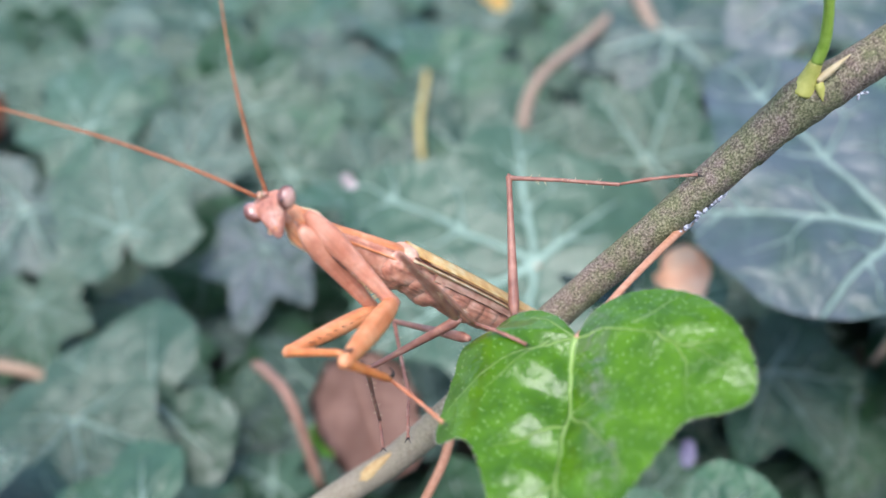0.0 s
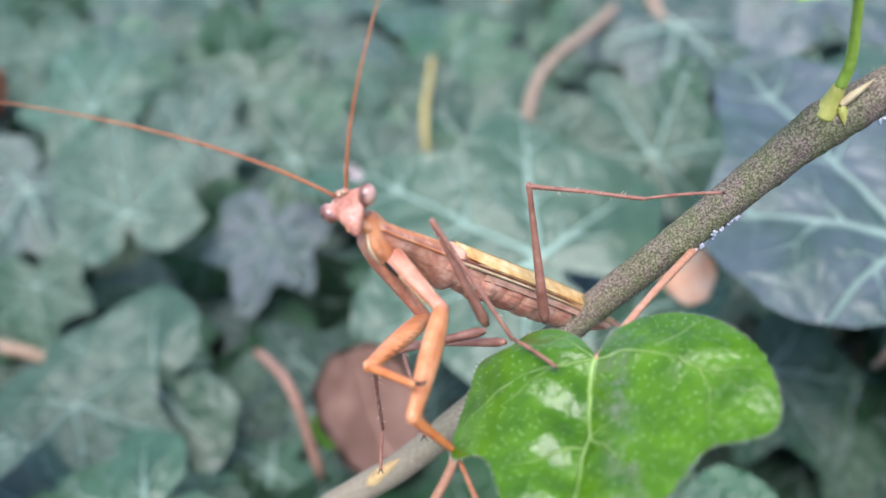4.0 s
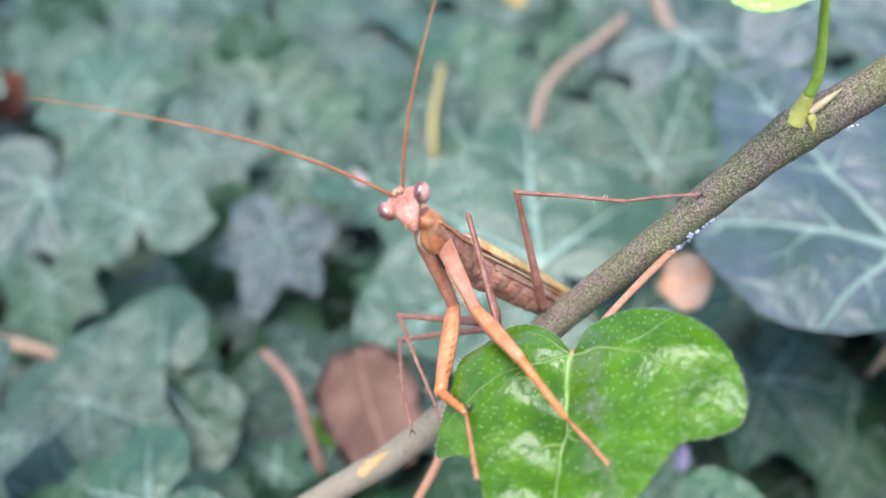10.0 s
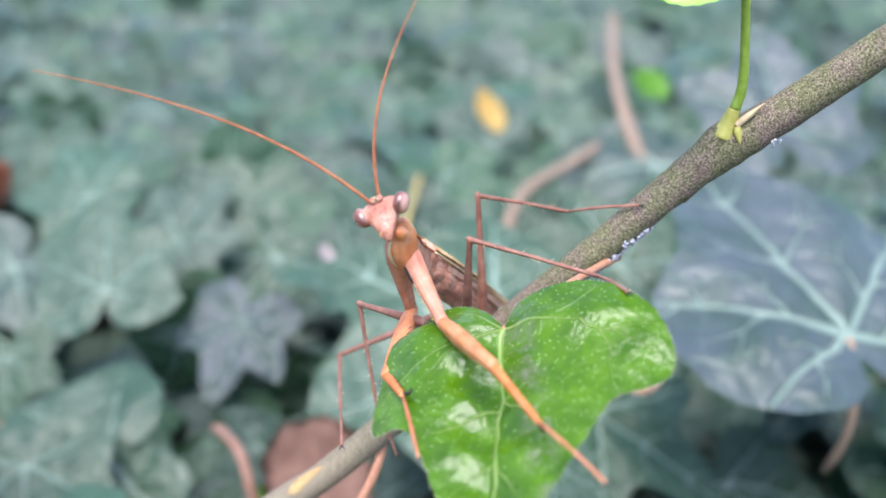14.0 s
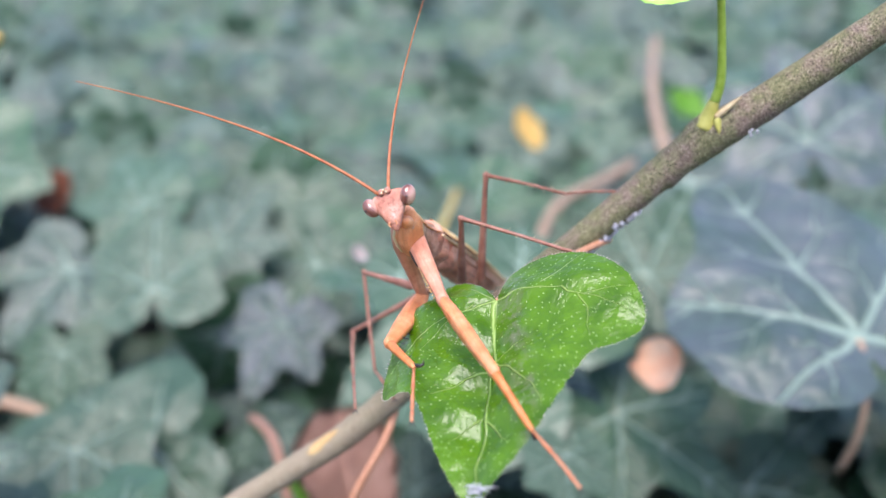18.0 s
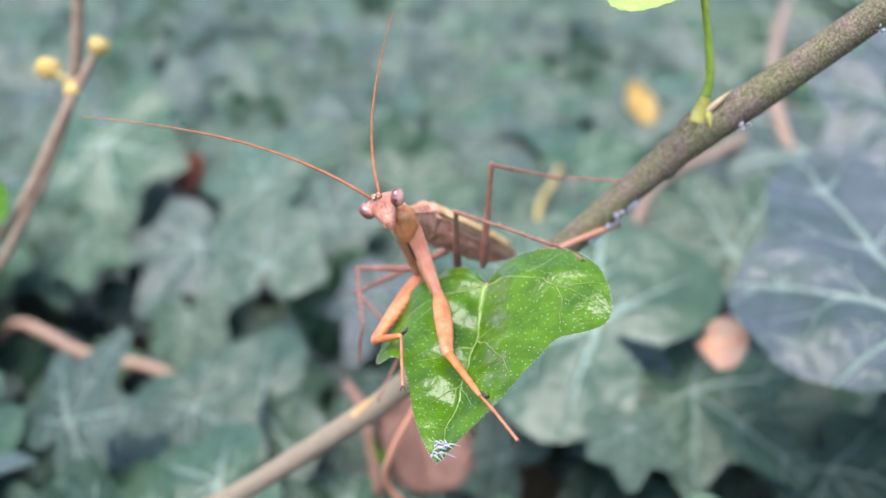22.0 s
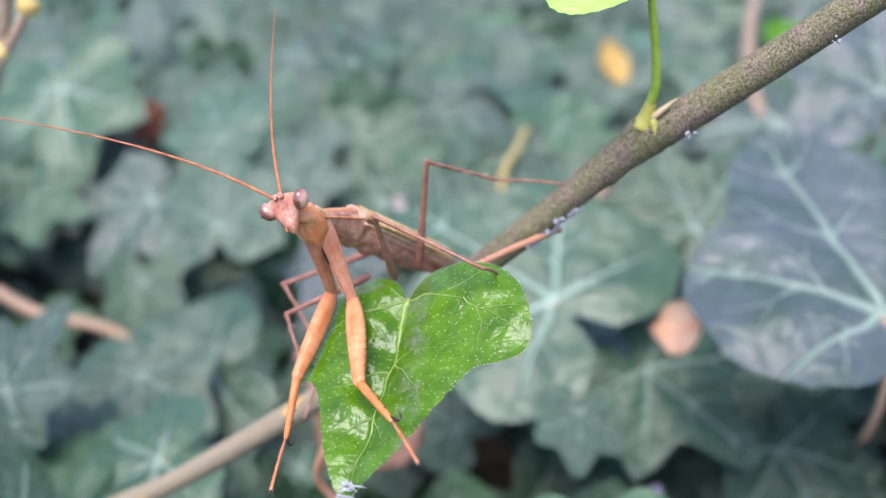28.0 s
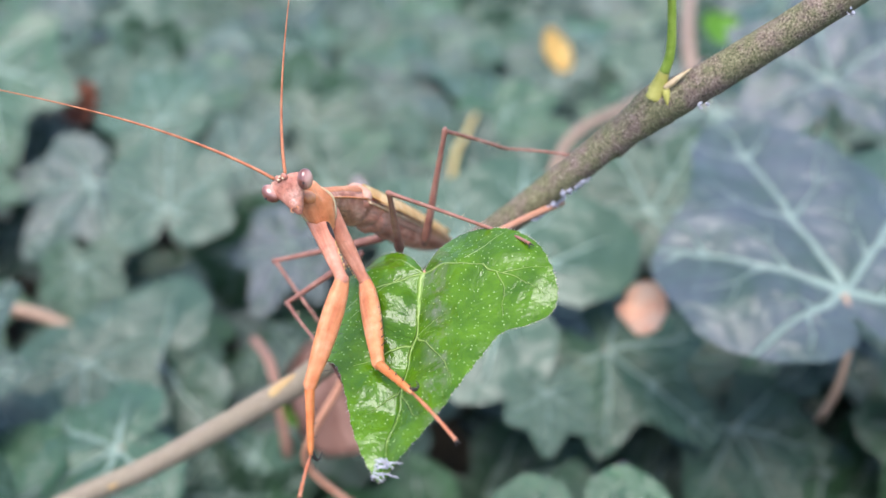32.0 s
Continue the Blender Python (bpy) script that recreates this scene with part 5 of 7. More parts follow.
def motions():
    """Keys every moving part of the mantis, and the leaf that gives under it."""
    times = [0, 1, 2, 3, 6, 7, 8, 9, 10, 11, 12, 13, 14, 15.5, 17, 18, 19, 20, 21, 22, 23, 24.5, 26, 27, 28, 29, 30, 31, 32]
    place = {}

    def joint(name, *rows):
        place[name] = np.array(rows, dtype=float) * MM

    joint("er", (-34.8, 0.2, 29.5), (-34.7, 0.2, 29.5), (-32.9, 0.6, 29.6), (-28.5, 1.5, 29.6), (-22.5, 0.4, 34.3), (-20.8, -0.7, 34.2), (-20.2, -1.0, 33.9), (-16.8, 3.8, 32.4), (-15.3, 1.8, 30.0), (-11.3, 0.9, 30.6), (-9.3, -2.1, 29.5), (-11.3, -3.5, 27.8), (-9.1, -5.9, 26.6), (-7.9, -9.7, 26.6), (-7.5, -13.1, 26.7), (-7.5, -14.7, 26.2), (-7.5, -16.7, 25.5), (-7.8, -16.6, 25.0), (-7.1, -19.2, 25.8), (-6.0, -19.3, 26.2), (-6.1, -21.5, 25.9), (-5.7, -23.5, 27.5), (-6.9, -22.4, 28.2), (-7.5, -21.7, 28.6), (-7.3, -21.6, 29.1), (-9.7, -21.2, 27.5), (-12.0, -20.4, 25.8), (-12.1, -19.3, 26.1), (-11.0, -19.8, 25.2))
    joint("el", (-28.5, -2.4, 33.0), (-28.4, -2.3, 33.0), (-26.6, -1.7, 33.1), (-22.1, -0.1, 33.3), (-16.3, -1.1, 38.0), (-14.7, -2.5, 38.2), (-14.2, -3.1, 38.1), (-10.7, 2.2, 36.3), (-9.2, 0.2, 34.1), (-5.2, -1.0, 34.4), (-2.9, -3.5, 33.1), (-4.8, -4.8, 31.3), (-2.7, -7.6, 29.9), (-1.4, -11.3, 29.9), (-0.8, -14.5, 29.8), (-0.8, -16.3, 29.3), (-1.0, -18.7, 28.8), (-1.4, -18.5, 28.5), (-0.3, -20.3, 29.1), (0.7, -20.4, 29.5), (0.7, -23.1, 29.3), (1.1, -25.0, 30.8), (0.1, -23.4, 31.5), (-0.4, -22.5, 31.9), (-0.5, -22.4, 32.4), (-2.8, -21.9, 30.9), (-5.2, -21.1, 29.5), (-5.2, -20.5, 29.6), (-4.2, -20.8, 28.8))
    joint("mo", (-30.8, -3.4, 28.0), (-30.7, -3.4, 28.0), (-28.9, -3.0, 28.2), (-24.2, -2.2, 28.6), (-18.3, -3.5, 33.5), (-16.6, -4.5, 33.5), (-16.1, -4.7, 33.2), (-12.6, -0.1, 31.6), (-10.8, -1.8, 29.2), (-7.0, -2.8, 29.4), (-4.8, -5.4, 28.0), (-6.8, -6.8, 26.5), (-4.7, -9.2, 24.8), (-3.4, -12.5, 24.7), (-2.8, -15.6, 24.6), (-2.9, -17.4, 24.1), (-2.7, -19.0, 23.4), (-3.1, -19.1, 23.1), (-2.1, -21.0, 23.7), (-1.1, -21.0, 24.1), (-1.2, -23.1, 23.8), (-0.9, -25.1, 25.4), (-1.9, -23.6, 26.1), (-2.5, -22.8, 26.4), (-2.4, -23.2, 26.9), (-4.6, -22.8, 25.4), (-7.0, -22.0, 24.0), (-7.2, -20.9, 24.1), (-6.0, -21.3, 23.3))
    joint("PF", (-28.8, 1.5, 27.4), (-28.7, 1.5, 27.4), (-26.8, 1.7, 27.2), (-22.0, 2.3, 27.0), (-16.3, 0.7, 31.4), (-14.3, -0.1, 31.8), (-13.7, -0.2, 32.0), (-10.4, 4.2, 29.7), (-8.8, 2.6, 27.6), (-5.0, 1.8, 28.2), (-3.1, -0.6, 26.9), (-5.1, -2.2, 25.0), (-3.0, -4.4, 23.9), (-2.0, -7.5, 24.1), (-1.6, -10.5, 24.3), (-1.6, -12.4, 23.7), (-1.3, -14.0, 23.9), (-1.6, -14.1, 23.3), (-1.4, -15.8, 24.1), (-0.4, -15.8, 24.7), (-0.1, -18.0, 25.0), (0.2, -19.9, 26.7), (-1.1, -18.4, 27.5), (-1.8, -17.6, 27.7), (-1.6, -18.0, 27.6), (-3.8, -17.5, 26.0), (-6.1, -16.7, 24.6), (-6.0, -15.7, 25.2), (-5.0, -16.1, 24.2))
    joint("PR", (-14.6, 6.0, 17.3), (-14.6, 6.1, 17.3), (-13.6, 7.6, 16.9), (-11.2, 11.5, 15.9), (-7.4, 11.1, 18.9), (-8.1, 11.7, 18.7), (-7.8, 11.2, 18.7), (-5.0, 16.5, 16.6), (-4.1, 15.8, 15.1), (-2.5, 15.3, 15.4), (-1.1, 14.0, 15.7), (-2.4, 13.1, 14.4), (-1.4, 11.8, 14.6), (-0.3, 8.8, 15.2), (0.3, 5.9, 15.9), (-0.3, 4.5, 16.2), (-1.1, 3.4, 16.8), (-2.1, 3.7, 17.1), (-1.6, 2.0, 18.8), (-1.3, 1.7, 19.1), (-2.1, -0.3, 19.6), (-1.0, -2.2, 20.5), (-1.3, -0.9, 20.7), (-1.5, -0.1, 20.7), (-0.1, -1.0, 20.4), (-1.9, -0.6, 19.1), (-3.6, 0.1, 18.2), (-2.5, 1.1, 18.8), (-1.9, 0.8, 17.6))
    joint("TL", (13.4, 29.0, -17.7), (13.5, 29.0, -17.6), (16.7, 29.2, -16.5), (24.5, 29.4, -13.3), (25.1, 30.5, -13.9), (24.5, 31.1, -14.0), (23.3, 32.2, -14.9), (25.0, 37.9, -17.9), (24.0, 40.6, -19.3), (19.1, 45.3, -20.8), (20.3, 48.1, -17.5), (19.2, 48.6, -17.2), (18.1, 49.3, -16.1), (17.0, 49.1, -14.5), (15.6, 48.0, -13.1), (14.9, 46.6, -12.6), (15.5, 45.1, -11.4), (13.3, 46.1, -10.9), (12.4, 44.8, -10.1), (12.0, 45.5, -8.3), (11.3, 42.5, -9.5), (12.4, 41.7, -7.5), (12.2, 41.7, -9.0), (12.3, 41.4, -9.7), (13.8, 40.3, -9.8), (12.6, 40.8, -10.7), (11.5, 41.2, -11.6), (13.5, 40.7, -11.3), (13.5, 42.4, -11.4))
    joint("c0", (-24.7, 0.1, 26.1), (-24.6, 0.2, 26.1), (-23.8, 1.5, 25.2), (-21.9, 4.8, 23.0), (-15.7, 4.1, 28.5), (-13.8, 2.7, 28.5), (-12.7, 1.1, 28.0), (-9.9, 7.4, 26.6), (-8.4, 6.2, 24.9), (-4.7, 4.8, 24.9), (-3.0, 2.3, 23.7), (-4.7, 1.3, 22.1), (-2.9, -1.0, 21.0), (-1.8, -4.3, 21.2), (-1.3, -7.3, 21.4), (-1.5, -9.0, 20.9), (-1.2, -10.2, 21.8), (-1.6, -9.8, 22.0), (-1.3, -11.9, 22.1), (-0.1, -12.3, 21.9), (-0.9, -14.1, 22.9), (0.9, -16.3, 24.0), (0.1, -15.0, 24.7), (-0.4, -14.3, 25.0), (-0.4, -14.8, 24.6), (-2.3, -14.5, 22.8), (-4.8, -13.8, 21.3), (-5.9, -12.4, 22.1), (-3.7, -13.1, 21.2))
    joint("c1", (-15.6, -2.4, 14.4), (-15.5, -2.4, 14.5), (-14.4, -2.7, 14.9), (-11.7, -3.3, 16.1), (-8.3, -8.3, 22.8), (-7.2, -10.9, 24.4), (-6.8, -13.4, 25.2), (-3.0, 2.7, 13.7), (-2.1, 0.0, 12.8), (1.8, -1.8, 13.1), (3.9, -6.4, 13.3), (2.0, -9.3, 13.4), (3.8, -10.9, 11.5), (4.9, -14.5, 11.9), (5.4, -18.2, 12.3), (5.4, -20.2, 12.2), (5.5, -20.9, 12.2), (4.7, -14.6, 9.1), (4.7, -14.5, 9.3), (5.2, -14.7, 8.9), (3.9, -12.9, 9.1), (2.7, -12.7, 10.2), (2.7, -13.6, 10.5), (3.0, -14.1, 10.6), (3.7, -14.1, 10.6), (4.3, -18.6, 12.9), (4.9, -23.8, 15.6), (3.5, -20.5, 13.3), (2.8, -14.3, 8.9))
    joint("c2", (-21.1, -19.0, 15.8), (-20.9, -19.0, 15.8), (-19.0, -19.4, 16.3), (-14.2, -20.3, 17.6), (-9.4, 0.6, 8.1), (-7.1, -2.3, 9.7), (-4.8, -6.2, 10.4), (2.7, -13.2, 17.5), (4.1, -16.1, 15.4), (11.0, -16.4, 15.9), (12.2, -21.4, 16.6), (10.1, -24.6, 15.0), (10.8, -26.8, 13.2), (13.0, -29.8, 10.3), (14.6, -32.9, 7.9), (14.4, -34.8, 7.2), (13.4, -35.9, 6.3), (10.5, -28.9, 6.3), (10.2, -28.0, 5.7), (10.0, -28.2, 5.7), (9.5, -27.6, 4.1), (8.0, -28.7, 3.1), (8.1, -30.0, 3.4), (8.3, -30.7, 3.5), (9.7, -29.7, 2.5), (9.2, -31.3, 2.0), (8.1, -31.6, 0.7), (9.5, -30.9, 0.1), (8.9, -29.6, 1.2))
    joint("c3", (-16.0, -13.4, 8.1), (-15.9, -13.4, 8.1), (-14.7, -13.5, 8.6), (-11.8, -13.5, 9.7), (-6.0, -9.5, 9.5), (-2.0, -11.9, 10.1), (0.8, -16.1, 9.2), (9.4, -20.1, 12.4), (10.4, -23.5, 10.0), (16.5, -24.4, 11.1), (19.3, -27.8, 10.5), (16.5, -31.8, 9.2), (16.7, -35.3, 9.7), (18.1, -39.1, 7.8), (19.7, -42.0, 4.4), (20.2, -43.0, 2.2), (19.9, -43.8, 1.3), (15.5, -37.9, 4.0), (15.6, -35.5, 2.9), (15.2, -35.8, 3.2), (15.4, -34.9, 2.3), (14.3, -34.8, 1.5), (14.5, -36.0, 1.6), (14.8, -36.6, 1.7), (16.0, -35.3, 1.6), (15.8, -36.3, 1.1), (14.9, -36.4, 0.0), (14.7, -37.2, 0.8), (14.2, -35.9, 1.9))
    joint("c4", (-8.3, -21.8, 6.5), (-8.3, -22.7, 7.3), (-8.2, -23.5, 8.3), (-8.2, -24.2, 9.8), (-4.4, -20.1, 11.8), (2.9, -22.0, 7.8), (7.7, -25.5, 5.9), (16.7, -28.7, 8.2), (17.8, -31.8, 5.2), (24.6, -32.6, 6.4), (28.2, -35.5, 5.9), (24.6, -39.8, 4.7), (25.8, -42.9, 4.7), (26.3, -47.2, 3.1), (26.6, -50.7, 0.5), (26.9, -52.0, -1.0), (27.0, -52.2, -3.6), (22.6, -45.9, 0.0), (22.6, -43.9, 0.3), (22.7, -43.6, -0.0), (22.8, -42.8, -0.4), (21.3, -42.6, 0.9), (21.9, -43.7, 1.3), (22.3, -44.3, 1.4), (22.5, -43.7, 1.2), (22.4, -43.7, 0.8), (22.4, -43.8, 0.5), (22.0, -43.7, 0.5), (21.1, -43.0, 0.7))
    joint("d0", (-26.1, -0.6, 24.3), (-26.0, -0.6, 24.3), (-24.9, 0.4, 23.7), (-22.2, 2.9, 22.3), (-17.0, 2.8, 27.1), (-14.7, 1.3, 27.2), (-14.5, 0.7, 27.2), (-11.2, 6.3, 25.5), (-9.7, 4.8, 23.5), (-6.4, 3.9, 24.2), (-4.7, 1.2, 22.7), (-6.1, 0.2, 21.0), (-4.2, -2.2, 19.8), (-3.4, -5.3, 20.0), (-3.0, -8.2, 20.3), (-3.0, -10.0, 19.7), (-2.7, -10.9, 20.5), (-2.2, -10.8, 20.1), (-2.2, -12.9, 20.4), (-1.1, -13.4, 20.6), (-0.7, -15.3, 21.0), (-0.9, -16.9, 23.3), (-1.9, -15.1, 24.4), (-2.4, -14.1, 24.7), (-1.7, -16.0, 23.3), (-3.4, -15.7, 21.3), (-5.7, -15.1, 20.0), (-6.6, -13.8, 20.7), (-5.4, -13.9, 20.0))
    joint("d1", (-18.9, 1.0, 10.9), (-18.8, 1.0, 10.9), (-17.7, 1.9, 10.3), (-15.0, 4.1, 9.0), (-11.0, 3.8, 13.0), (-9.9, 3.3, 12.7), (-9.6, 2.4, 12.8), (-6.7, 7.4, 10.5), (-5.8, 6.6, 8.6), (-3.2, 4.8, 9.6), (-2.0, 1.8, 10.0), (-2.8, 5.3, 7.0), (-2.3, 4.8, 6.7), (-1.7, -1.2, 9.1), (-1.2, -3.5, 9.5), (-0.8, -4.5, 9.3), (-2.3, -1.3, 8.5), (-3.4, -1.3, 8.1), (-3.3, -2.4, 9.4), (-1.1, -7.0, 11.2), (-3.5, -5.3, 9.9), (-3.3, -9.1, 10.9), (-3.7, -9.0, 10.8), (-2.9, -11.4, 12.0), (-1.5, -10.5, 9.5), (-2.0, -12.2, 7.6), (-3.0, -13.3, 5.9), (2.5, -24.7, 14.2), (2.3, -25.5, 13.7))
    joint("d2", (-30.0, -12.2, 13.3), (-29.9, -12.2, 13.3), (-27.9, -11.9, 12.8), (-23.1, -11.0, 11.7), (-16.6, -12.3, 15.8), (-14.2, -13.2, 15.1), (-12.3, -14.8, 14.5), (-9.1, -9.2, 8.5), (-7.9, -9.9, 4.3), (-5.1, -13.8, 6.0), (-4.0, -14.7, 5.9), (-5.8, -12.4, 3.9), (-5.5, -15.1, 2.3), (-4.8, -17.0, 3.7), (-3.9, -19.7, 5.0), (-4.0, -20.5, 4.6), (-6.2, -16.9, 2.2), (-6.1, -18.8, 1.7), (-6.1, -19.8, 1.5), (-6.0, -19.5, 0.9), (-7.3, -19.3, -0.9), (-3.7, -28.2, 3.8), (-5.7, -25.0, 0.6), (-6.8, -23.2, -1.3), (-3.5, -26.2, -0.6), (-3.6, -28.8, -0.9), (-4.9, -29.0, -3.0), (-0.8, -39.2, 3.4), (-1.0, -36.5, -0.9))
    joint("d3", (-21.6, -18.0, 16.7), (-21.5, -18.0, 16.7), (-20.0, -18.2, 16.2), (-16.3, -18.8, 15.0), (-10.1, -20.5, 17.9), (-9.2, -22.7, 16.0), (-8.5, -14.1, 4.5), (-5.4, -19.0, 10.3), (-3.9, -19.1, 7.9), (-2.3, -20.0, 7.2), (-1.3, -20.8, 6.7), (-1.7, -21.3, 5.4), (-1.0, -24.3, 5.8), (-0.6, -24.5, 5.6), (-0.3, -25.6, 5.6), (-0.5, -26.1, 5.1), (-0.1, -25.0, 4.9), (-0.6, -25.5, 4.4), (0.1, -25.3, 4.7), (0.9, -26.1, 5.1), (0.2, -25.0, 4.0), (-3.7, -18.3, 0.2), (-0.6, -22.4, 2.8), (1.2, -27.7, 4.3), (-3.0, -34.1, -8.3), (-2.2, -35.5, -8.1), (-0.7, -36.9, -7.6), (0.9, -47.5, -4.6), (0.3, -40.9, -10.9))
    joint("d4", (-20.3, -10.3, 8.3), (-20.3, -10.3, 8.3), (-19.2, -9.8, 8.6), (-16.5, -8.7, 9.5), (-8.8, -12.7, 9.6), (-8.0, -16.3, 6.5), (-6.8, -25.4, 5.0), (-3.4, -29.8, 8.3), (-2.3, -30.1, 5.6), (-1.1, -30.8, 4.8), (0.4, -31.4, 3.2), (0.6, -32.0, 2.6), (1.1, -32.4, 1.9), (1.3, -33.6, 2.1), (1.6, -36.2, 2.9), (2.0, -36.9, 3.0), (2.9, -35.8, 3.3), (3.4, -35.3, 2.6), (3.0, -33.9, 2.6), (3.2, -33.3, 2.2), (3.0, -32.1, 2.0), (1.7, -28.4, 2.2), (3.7, -30.6, 3.3), (4.5, -34.4, 3.4), (-1.1, -45.5, -9.6), (0.7, -47.2, -9.4), (2.4, -47.9, -9.3), (-3.3, -43.5, -14.3), (1.9, -51.9, -8.5))
    joint("h0", (3.4, 7.2, 4.8), (3.4, 7.3, 4.8), (4.1, 8.4, 4.2), (5.6, 11.3, 2.9), (7.6, 12.3, 4.5), (7.5, 12.3, 4.6), (7.2, 12.4, 4.0), (9.7, 17.9, 2.1), (10.2, 18.5, 0.2), (10.6, 20.7, 0.1), (11.5, 21.0, 0.4), (10.5, 20.6, -0.6), (10.6, 19.9, -1.0), (10.4, 18.7, -0.2), (10.1, 17.3, 1.2), (9.6, 16.3, 2.1), (8.7, 15.1, 2.9), (8.5, 15.1, 3.3), (8.3, 13.3, 4.3), (8.3, 12.9, 4.1), (8.6, 10.8, 5.3), (8.7, 10.7, 7.4), (8.3, 11.1, 6.8), (8.1, 11.3, 6.2), (9.8, 10.4, 5.8), (8.8, 10.9, 5.2), (7.7, 11.4, 4.7), (9.5, 10.8, 4.3), (9.6, 12.3, 4.4))
    joint("h1", (4.4, 25.0, 20.0), (4.4, 24.8, 20.1), (4.3, 21.8, 21.9), (4.1, 14.4, 26.1), (3.7, 14.3, 27.7), (4.1, 13.9, 28.0), (4.4, 14.8, 27.3), (5.2, 18.5, 25.6), (5.6, 19.2, 23.7), (6.7, 18.2, 23.6), (7.7, 17.5, 23.8), (7.4, 18.6, 23.1), (9.0, 18.8, 22.7), (9.5, 17.4, 23.5), (9.9, 14.6, 24.8), (10.4, 11.7, 25.7), (10.5, 10.8, 26.5), (10.7, 9.5, 26.6), (11.2, 9.3, 27.8), (11.8, 8.5, 27.5), (12.5, 6.1, 28.5), (13.6, 4.1, 29.8), (13.1, 6.3, 29.7), (12.8, 7.6, 29.5), (12.9, 7.1, 29.4), (12.7, 8.5, 29.0), (12.4, 11.2, 28.3), (14.0, 15.5, 27.4), (13.4, 10.7, 28.1))
    joint("h2", (24.4, 21.1, 19.6), (24.4, 20.9, 19.7), (24.1, 19.0, 20.8), (23.5, 14.3, 23.5), (22.9, 15.4, 24.1), (23.5, 14.3, 24.9), (23.8, 15.3, 24.2), (24.2, 18.5, 22.6), (24.7, 19.0, 21.4), (25.4, 19.7, 20.8), (25.9, 20.6, 20.3), (26.2, 18.6, 20.6), (26.3, 25.0, 18.2), (26.0, 24.7, 18.6), (25.6, 23.7, 19.4), (25.9, 20.4, 20.1), (24.1, 22.2, 20.6), (23.9, 21.3, 20.7), (24.2, 21.2, 21.4), (24.4, 20.8, 21.2), (24.1, 19.4, 22.1), (24.1, 17.6, 22.2), (24.2, 19.5, 22.3), (24.2, 20.5, 22.4), (24.0, 20.2, 21.8), (24.1, 21.4, 21.4), (24.2, 23.7, 21.0), (26.7, 26.7, 19.1), (24.3, 24.0, 20.9))
    joint("h3", (38.2, 21.6, 20.5), (38.2, 21.5, 20.5), (37.9, 20.4, 21.1), (37.1, 17.6, 22.5), (37.0, 16.6, 23.9), (37.1, 17.5, 23.4), (37.5, 17.8, 22.8), (37.9, 20.3, 21.8), (38.4, 20.9, 21.3), (39.0, 21.8, 20.1), (39.6, 22.0, 19.7), (39.0, 23.3, 20.6), (38.4, 19.9, 21.3), (38.4, 20.0, 21.6), (38.5, 20.4, 21.7), (39.0, 24.2, 19.8), (38.2, 21.9, 20.9), (38.2, 21.9, 20.6), (38.1, 22.2, 21.4), (38.3, 22.0, 20.5), (38.3, 21.3, 21.3), (38.0, 20.8, 21.2), (38.3, 21.7, 21.2), (38.4, 22.2, 21.2), (38.2, 22.0, 21.1), (38.2, 22.7, 20.7), (38.2, 23.4, 20.5), (39.0, 21.4, 21.5), (38.5, 23.3, 20.5))
    joint("m0", (-6.2, -5.0, 12.8), (-6.2, -4.9, 12.8), (-5.7, -3.7, 12.6), (-4.4, -0.7, 12.1), (-3.2, -1.5, 12.8), (-1.9, -0.4, 13.7), (-1.7, -0.6, 13.3), (-0.5, 4.6, 10.5), (1.5, 5.3, 6.9), (3.6, 3.0, 10.9), (7.1, 4.5, 8.2), (6.6, 6.7, 5.7), (7.3, 6.2, 5.3), (6.9, 8.5, 4.6), (6.3, 10.8, 4.2), (6.2, 9.5, 4.7), (5.2, 8.8, 5.3), (4.1, 8.6, 5.2), (4.0, 6.8, 6.7), (4.4, 5.1, 6.4), (3.7, 2.6, 7.4), (2.5, 2.5, 7.6), (4.3, 0.2, 8.4), (6.2, -1.8, 9.0), (8.4, -3.0, 9.9), (7.1, -2.0, 8.8), (5.7, -0.6, 7.7), (6.1, -0.2, 7.8), (6.2, 2.3, 6.5))
    joint("m1", (-12.6, -12.3, 28.2), (-12.5, -12.2, 28.2), (-12.0, -10.6, 28.2), (-10.6, -6.6, 28.1), (-6.8, 14.8, 19.1), (-5.8, -4.8, 31.0), (-5.3, -4.1, 30.8), (-2.8, 2.8, 28.4), (-2.7, 12.4, 22.6), (-0.7, -0.9, 28.1), (11.7, -6.6, 21.7), (8.7, -0.7, 22.2), (7.6, -1.2, 21.8), (6.9, 0.6, 20.8), (6.5, 2.4, 20.2), (6.5, 0.5, 20.3), (7.1, -1.1, 20.3), (6.0, -1.1, 20.3), (7.2, -3.3, 21.3), (7.0, -4.4, 21.6), (8.5, -7.5, 22.0), (7.6, -6.9, 22.3), (8.2, -8.4, 23.6), (8.6, -10.1, 24.7), (8.1, -11.9, 25.7), (8.0, -11.0, 24.4), (7.9, -9.7, 23.1), (8.0, -9.1, 23.2), (6.3, -7.2, 21.8))
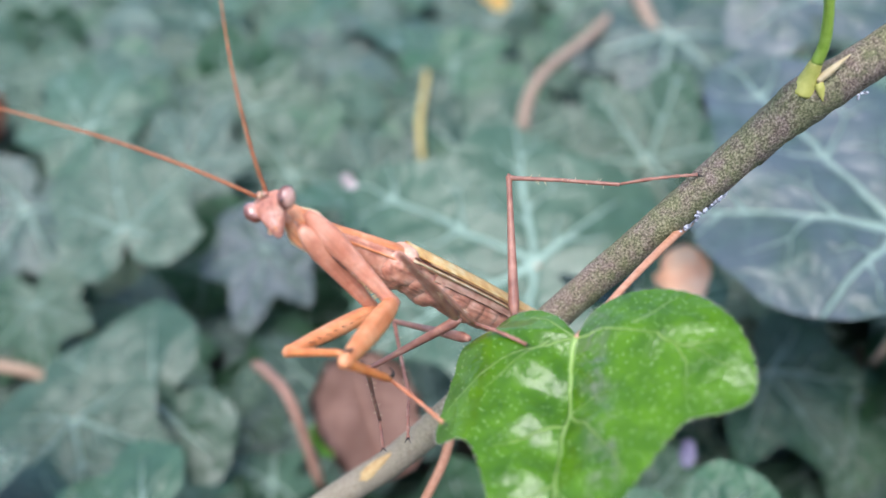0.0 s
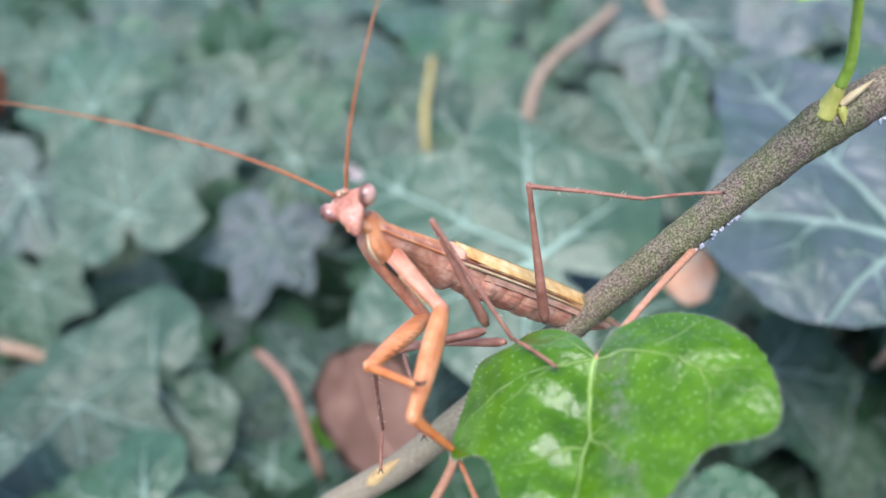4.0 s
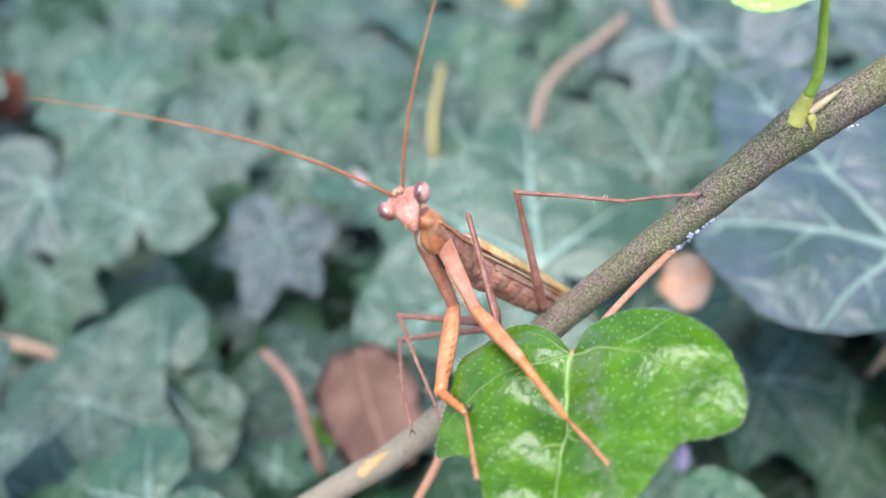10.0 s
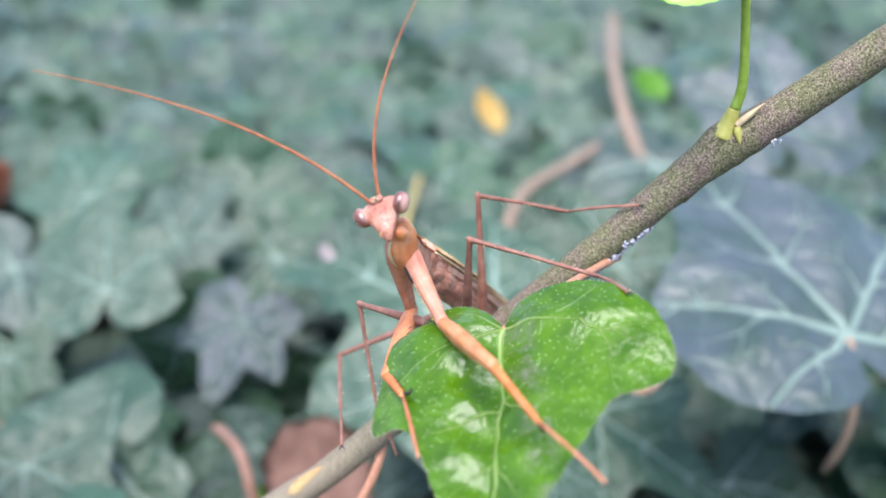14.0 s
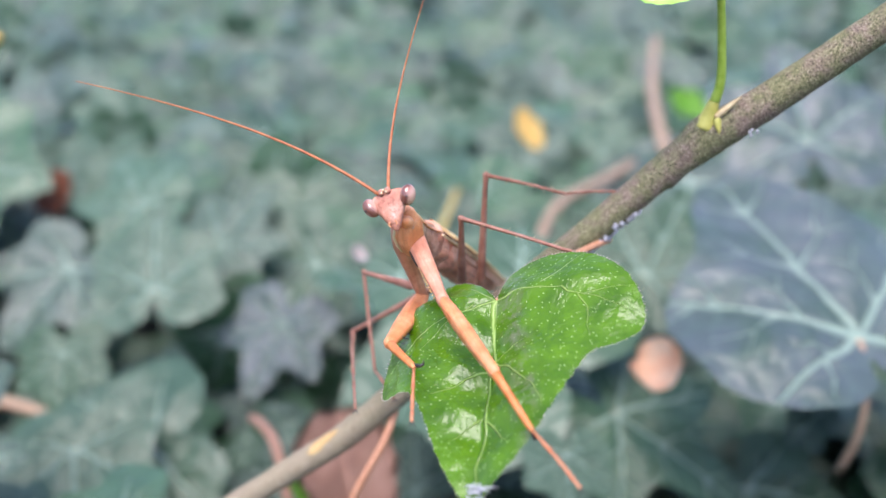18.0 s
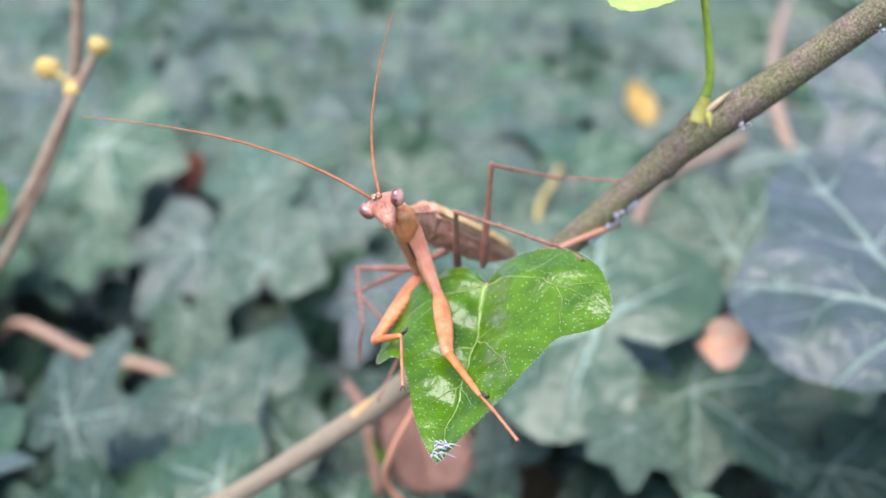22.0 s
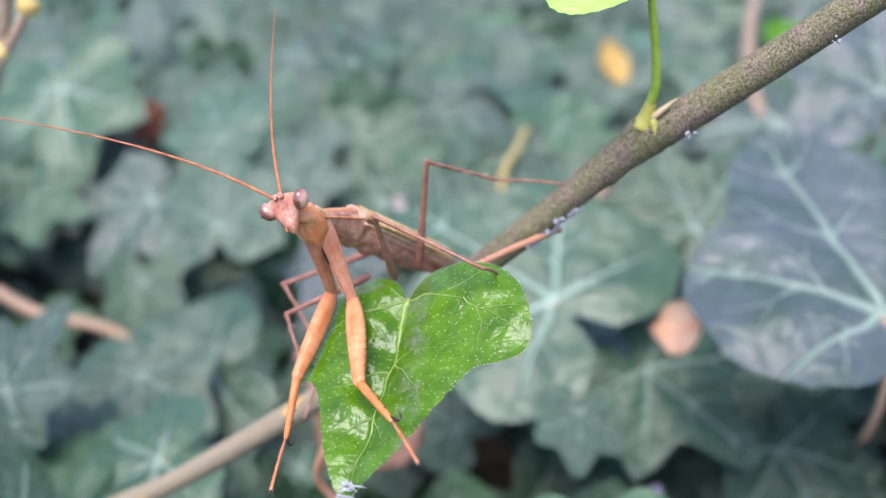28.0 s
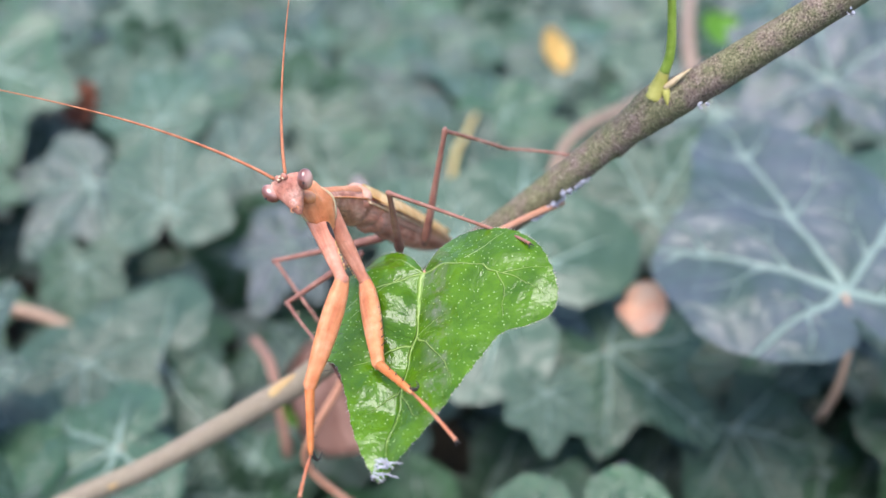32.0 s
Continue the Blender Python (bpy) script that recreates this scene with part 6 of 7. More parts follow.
    joint("m2", (-3.4, -4.7, 11.1), (-3.4, -4.8, 11.2), (-2.7, -4.7, 10.9), (-0.9, -4.9, 10.8), (-0.7, -5.0, 15.1), (-0.5, -4.0, 12.0), (-0.6, -3.3, 11.0), (1.2, -6.0, 11.4), (1.7, -5.9, 12.1), (10.9, -15.0, 16.9), (31.2, -9.7, 16.1), (29.2, -6.8, 17.4), (28.0, -3.8, 17.0), (27.2, -2.4, 16.3), (26.8, -1.9, 15.6), (27.1, -2.1, 15.4), (28.2, -1.3, 14.5), (26.1, -4.4, 15.2), (27.4, -4.7, 14.7), (26.7, -2.7, 14.5), (29.1, -12.9, 17.3), (26.4, -6.7, 13.8), (26.3, -6.7, 13.9), (26.2, -6.8, 13.9), (28.2, -15.3, 18.9), (27.0, -9.7, 16.0), (26.3, -7.1, 14.5), (26.8, -7.0, 15.2), (26.2, -6.2, 15.6))
    joint("m3", (4.5, -10.2, 10.2), (4.5, -10.9, 10.8), (4.7, -11.3, 11.2), (5.3, -11.4, 11.2), (4.8, -12.3, 12.1), (4.9, -11.2, 11.0), (4.9, -10.7, 10.6), (4.0, -12.2, 12.5), (4.5, -13.0, 11.4), (13.0, -8.3, 11.2), (37.1, -16.2, 16.3), (31.9, -13.8, 18.0), (31.2, -12.2, 18.0), (31.1, -10.7, 17.4), (31.1, -10.0, 16.9), (31.4, -10.1, 16.9), (31.4, -9.7, 16.3), (30.9, -9.8, 15.8), (31.8, -10.0, 15.4), (31.5, -9.4, 14.9), (30.9, -5.9, 13.4), (30.9, -11.1, 14.6), (31.2, -11.9, 14.9), (31.3, -11.9, 14.9), (29.7, -8.0, 14.4), (30.3, -9.3, 14.6), (31.0, -11.9, 15.5), (31.0, -12.3, 16.2), (30.0, -11.4, 16.7))
    joint("n0", (-6.3, 2.5, 6.5), (-6.3, 2.5, 6.5), (-6.0, 3.5, 6.0), (-5.4, 5.8, 4.9), (-2.9, 5.8, 6.3), (-2.5, 6.5, 6.7), (-2.6, 6.2, 6.4), (-1.8, 11.6, 3.7), (-1.5, 12.7, 1.3), (1.6, 8.9, 3.3), (0.9, 9.4, 2.7), (-1.5, 1.4, 6.4), (-0.3, 0.2, 6.5), (-1.9, 5.1, 4.8), (-3.6, 9.9, 3.1), (-3.7, 9.1, 3.5), (-4.8, 8.3, 4.3), (-5.9, 8.1, 4.4), (-5.9, 5.1, 6.0), (-5.6, 3.8, 5.8), (-6.2, 0.3, 6.1), (-6.9, -1.3, 7.2), (-4.2, 1.9, 6.9), (-1.5, 3.6, 6.6), (1.0, 2.3, 6.3), (-0.6, 2.9, 5.0), (-2.3, 3.7, 4.1), (-2.1, 3.9, 4.4), (-2.5, 5.0, 3.5))
    joint("n1", (-21.5, 3.7, -2.7), (-21.5, 3.7, -2.6), (-22.1, 2.9, -1.4), (-23.5, 1.1, 1.7), (-20.4, 8.8, 4.4), (-20.0, 9.7, 4.9), (-19.9, 10.7, 4.4), (-18.2, 19.3, 0.9), (-17.1, 20.9, -2.7), (-14.2, 17.2, 0.7), (-13.4, 19.7, 0.6), (-13.7, 14.4, 3.0), (-12.3, 13.4, 3.6), (-13.5, 18.4, 2.1), (-15.1, 23.4, 0.6), (-15.6, 22.3, 1.0), (-17.1, 21.1, 1.7), (-18.7, 20.6, 2.4), (-20.2, 15.2, 2.2), (-21.0, 12.4, 1.7), (-23.3, 4.3, 0.7), (-23.2, 2.1, -0.9), (-20.9, 0.7, -0.4), (-18.5, -0.4, -0.2), (-15.8, -2.5, -1.6), (-17.3, -2.3, -2.7), (-18.7, -2.0, -3.9), (-17.7, 0.0, -5.5), (-17.4, 1.7, -7.4))
    joint("n2", (-22.4, 12.8, -21.5), (-22.5, 12.8, -21.4), (-24.1, 11.6, -20.3), (-28.1, 8.6, -17.4), (-11.8, 8.2, -14.6), (-11.8, 8.0, -14.3), (-12.0, 6.3, -14.3), (-10.6, 1.5, -6.8), (-9.9, 2.3, -9.2), (-9.0, 1.2, -12.2), (-8.4, 4.6, -14.2), (-8.8, 7.9, -17.0), (-8.8, 8.3, -16.2), (-9.9, 10.9, -17.1), (-11.6, 12.9, -18.1), (-12.0, 12.0, -17.9), (-13.2, 10.8, -17.0), (-14.2, 8.1, -14.2), (-18.3, 3.3, -16.3), (-13.6, -6.7, -2.4), (-14.2, -14.5, 0.5), (-10.3, -14.0, -1.4), (-8.6, -15.9, -0.4), (-7.3, -17.9, 0.1), (-4.7, -19.8, -0.1), (-5.6, -19.4, -0.9), (-6.4, -18.6, -2.1), (-5.3, -16.5, -4.4), (-5.4, -15.1, -5.6))
    joint("n3", (-21.1, 3.6, -20.7), (-21.3, 3.5, -20.6), (-23.5, 2.4, -19.2), (-29.1, -0.5, -15.9), (-9.3, 1.1, -20.5), (-9.0, 0.9, -20.0), (-8.4, -0.2, -20.5), (-9.2, -2.4, -15.2), (-7.6, -2.8, -16.8), (-6.5, 1.1, -21.1), (-6.7, 5.5, -23.2), (-6.3, -0.7, -19.0), (-5.6, 7.9, -24.8), (-6.4, 6.7, -22.8), (-7.1, 5.1, -20.2), (-6.8, 4.6, -19.8), (-8.6, 3.1, -19.4), (-9.5, 1.2, -18.3), (-14.7, -5.1, -17.4), (-15.0, -6.8, -11.6), (-17.9, -13.2, -8.0), (-5.8, -21.8, -2.8), (-5.1, -20.8, -6.7), (-4.6, -20.2, -8.9), (-0.9, -20.6, -9.0), (-1.1, -20.3, -9.5), (-1.2, -19.5, -10.4), (-0.5, -17.2, -12.8), (-0.4, -16.2, -13.9))
    joint("g0", (-5.1, 8.8, -1.3), (-5.1, 8.9, -1.4), (-4.2, 10.4, -2.1), (-2.0, 14.0, -3.9), (-0.2, 14.2, -2.2), (-0.2, 14.3, -2.1), (-0.9, 14.3, -2.4), (1.4, 19.7, -4.0), (1.6, 20.3, -5.5), (1.4, 21.3, -5.1), (2.3, 24.5, -2.9), (1.2, 24.3, -3.7), (1.1, 23.6, -3.4), (0.8, 21.9, -2.2), (0.3, 20.0, -0.9), (-0.2, 18.7, -0.5), (-0.9, 18.0, 0.3), (-1.1, 17.2, -0.0), (-0.9, 17.8, 4.5), (-0.8, 17.6, 5.0), (-0.6, 15.4, 5.5), (0.1, 16.1, 9.5), (-0.0, 16.9, 9.0), (-0.1, 17.2, 8.4), (1.0, 15.6, 7.1), (-0.3, 15.7, 5.5), (-1.6, 15.8, 3.9), (0.0, 14.6, 2.6), (0.1, 15.8, 2.6))
    joint("g1", (-19.2, 27.1, -9.3), (-19.3, 27.0, -9.4), (-19.7, 27.0, -10.3), (-20.9, 26.7, -12.7), (-20.3, 25.8, -10.7), (-20.3, 26.2, -10.1), (-20.2, 26.9, -11.0), (-18.7, 29.8, -13.1), (-18.7, 29.6, -14.9), (-18.3, 30.5, -15.6), (-18.1, 30.0, -15.1), (-20.0, 29.5, -14.8), (-19.4, 29.5, -15.7), (-19.4, 28.2, -15.1), (-19.4, 26.1, -14.5), (-19.6, 25.0, -14.5), (-20.3, 23.8, -13.8), (-20.4, 23.4, -13.8), (-21.7, 18.6, -7.5), (-22.3, 14.1, -5.1), (-22.4, 11.2, -3.6), (-20.3, 9.8, -1.4), (-20.6, 9.9, -1.4), (-20.8, 10.0, -1.4), (-20.9, 10.8, -1.5), (-22.4, 11.0, -2.6), (-23.9, 11.3, -3.7), (-23.1, 12.7, -3.5), (-23.0, 13.4, -3.7))
    joint("g2", (-16.0, 9.3, -12.3), (-16.0, 9.3, -12.3), (-16.1, 9.2, -12.0), (-16.4, 9.0, -11.1), (-16.9, 8.2, -7.3), (-17.0, 8.5, -7.4), (-16.9, 9.0, -9.1), (-16.3, 11.6, -10.3), (-16.6, 11.5, -11.7), (-16.3, 12.7, -10.8), (-15.5, 11.7, -14.8), (-16.3, 11.7, -17.1), (-16.3, 11.5, -17.1), (-16.1, 10.2, -16.9), (-15.9, 8.3, -16.6), (-15.7, 7.2, -15.2), (-15.3, 6.3, -15.6), (-13.7, 6.3, -14.9), (-8.6, 6.3, -12.8), (-8.0, 4.7, -12.8), (-8.0, 3.3, -12.7), (-7.9, 1.7, -12.9), (-8.4, 1.8, -13.2), (-8.8, 2.1, -13.5), (-9.2, 2.9, -14.0), (-9.8, 3.6, -14.2), (-10.3, 4.2, -14.5), (-10.2, 5.4, -15.2), (-10.3, 6.0, -15.5))
    joint("g3", (-15.5, -4.2, -10.9), (-15.5, -4.2, -10.9), (-15.3, -4.1, -10.0), (-14.9, -4.1, -7.9), (-14.9, -5.0, -5.6), (-14.9, -4.7, -6.0), (-14.6, -3.9, -6.0), (-14.6, -1.8, -9.2), (-14.0, -1.9, -11.0), (-14.3, -0.3, -7.5), (-13.3, -0.7, -10.0), (-13.7, -1.3, -14.0), (-14.2, -1.8, -16.4), (-13.9, -3.2, -16.4), (-13.3, -4.9, -16.2), (-12.9, -6.0, -15.6), (-11.5, -6.6, -15.0), (-9.7, -6.5, -13.3), (-12.5, -4.2, -20.6), (-12.1, -5.4, -21.2), (-11.4, -7.1, -21.1), (-10.6, -9.3, -20.6), (-10.7, -9.0, -21.2), (-10.8, -8.7, -21.8), (-11.2, -7.4, -22.8), (-11.3, -6.8, -23.1), (-11.4, -6.3, -23.3), (-11.9, -4.5, -24.6), (-12.0, -3.7, -25.1))
    joint("a0", (-31.8, -0.8, 33.4), (-31.7, -0.8, 33.4), (-29.9, -0.1, 33.4), (-25.4, 1.6, 33.4), (-19.7, 0.6, 37.9), (-18.0, -0.7, 38.0), (-17.5, -1.3, 38.1), (-13.9, 4.0, 36.2), (-12.4, 2.0, 33.9), (-8.5, 0.7, 34.5), (-6.3, -2.2, 33.2), (-8.1, -3.2, 31.5), (-6.2, -6.3, 30.2), (-4.9, -10.2, 30.3), (-4.3, -13.6, 30.4), (-4.3, -15.2, 29.7), (-4.5, -17.6, 29.3), (-4.9, -17.4, 28.9), (-3.8, -19.7, 29.6), (-2.9, -19.9, 30.1), (-2.9, -22.4, 29.9), (-2.5, -24.4, 31.6), (-3.4, -23.2, 32.3), (-4.0, -22.4, 32.6), (-4.1, -22.1, 32.9), (-6.5, -21.5, 31.4), (-8.9, -20.8, 29.9), (-8.9, -20.1, 30.2), (-7.9, -20.3, 29.4))
    joint("a1", (-32.9, -1.0, 43.1), (-32.7, -1.0, 43.1), (-30.4, -0.9, 42.9), (-24.6, -0.8, 42.3), (-19.3, 2.5, 46.0), (-18.0, 1.5, 44.5), (-17.4, 0.2, 43.5), (-13.0, 2.2, 47.2), (-11.7, 0.0, 44.4), (-8.1, -1.9, 41.7), (-5.7, -2.4, 41.9), (-8.3, -3.3, 40.2), (-6.5, -4.5, 37.7), (-5.5, -5.4, 39.1), (-5.0, -6.4, 40.5), (-5.5, -8.1, 36.3), (-6.4, -9.2, 37.1), (-6.8, -11.0, 38.9), (-6.1, -12.6, 41.0), (-5.0, -14.9, 39.4), (-5.6, -15.3, 42.8), (-6.3, -16.7, 44.0), (-7.7, -15.1, 44.7), (-8.8, -13.5, 44.8), (-9.7, -11.9, 43.5), (-12.0, -11.7, 42.9), (-13.7, -11.6, 42.3), (-13.0, -10.3, 39.0), (-12.1, -10.2, 36.2))
    joint("a2", (-34.1, 6.1, 57.8), (-33.7, 6.2, 57.8), (-29.1, 6.8, 58.1), (-17.7, 8.3, 58.8), (-13.9, 10.3, 60.6), (-10.4, 11.5, 63.1), (-10.0, 11.0, 63.3), (-7.5, 9.9, 61.5), (-5.7, 8.6, 60.5), (-4.8, 4.7, 54.4), (-2.1, 3.0, 54.6), (-4.6, 2.2, 54.8), (-0.3, 2.4, 58.5), (0.6, 1.6, 60.4), (0.9, 0.1, 61.3), (0.0, -0.9, 58.6), (-1.6, -2.1, 58.2), (-3.1, -3.8, 59.6), (-2.8, -5.4, 60.0), (-2.0, -6.1, 62.1), (-1.5, -5.2, 67.7), (-4.4, -6.5, 68.7), (-6.1, -4.9, 68.0), (-7.3, -4.0, 67.0), (-9.5, -4.6, 61.0), (-11.8, -4.9, 59.5), (-13.2, -5.1, 57.9), (-13.3, -5.4, 51.2), (-11.0, -3.1, 53.6))
    joint("b0", (-33.5, -0.1, 32.4), (-33.3, -0.0, 32.4), (-31.6, 0.5, 32.4), (-27.2, 1.9, 32.3), (-21.0, 1.0, 37.0), (-19.4, -0.1, 36.9), (-19.0, -0.5, 36.8), (-15.4, 4.3, 35.2), (-14.1, 2.2, 32.7), (-10.0, 1.0, 33.4), (-7.9, -1.9, 32.2), (-9.8, -3.0, 30.5), (-7.6, -5.9, 29.3), (-6.4, -9.7, 29.4), (-5.9, -13.1, 29.5), (-6.0, -14.9, 28.9), (-6.2, -17.0, 28.3), (-6.5, -17.0, 27.8), (-5.7, -19.4, 28.6), (-4.8, -19.6, 29.0), (-4.9, -21.9, 28.7), (-4.6, -23.7, 30.5), (-5.7, -22.7, 31.2), (-6.3, -21.9, 31.5), (-6.0, -21.6, 31.9), (-8.4, -21.1, 30.3), (-10.9, -20.4, 28.7), (-11.0, -19.5, 29.1), (-9.8, -19.9, 28.1))
    joint("b1", (-43.3, -3.5, 41.3), (-43.3, -3.5, 41.3), (-43.5, -3.2, 41.8), (-43.8, -2.3, 43.1), (-44.8, 1.7, 47.9), (-42.1, 1.1, 47.1), (-37.8, 0.0, 46.3), (-37.6, 0.7, 48.7), (-35.0, -1.8, 45.6), (-27.3, -2.6, 44.6), (-23.8, -4.0, 42.4), (-33.2, -4.5, 43.1), (-29.1, -5.3, 40.2), (-30.9, -7.4, 40.6), (-32.8, -9.5, 41.0), (-32.1, -10.3, 40.0), (-32.7, -13.0, 38.9), (-29.3, -16.4, 37.6), (-31.7, -20.2, 39.3), (-30.2, -22.3, 40.7), (-31.4, -25.4, 39.8), (-33.2, -28.5, 40.7), (-33.2, -26.3, 40.7), (-33.2, -23.7, 40.7), (-31.5, -20.2, 39.5), (-33.6, -20.2, 38.3), (-35.6, -20.2, 37.0), (-28.3, -15.3, 35.0), (-38.5, -15.8, 35.8))
    joint("b2", (-63.6, -3.1, 47.4), (-63.7, -3.1, 47.4), (-64.9, -2.9, 47.8), (-67.9, -2.4, 48.9), (-61.4, 1.4, 52.0), (-60.2, 1.0, 51.6), (-58.9, 0.1, 51.8), (-58.7, 0.3, 53.8), (-58.7, -2.7, 51.0), (-48.2, -2.4, 50.7), (-47.6, -3.7, 49.9), (-56.0, -5.1, 49.4), (-52.7, -5.4, 47.1), (-56.0, -8.2, 47.5), (-59.3, -11.5, 47.9), (-58.3, -12.4, 46.9), (-59.4, -16.2, 44.8), (-60.4, -21.9, 44.1), (-58.4, -26.0, 45.3), (-54.8, -28.7, 46.1), (-57.7, -33.8, 45.4), (-49.6, -34.1, 44.5), (-53.7, -32.7, 45.0), (-55.9, -30.8, 45.3), (-51.7, -25.2, 44.0), (-52.4, -24.6, 42.4), (-53.2, -23.9, 41.2), (-50.2, -18.5, 41.0), (-56.1, -18.9, 39.5))

    def at(name, t):
        v = place[name]
        i = max(0, min(len(times) - 2, int(np.searchsorted(times, t, "right")) - 1))
        t0, t1 = times[i], times[i + 1]
        u = (t - t0) / (t1 - t0)

        def slope(k):
            if k == 0 or k == len(times) - 1:
                return np.zeros(3)
            a, b = (v[k] - v[k - 1]) / (times[k] - times[k - 1]), (v[k + 1] - v[k]) / (times[k + 1] - times[k])
            return np.where(a * b > 0, 2 * a * b / np.where(np.abs(a + b) > 1e-12, a + b, 1), 0)

        h = t1 - t0
        return Vector((2 * u ** 3 - 3 * u ** 2 + 1) * v[i] + (u ** 3 - 2 * u ** 2 + u) * h * slope(i) + (3 * u ** 2 - 2 * u ** 3) * v[i + 1] + (u ** 3 - u ** 2) * h * slope(i + 1))

    def aimed(a, b, hint):
        z = (b - a).normalized()
        x = hint - z * hint.dot(z)
        if x.length < 1e-5:
            x = z.orthogonal()
        x.normalize()
        m = Matrix((x, z.cross(x), z)).transposed().to_4x4()
        return Matrix.Translation(a) @ m

    ticks = sorted({k / 5 for k in range(161)} | set(times))

    def key(ob, rule):
        rows = []
        for t in ticks:
            rows.append((t, rule(t)))
        walk(ob, rows)

    def head_pose(t):
        r, l, m = at("er", t), at("el", t), at("mo", t)
        x = (l - r).normalized()
        y = ((r + l) / 2 - m)
        y = (y - x * y.dot(x)).normalized()
        return Matrix.Translation((r + l) / 2) @ Matrix((x, y, x.cross(y))).transposed().to_4x4()

    key(build_head(), head_pose)

    def body_pose(a, b):
        def rule(t):
            p, q = at(a, t), at(b, t)
            z = (q - p).normalized()
            roll = 0.55 * max(0.0, min(1.0, (t - 14) / 7))
            up = Vector((0, -roll, 1))
            up -= z * z.dot(up)
            up.normalize()
            return Matrix.Translation(p) @ Matrix((up.cross(z), up, z)).transposed().to_4x4()
        return rule

    key(build_pronotum(), body_pose("PF", "PR"))
    key(build_hood(), lambda t: aimed(at("PF", t), (at("c0", t) + at("d0", t)) / 2 + (at("c1", t) + at("d1", t) - at("c0", t) - at("d0", t)) * 0.12, at("d0", t) - at("c0", t)))
    key(build_abdomen(), body_pose("PR", "TL"))
    for a in "ab":
        ends = [at(a + k, 13.0) for k in "012"]
        mid, long = ends[1] - ends[0], (ends[2] - ends[0]).length
        way = (ends[2] - ends[0]).normalized()
        bow = (mid - way * mid.dot(way)).length
        key(build_antenna(long * (1.35 if a == "a" else 1.06), bow * 1.2), lambda t, a=a: aimed(at(a + "0", t), at(a + "2", t), at(a + "1", t) - at(a + "0", t)))
    def chain(parts, s, sizes, hints):
        """Keys the segments of a leg, each from the far end of the one before it towards the next joint."""
        ways, sides = [], []
        for t in times:
            start, way = at(s + "0", t), []
            for k, size in enumerate(sizes):
                way.append((at(s + str(k + 1), t) - start).normalized())
                start = start + way[-1] * SEGMENT[size]
            ways.append(way)
            sides.append([hint(t).normalized() for hint in hints])
        rows = [[] for _ in parts]
        for t in ticks:
            i = max(0, min(len(times) - 2, int(np.searchsorted(times, t, "right")) - 1))
            u = (t - times[i]) / (times[i + 1] - times[i])
            start = at(s + "0", t)
            for k, size in enumerate(sizes):
                goal = start + ways[i][k].lerp(ways[i + 1][k], u).normalized() * SEGMENT[size]
                rows[k].append((t, aimed(start, goal, sides[i][k].lerp(sides[i + 1][k], u))))
                start = goal
        for ob, some in zip(parts, rows):
            walk(ob, some)

    def between(s, a, b):
        return lambda t: at(s + b, t) - at(s + a, t)

    down = lambda t: Vector((0, 0, -1))
    for s in "cd":
        chain(build_foreleg(-1 if s == "c" else 1), s, ("coxa", "ffem", "ftib", "ftar"), (lambda t, s=s: (at("d0", t) - at("c0", t)) * (1 if s == "c" else -1), between(s, "1", "3"), between(s, "2", "1"), down))
    for s, sizes in (("h", "hfem htib htar"), ("g", "hfem htib htar"), ("m", "mfem mtib mtar"), ("n", "mfem mtib mtar")):
        sizes = sizes.split()
        chain(build_walking_leg(*(SEGMENT[k] for k in sizes)), s, sizes, (between(s, "1", "2"), between(s, "1", "0"), down))

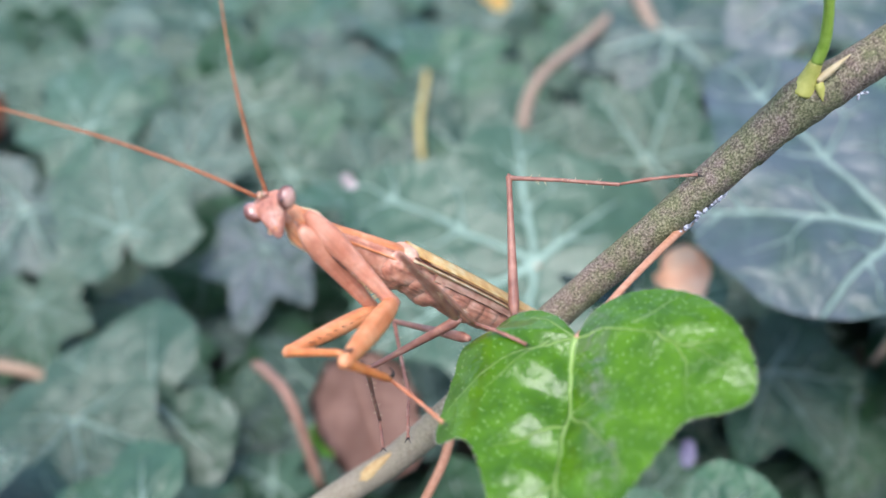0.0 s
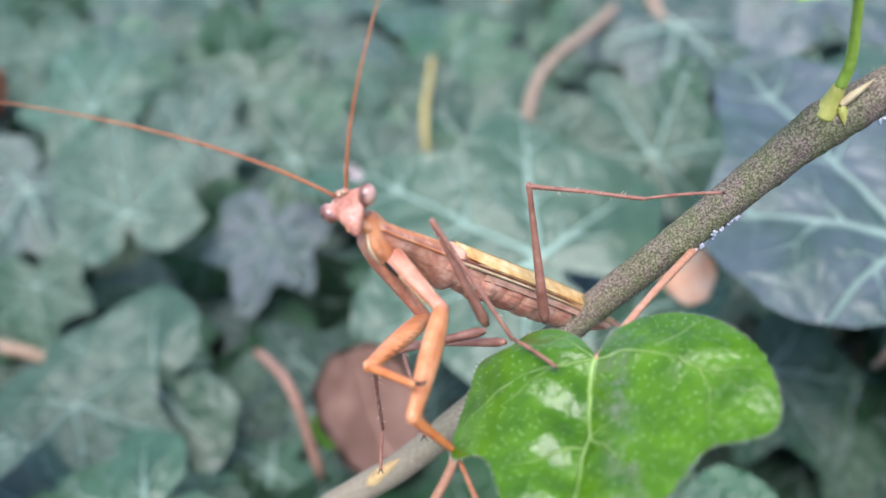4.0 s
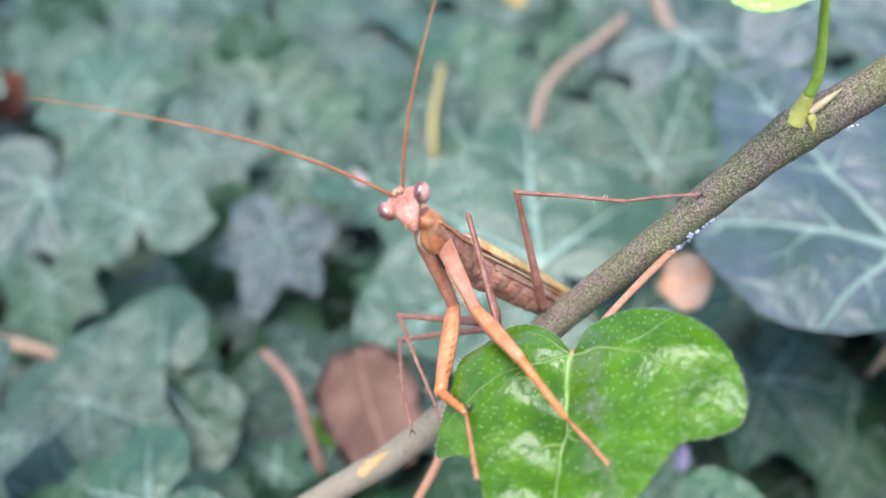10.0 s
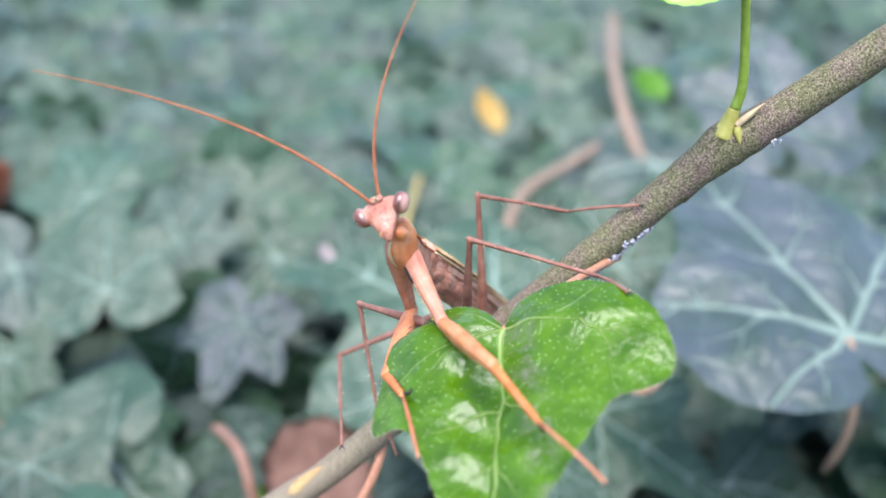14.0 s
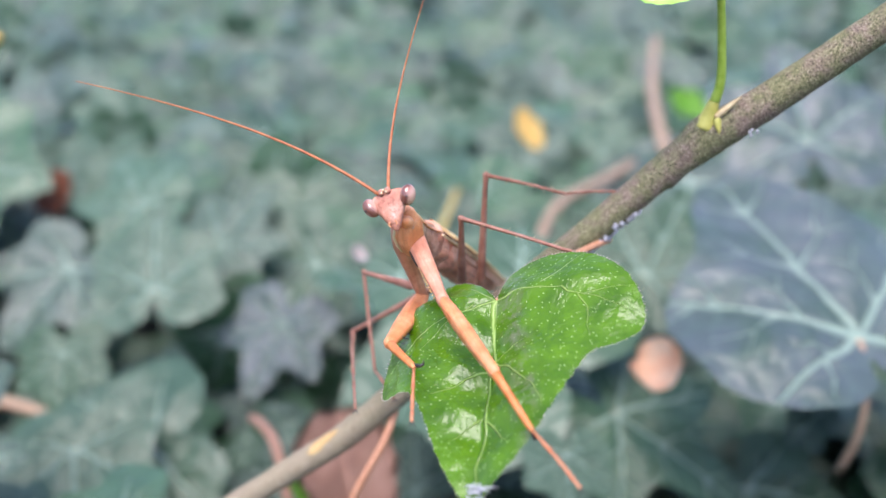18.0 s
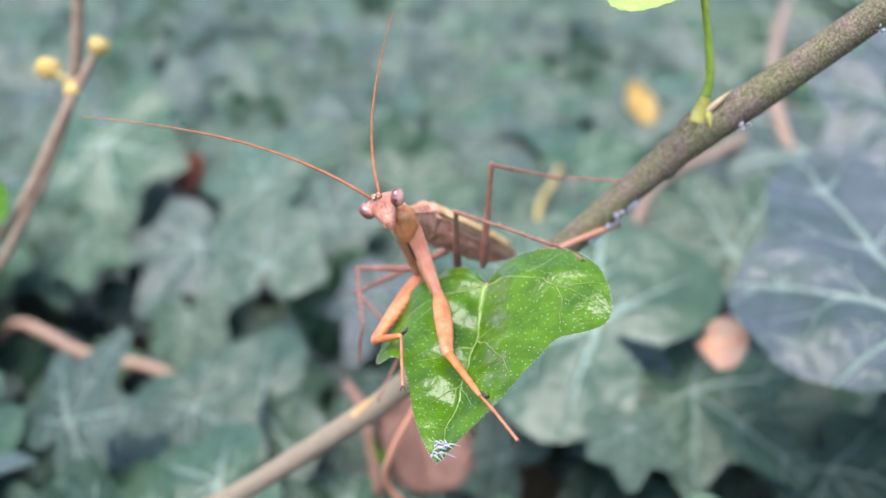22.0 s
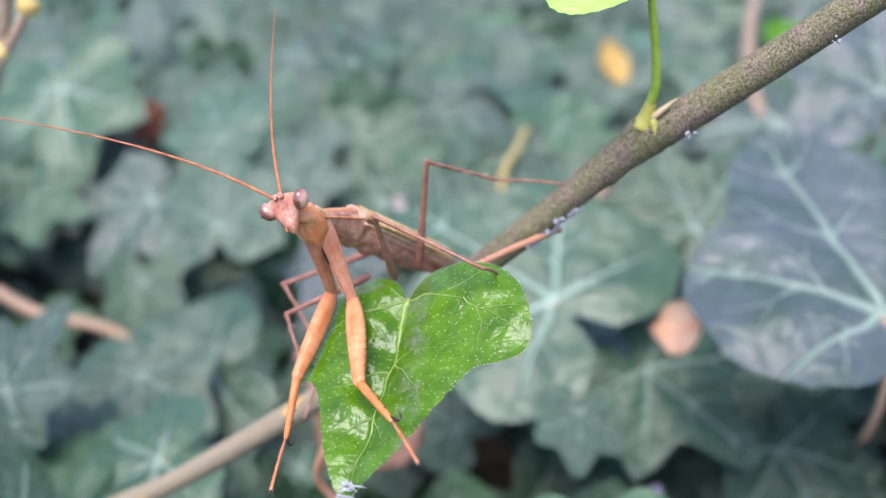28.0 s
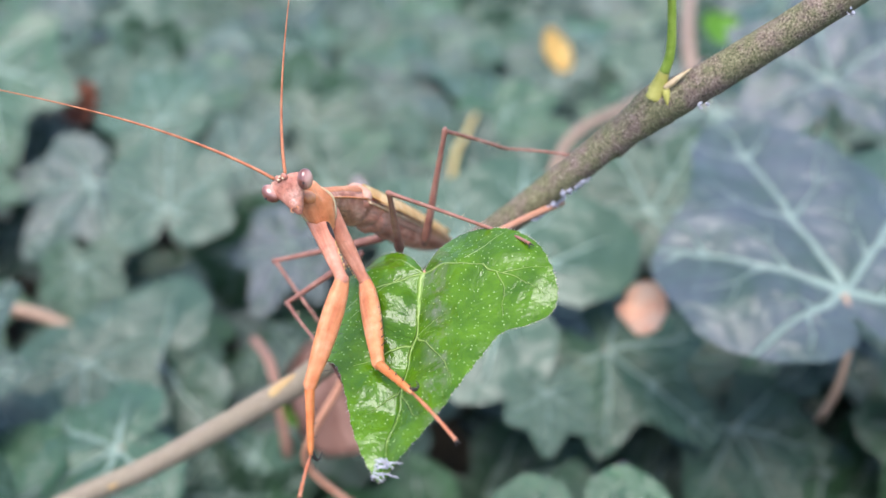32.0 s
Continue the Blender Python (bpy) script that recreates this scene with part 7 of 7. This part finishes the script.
    leaf_rows = [
        (0, pose(0.0166, 0.1059, 0.1955, 15.7, -10.9, -20.3)),
        (1, pose(0.0167, 0.1060, 0.1954, 13.9, -10.8, -19.6)),
        (2, pose(0.0166, 0.1057, 0.1953, 13.3, -10.6, -19.6)),
        (3, pose(0.0170, 0.1056, 0.1957, 12.7, -9.7, -19.6)),
        (6, pose(0.0168, 0.1048, 0.1968, 13.9, -11.0, -17.9)),
        (7, pose(0.0166, 0.1049, 0.1965, 16.7, -10.3, -18.8)),
        (8, pose(0.0166, 0.1052, 0.1964, 15.5, -9.8, -18.2)),
        (9, pose(0.0172, 0.1053, 0.1966, 17.9, -10.8, -19.3)),
        (10, pose(0.0175, 0.1049, 0.1960, 18.1, -9.3, -16.7)),
        (11, pose(0.0178, 0.1047, 0.1957, 19.6, -12.0, -15.7)),
        (12, pose(0.0185, 0.1047, 0.1957, 23.0, -13.7, -15.4)),
        (13, pose(0.0182, 0.1045, 0.1957, 25.0, -14.4, -14.1)),
        (14, pose(0.0180, 0.1040, 0.1961, 22.7, -11.1, -11.4)),
        (17, pose(0.0183, 0.1033, 0.1949, 23.1, -14.8, -11.4)),
        (18, pose(0.0185, 0.1029, 0.1950, 25.0, -15.4, -11.8)),
        (18.8, pose(0.0174, 0.1036, 0.1940, 22.5, -12.5, -9.8)),
        (20, pose(0.0184, 0.1043, 0.1943, 21.8, -11.1, -8.0)),
        (21, pose(0.0186, 0.1042, 0.1941, 21.5, -8.3, -6.2)),
        (22, pose(0.0188, 0.1048, 0.1941, 22.3, -8.9, -7.5)),
        (23, pose(0.0187, 0.1052, 0.1938, 22.8, -6.5, -7.0)),
        (24, pose(0.0187, 0.1056, 0.1944, 24.7, -7.1, -9.0)),
        (27, pose(0.0186, 0.1048, 0.1940, 23.1, -8.9, -10.3)),
        (28, pose(0.0180, 0.1051, 0.1937, 25.3, -11.0, -9.5)),
        (29, pose(0.0184, 0.1049, 0.1936, 26.2, -12.6, -11.4)),
        (30, pose(0.0183, 0.1046, 0.1937, 26.4, -11.4, -9.9)),
        (31, pose(0.0184, 0.1044, 0.1936, 26.7, -13.3, -10.7)),
        (32, pose(0.0181, 0.1045, 0.1937, 26.6, -15.5, -10.6)),
    ]
    walk(LEAF, leaf_rows)
    walk(LEAF_STALK, [(t, aimed(m.translation + m.to_3x3() @ Vector((0, 0, -0.0007)), STALK_FOOT, Vector((0, -0.3, 1)))) for t, m in leaf_rows])


motions()
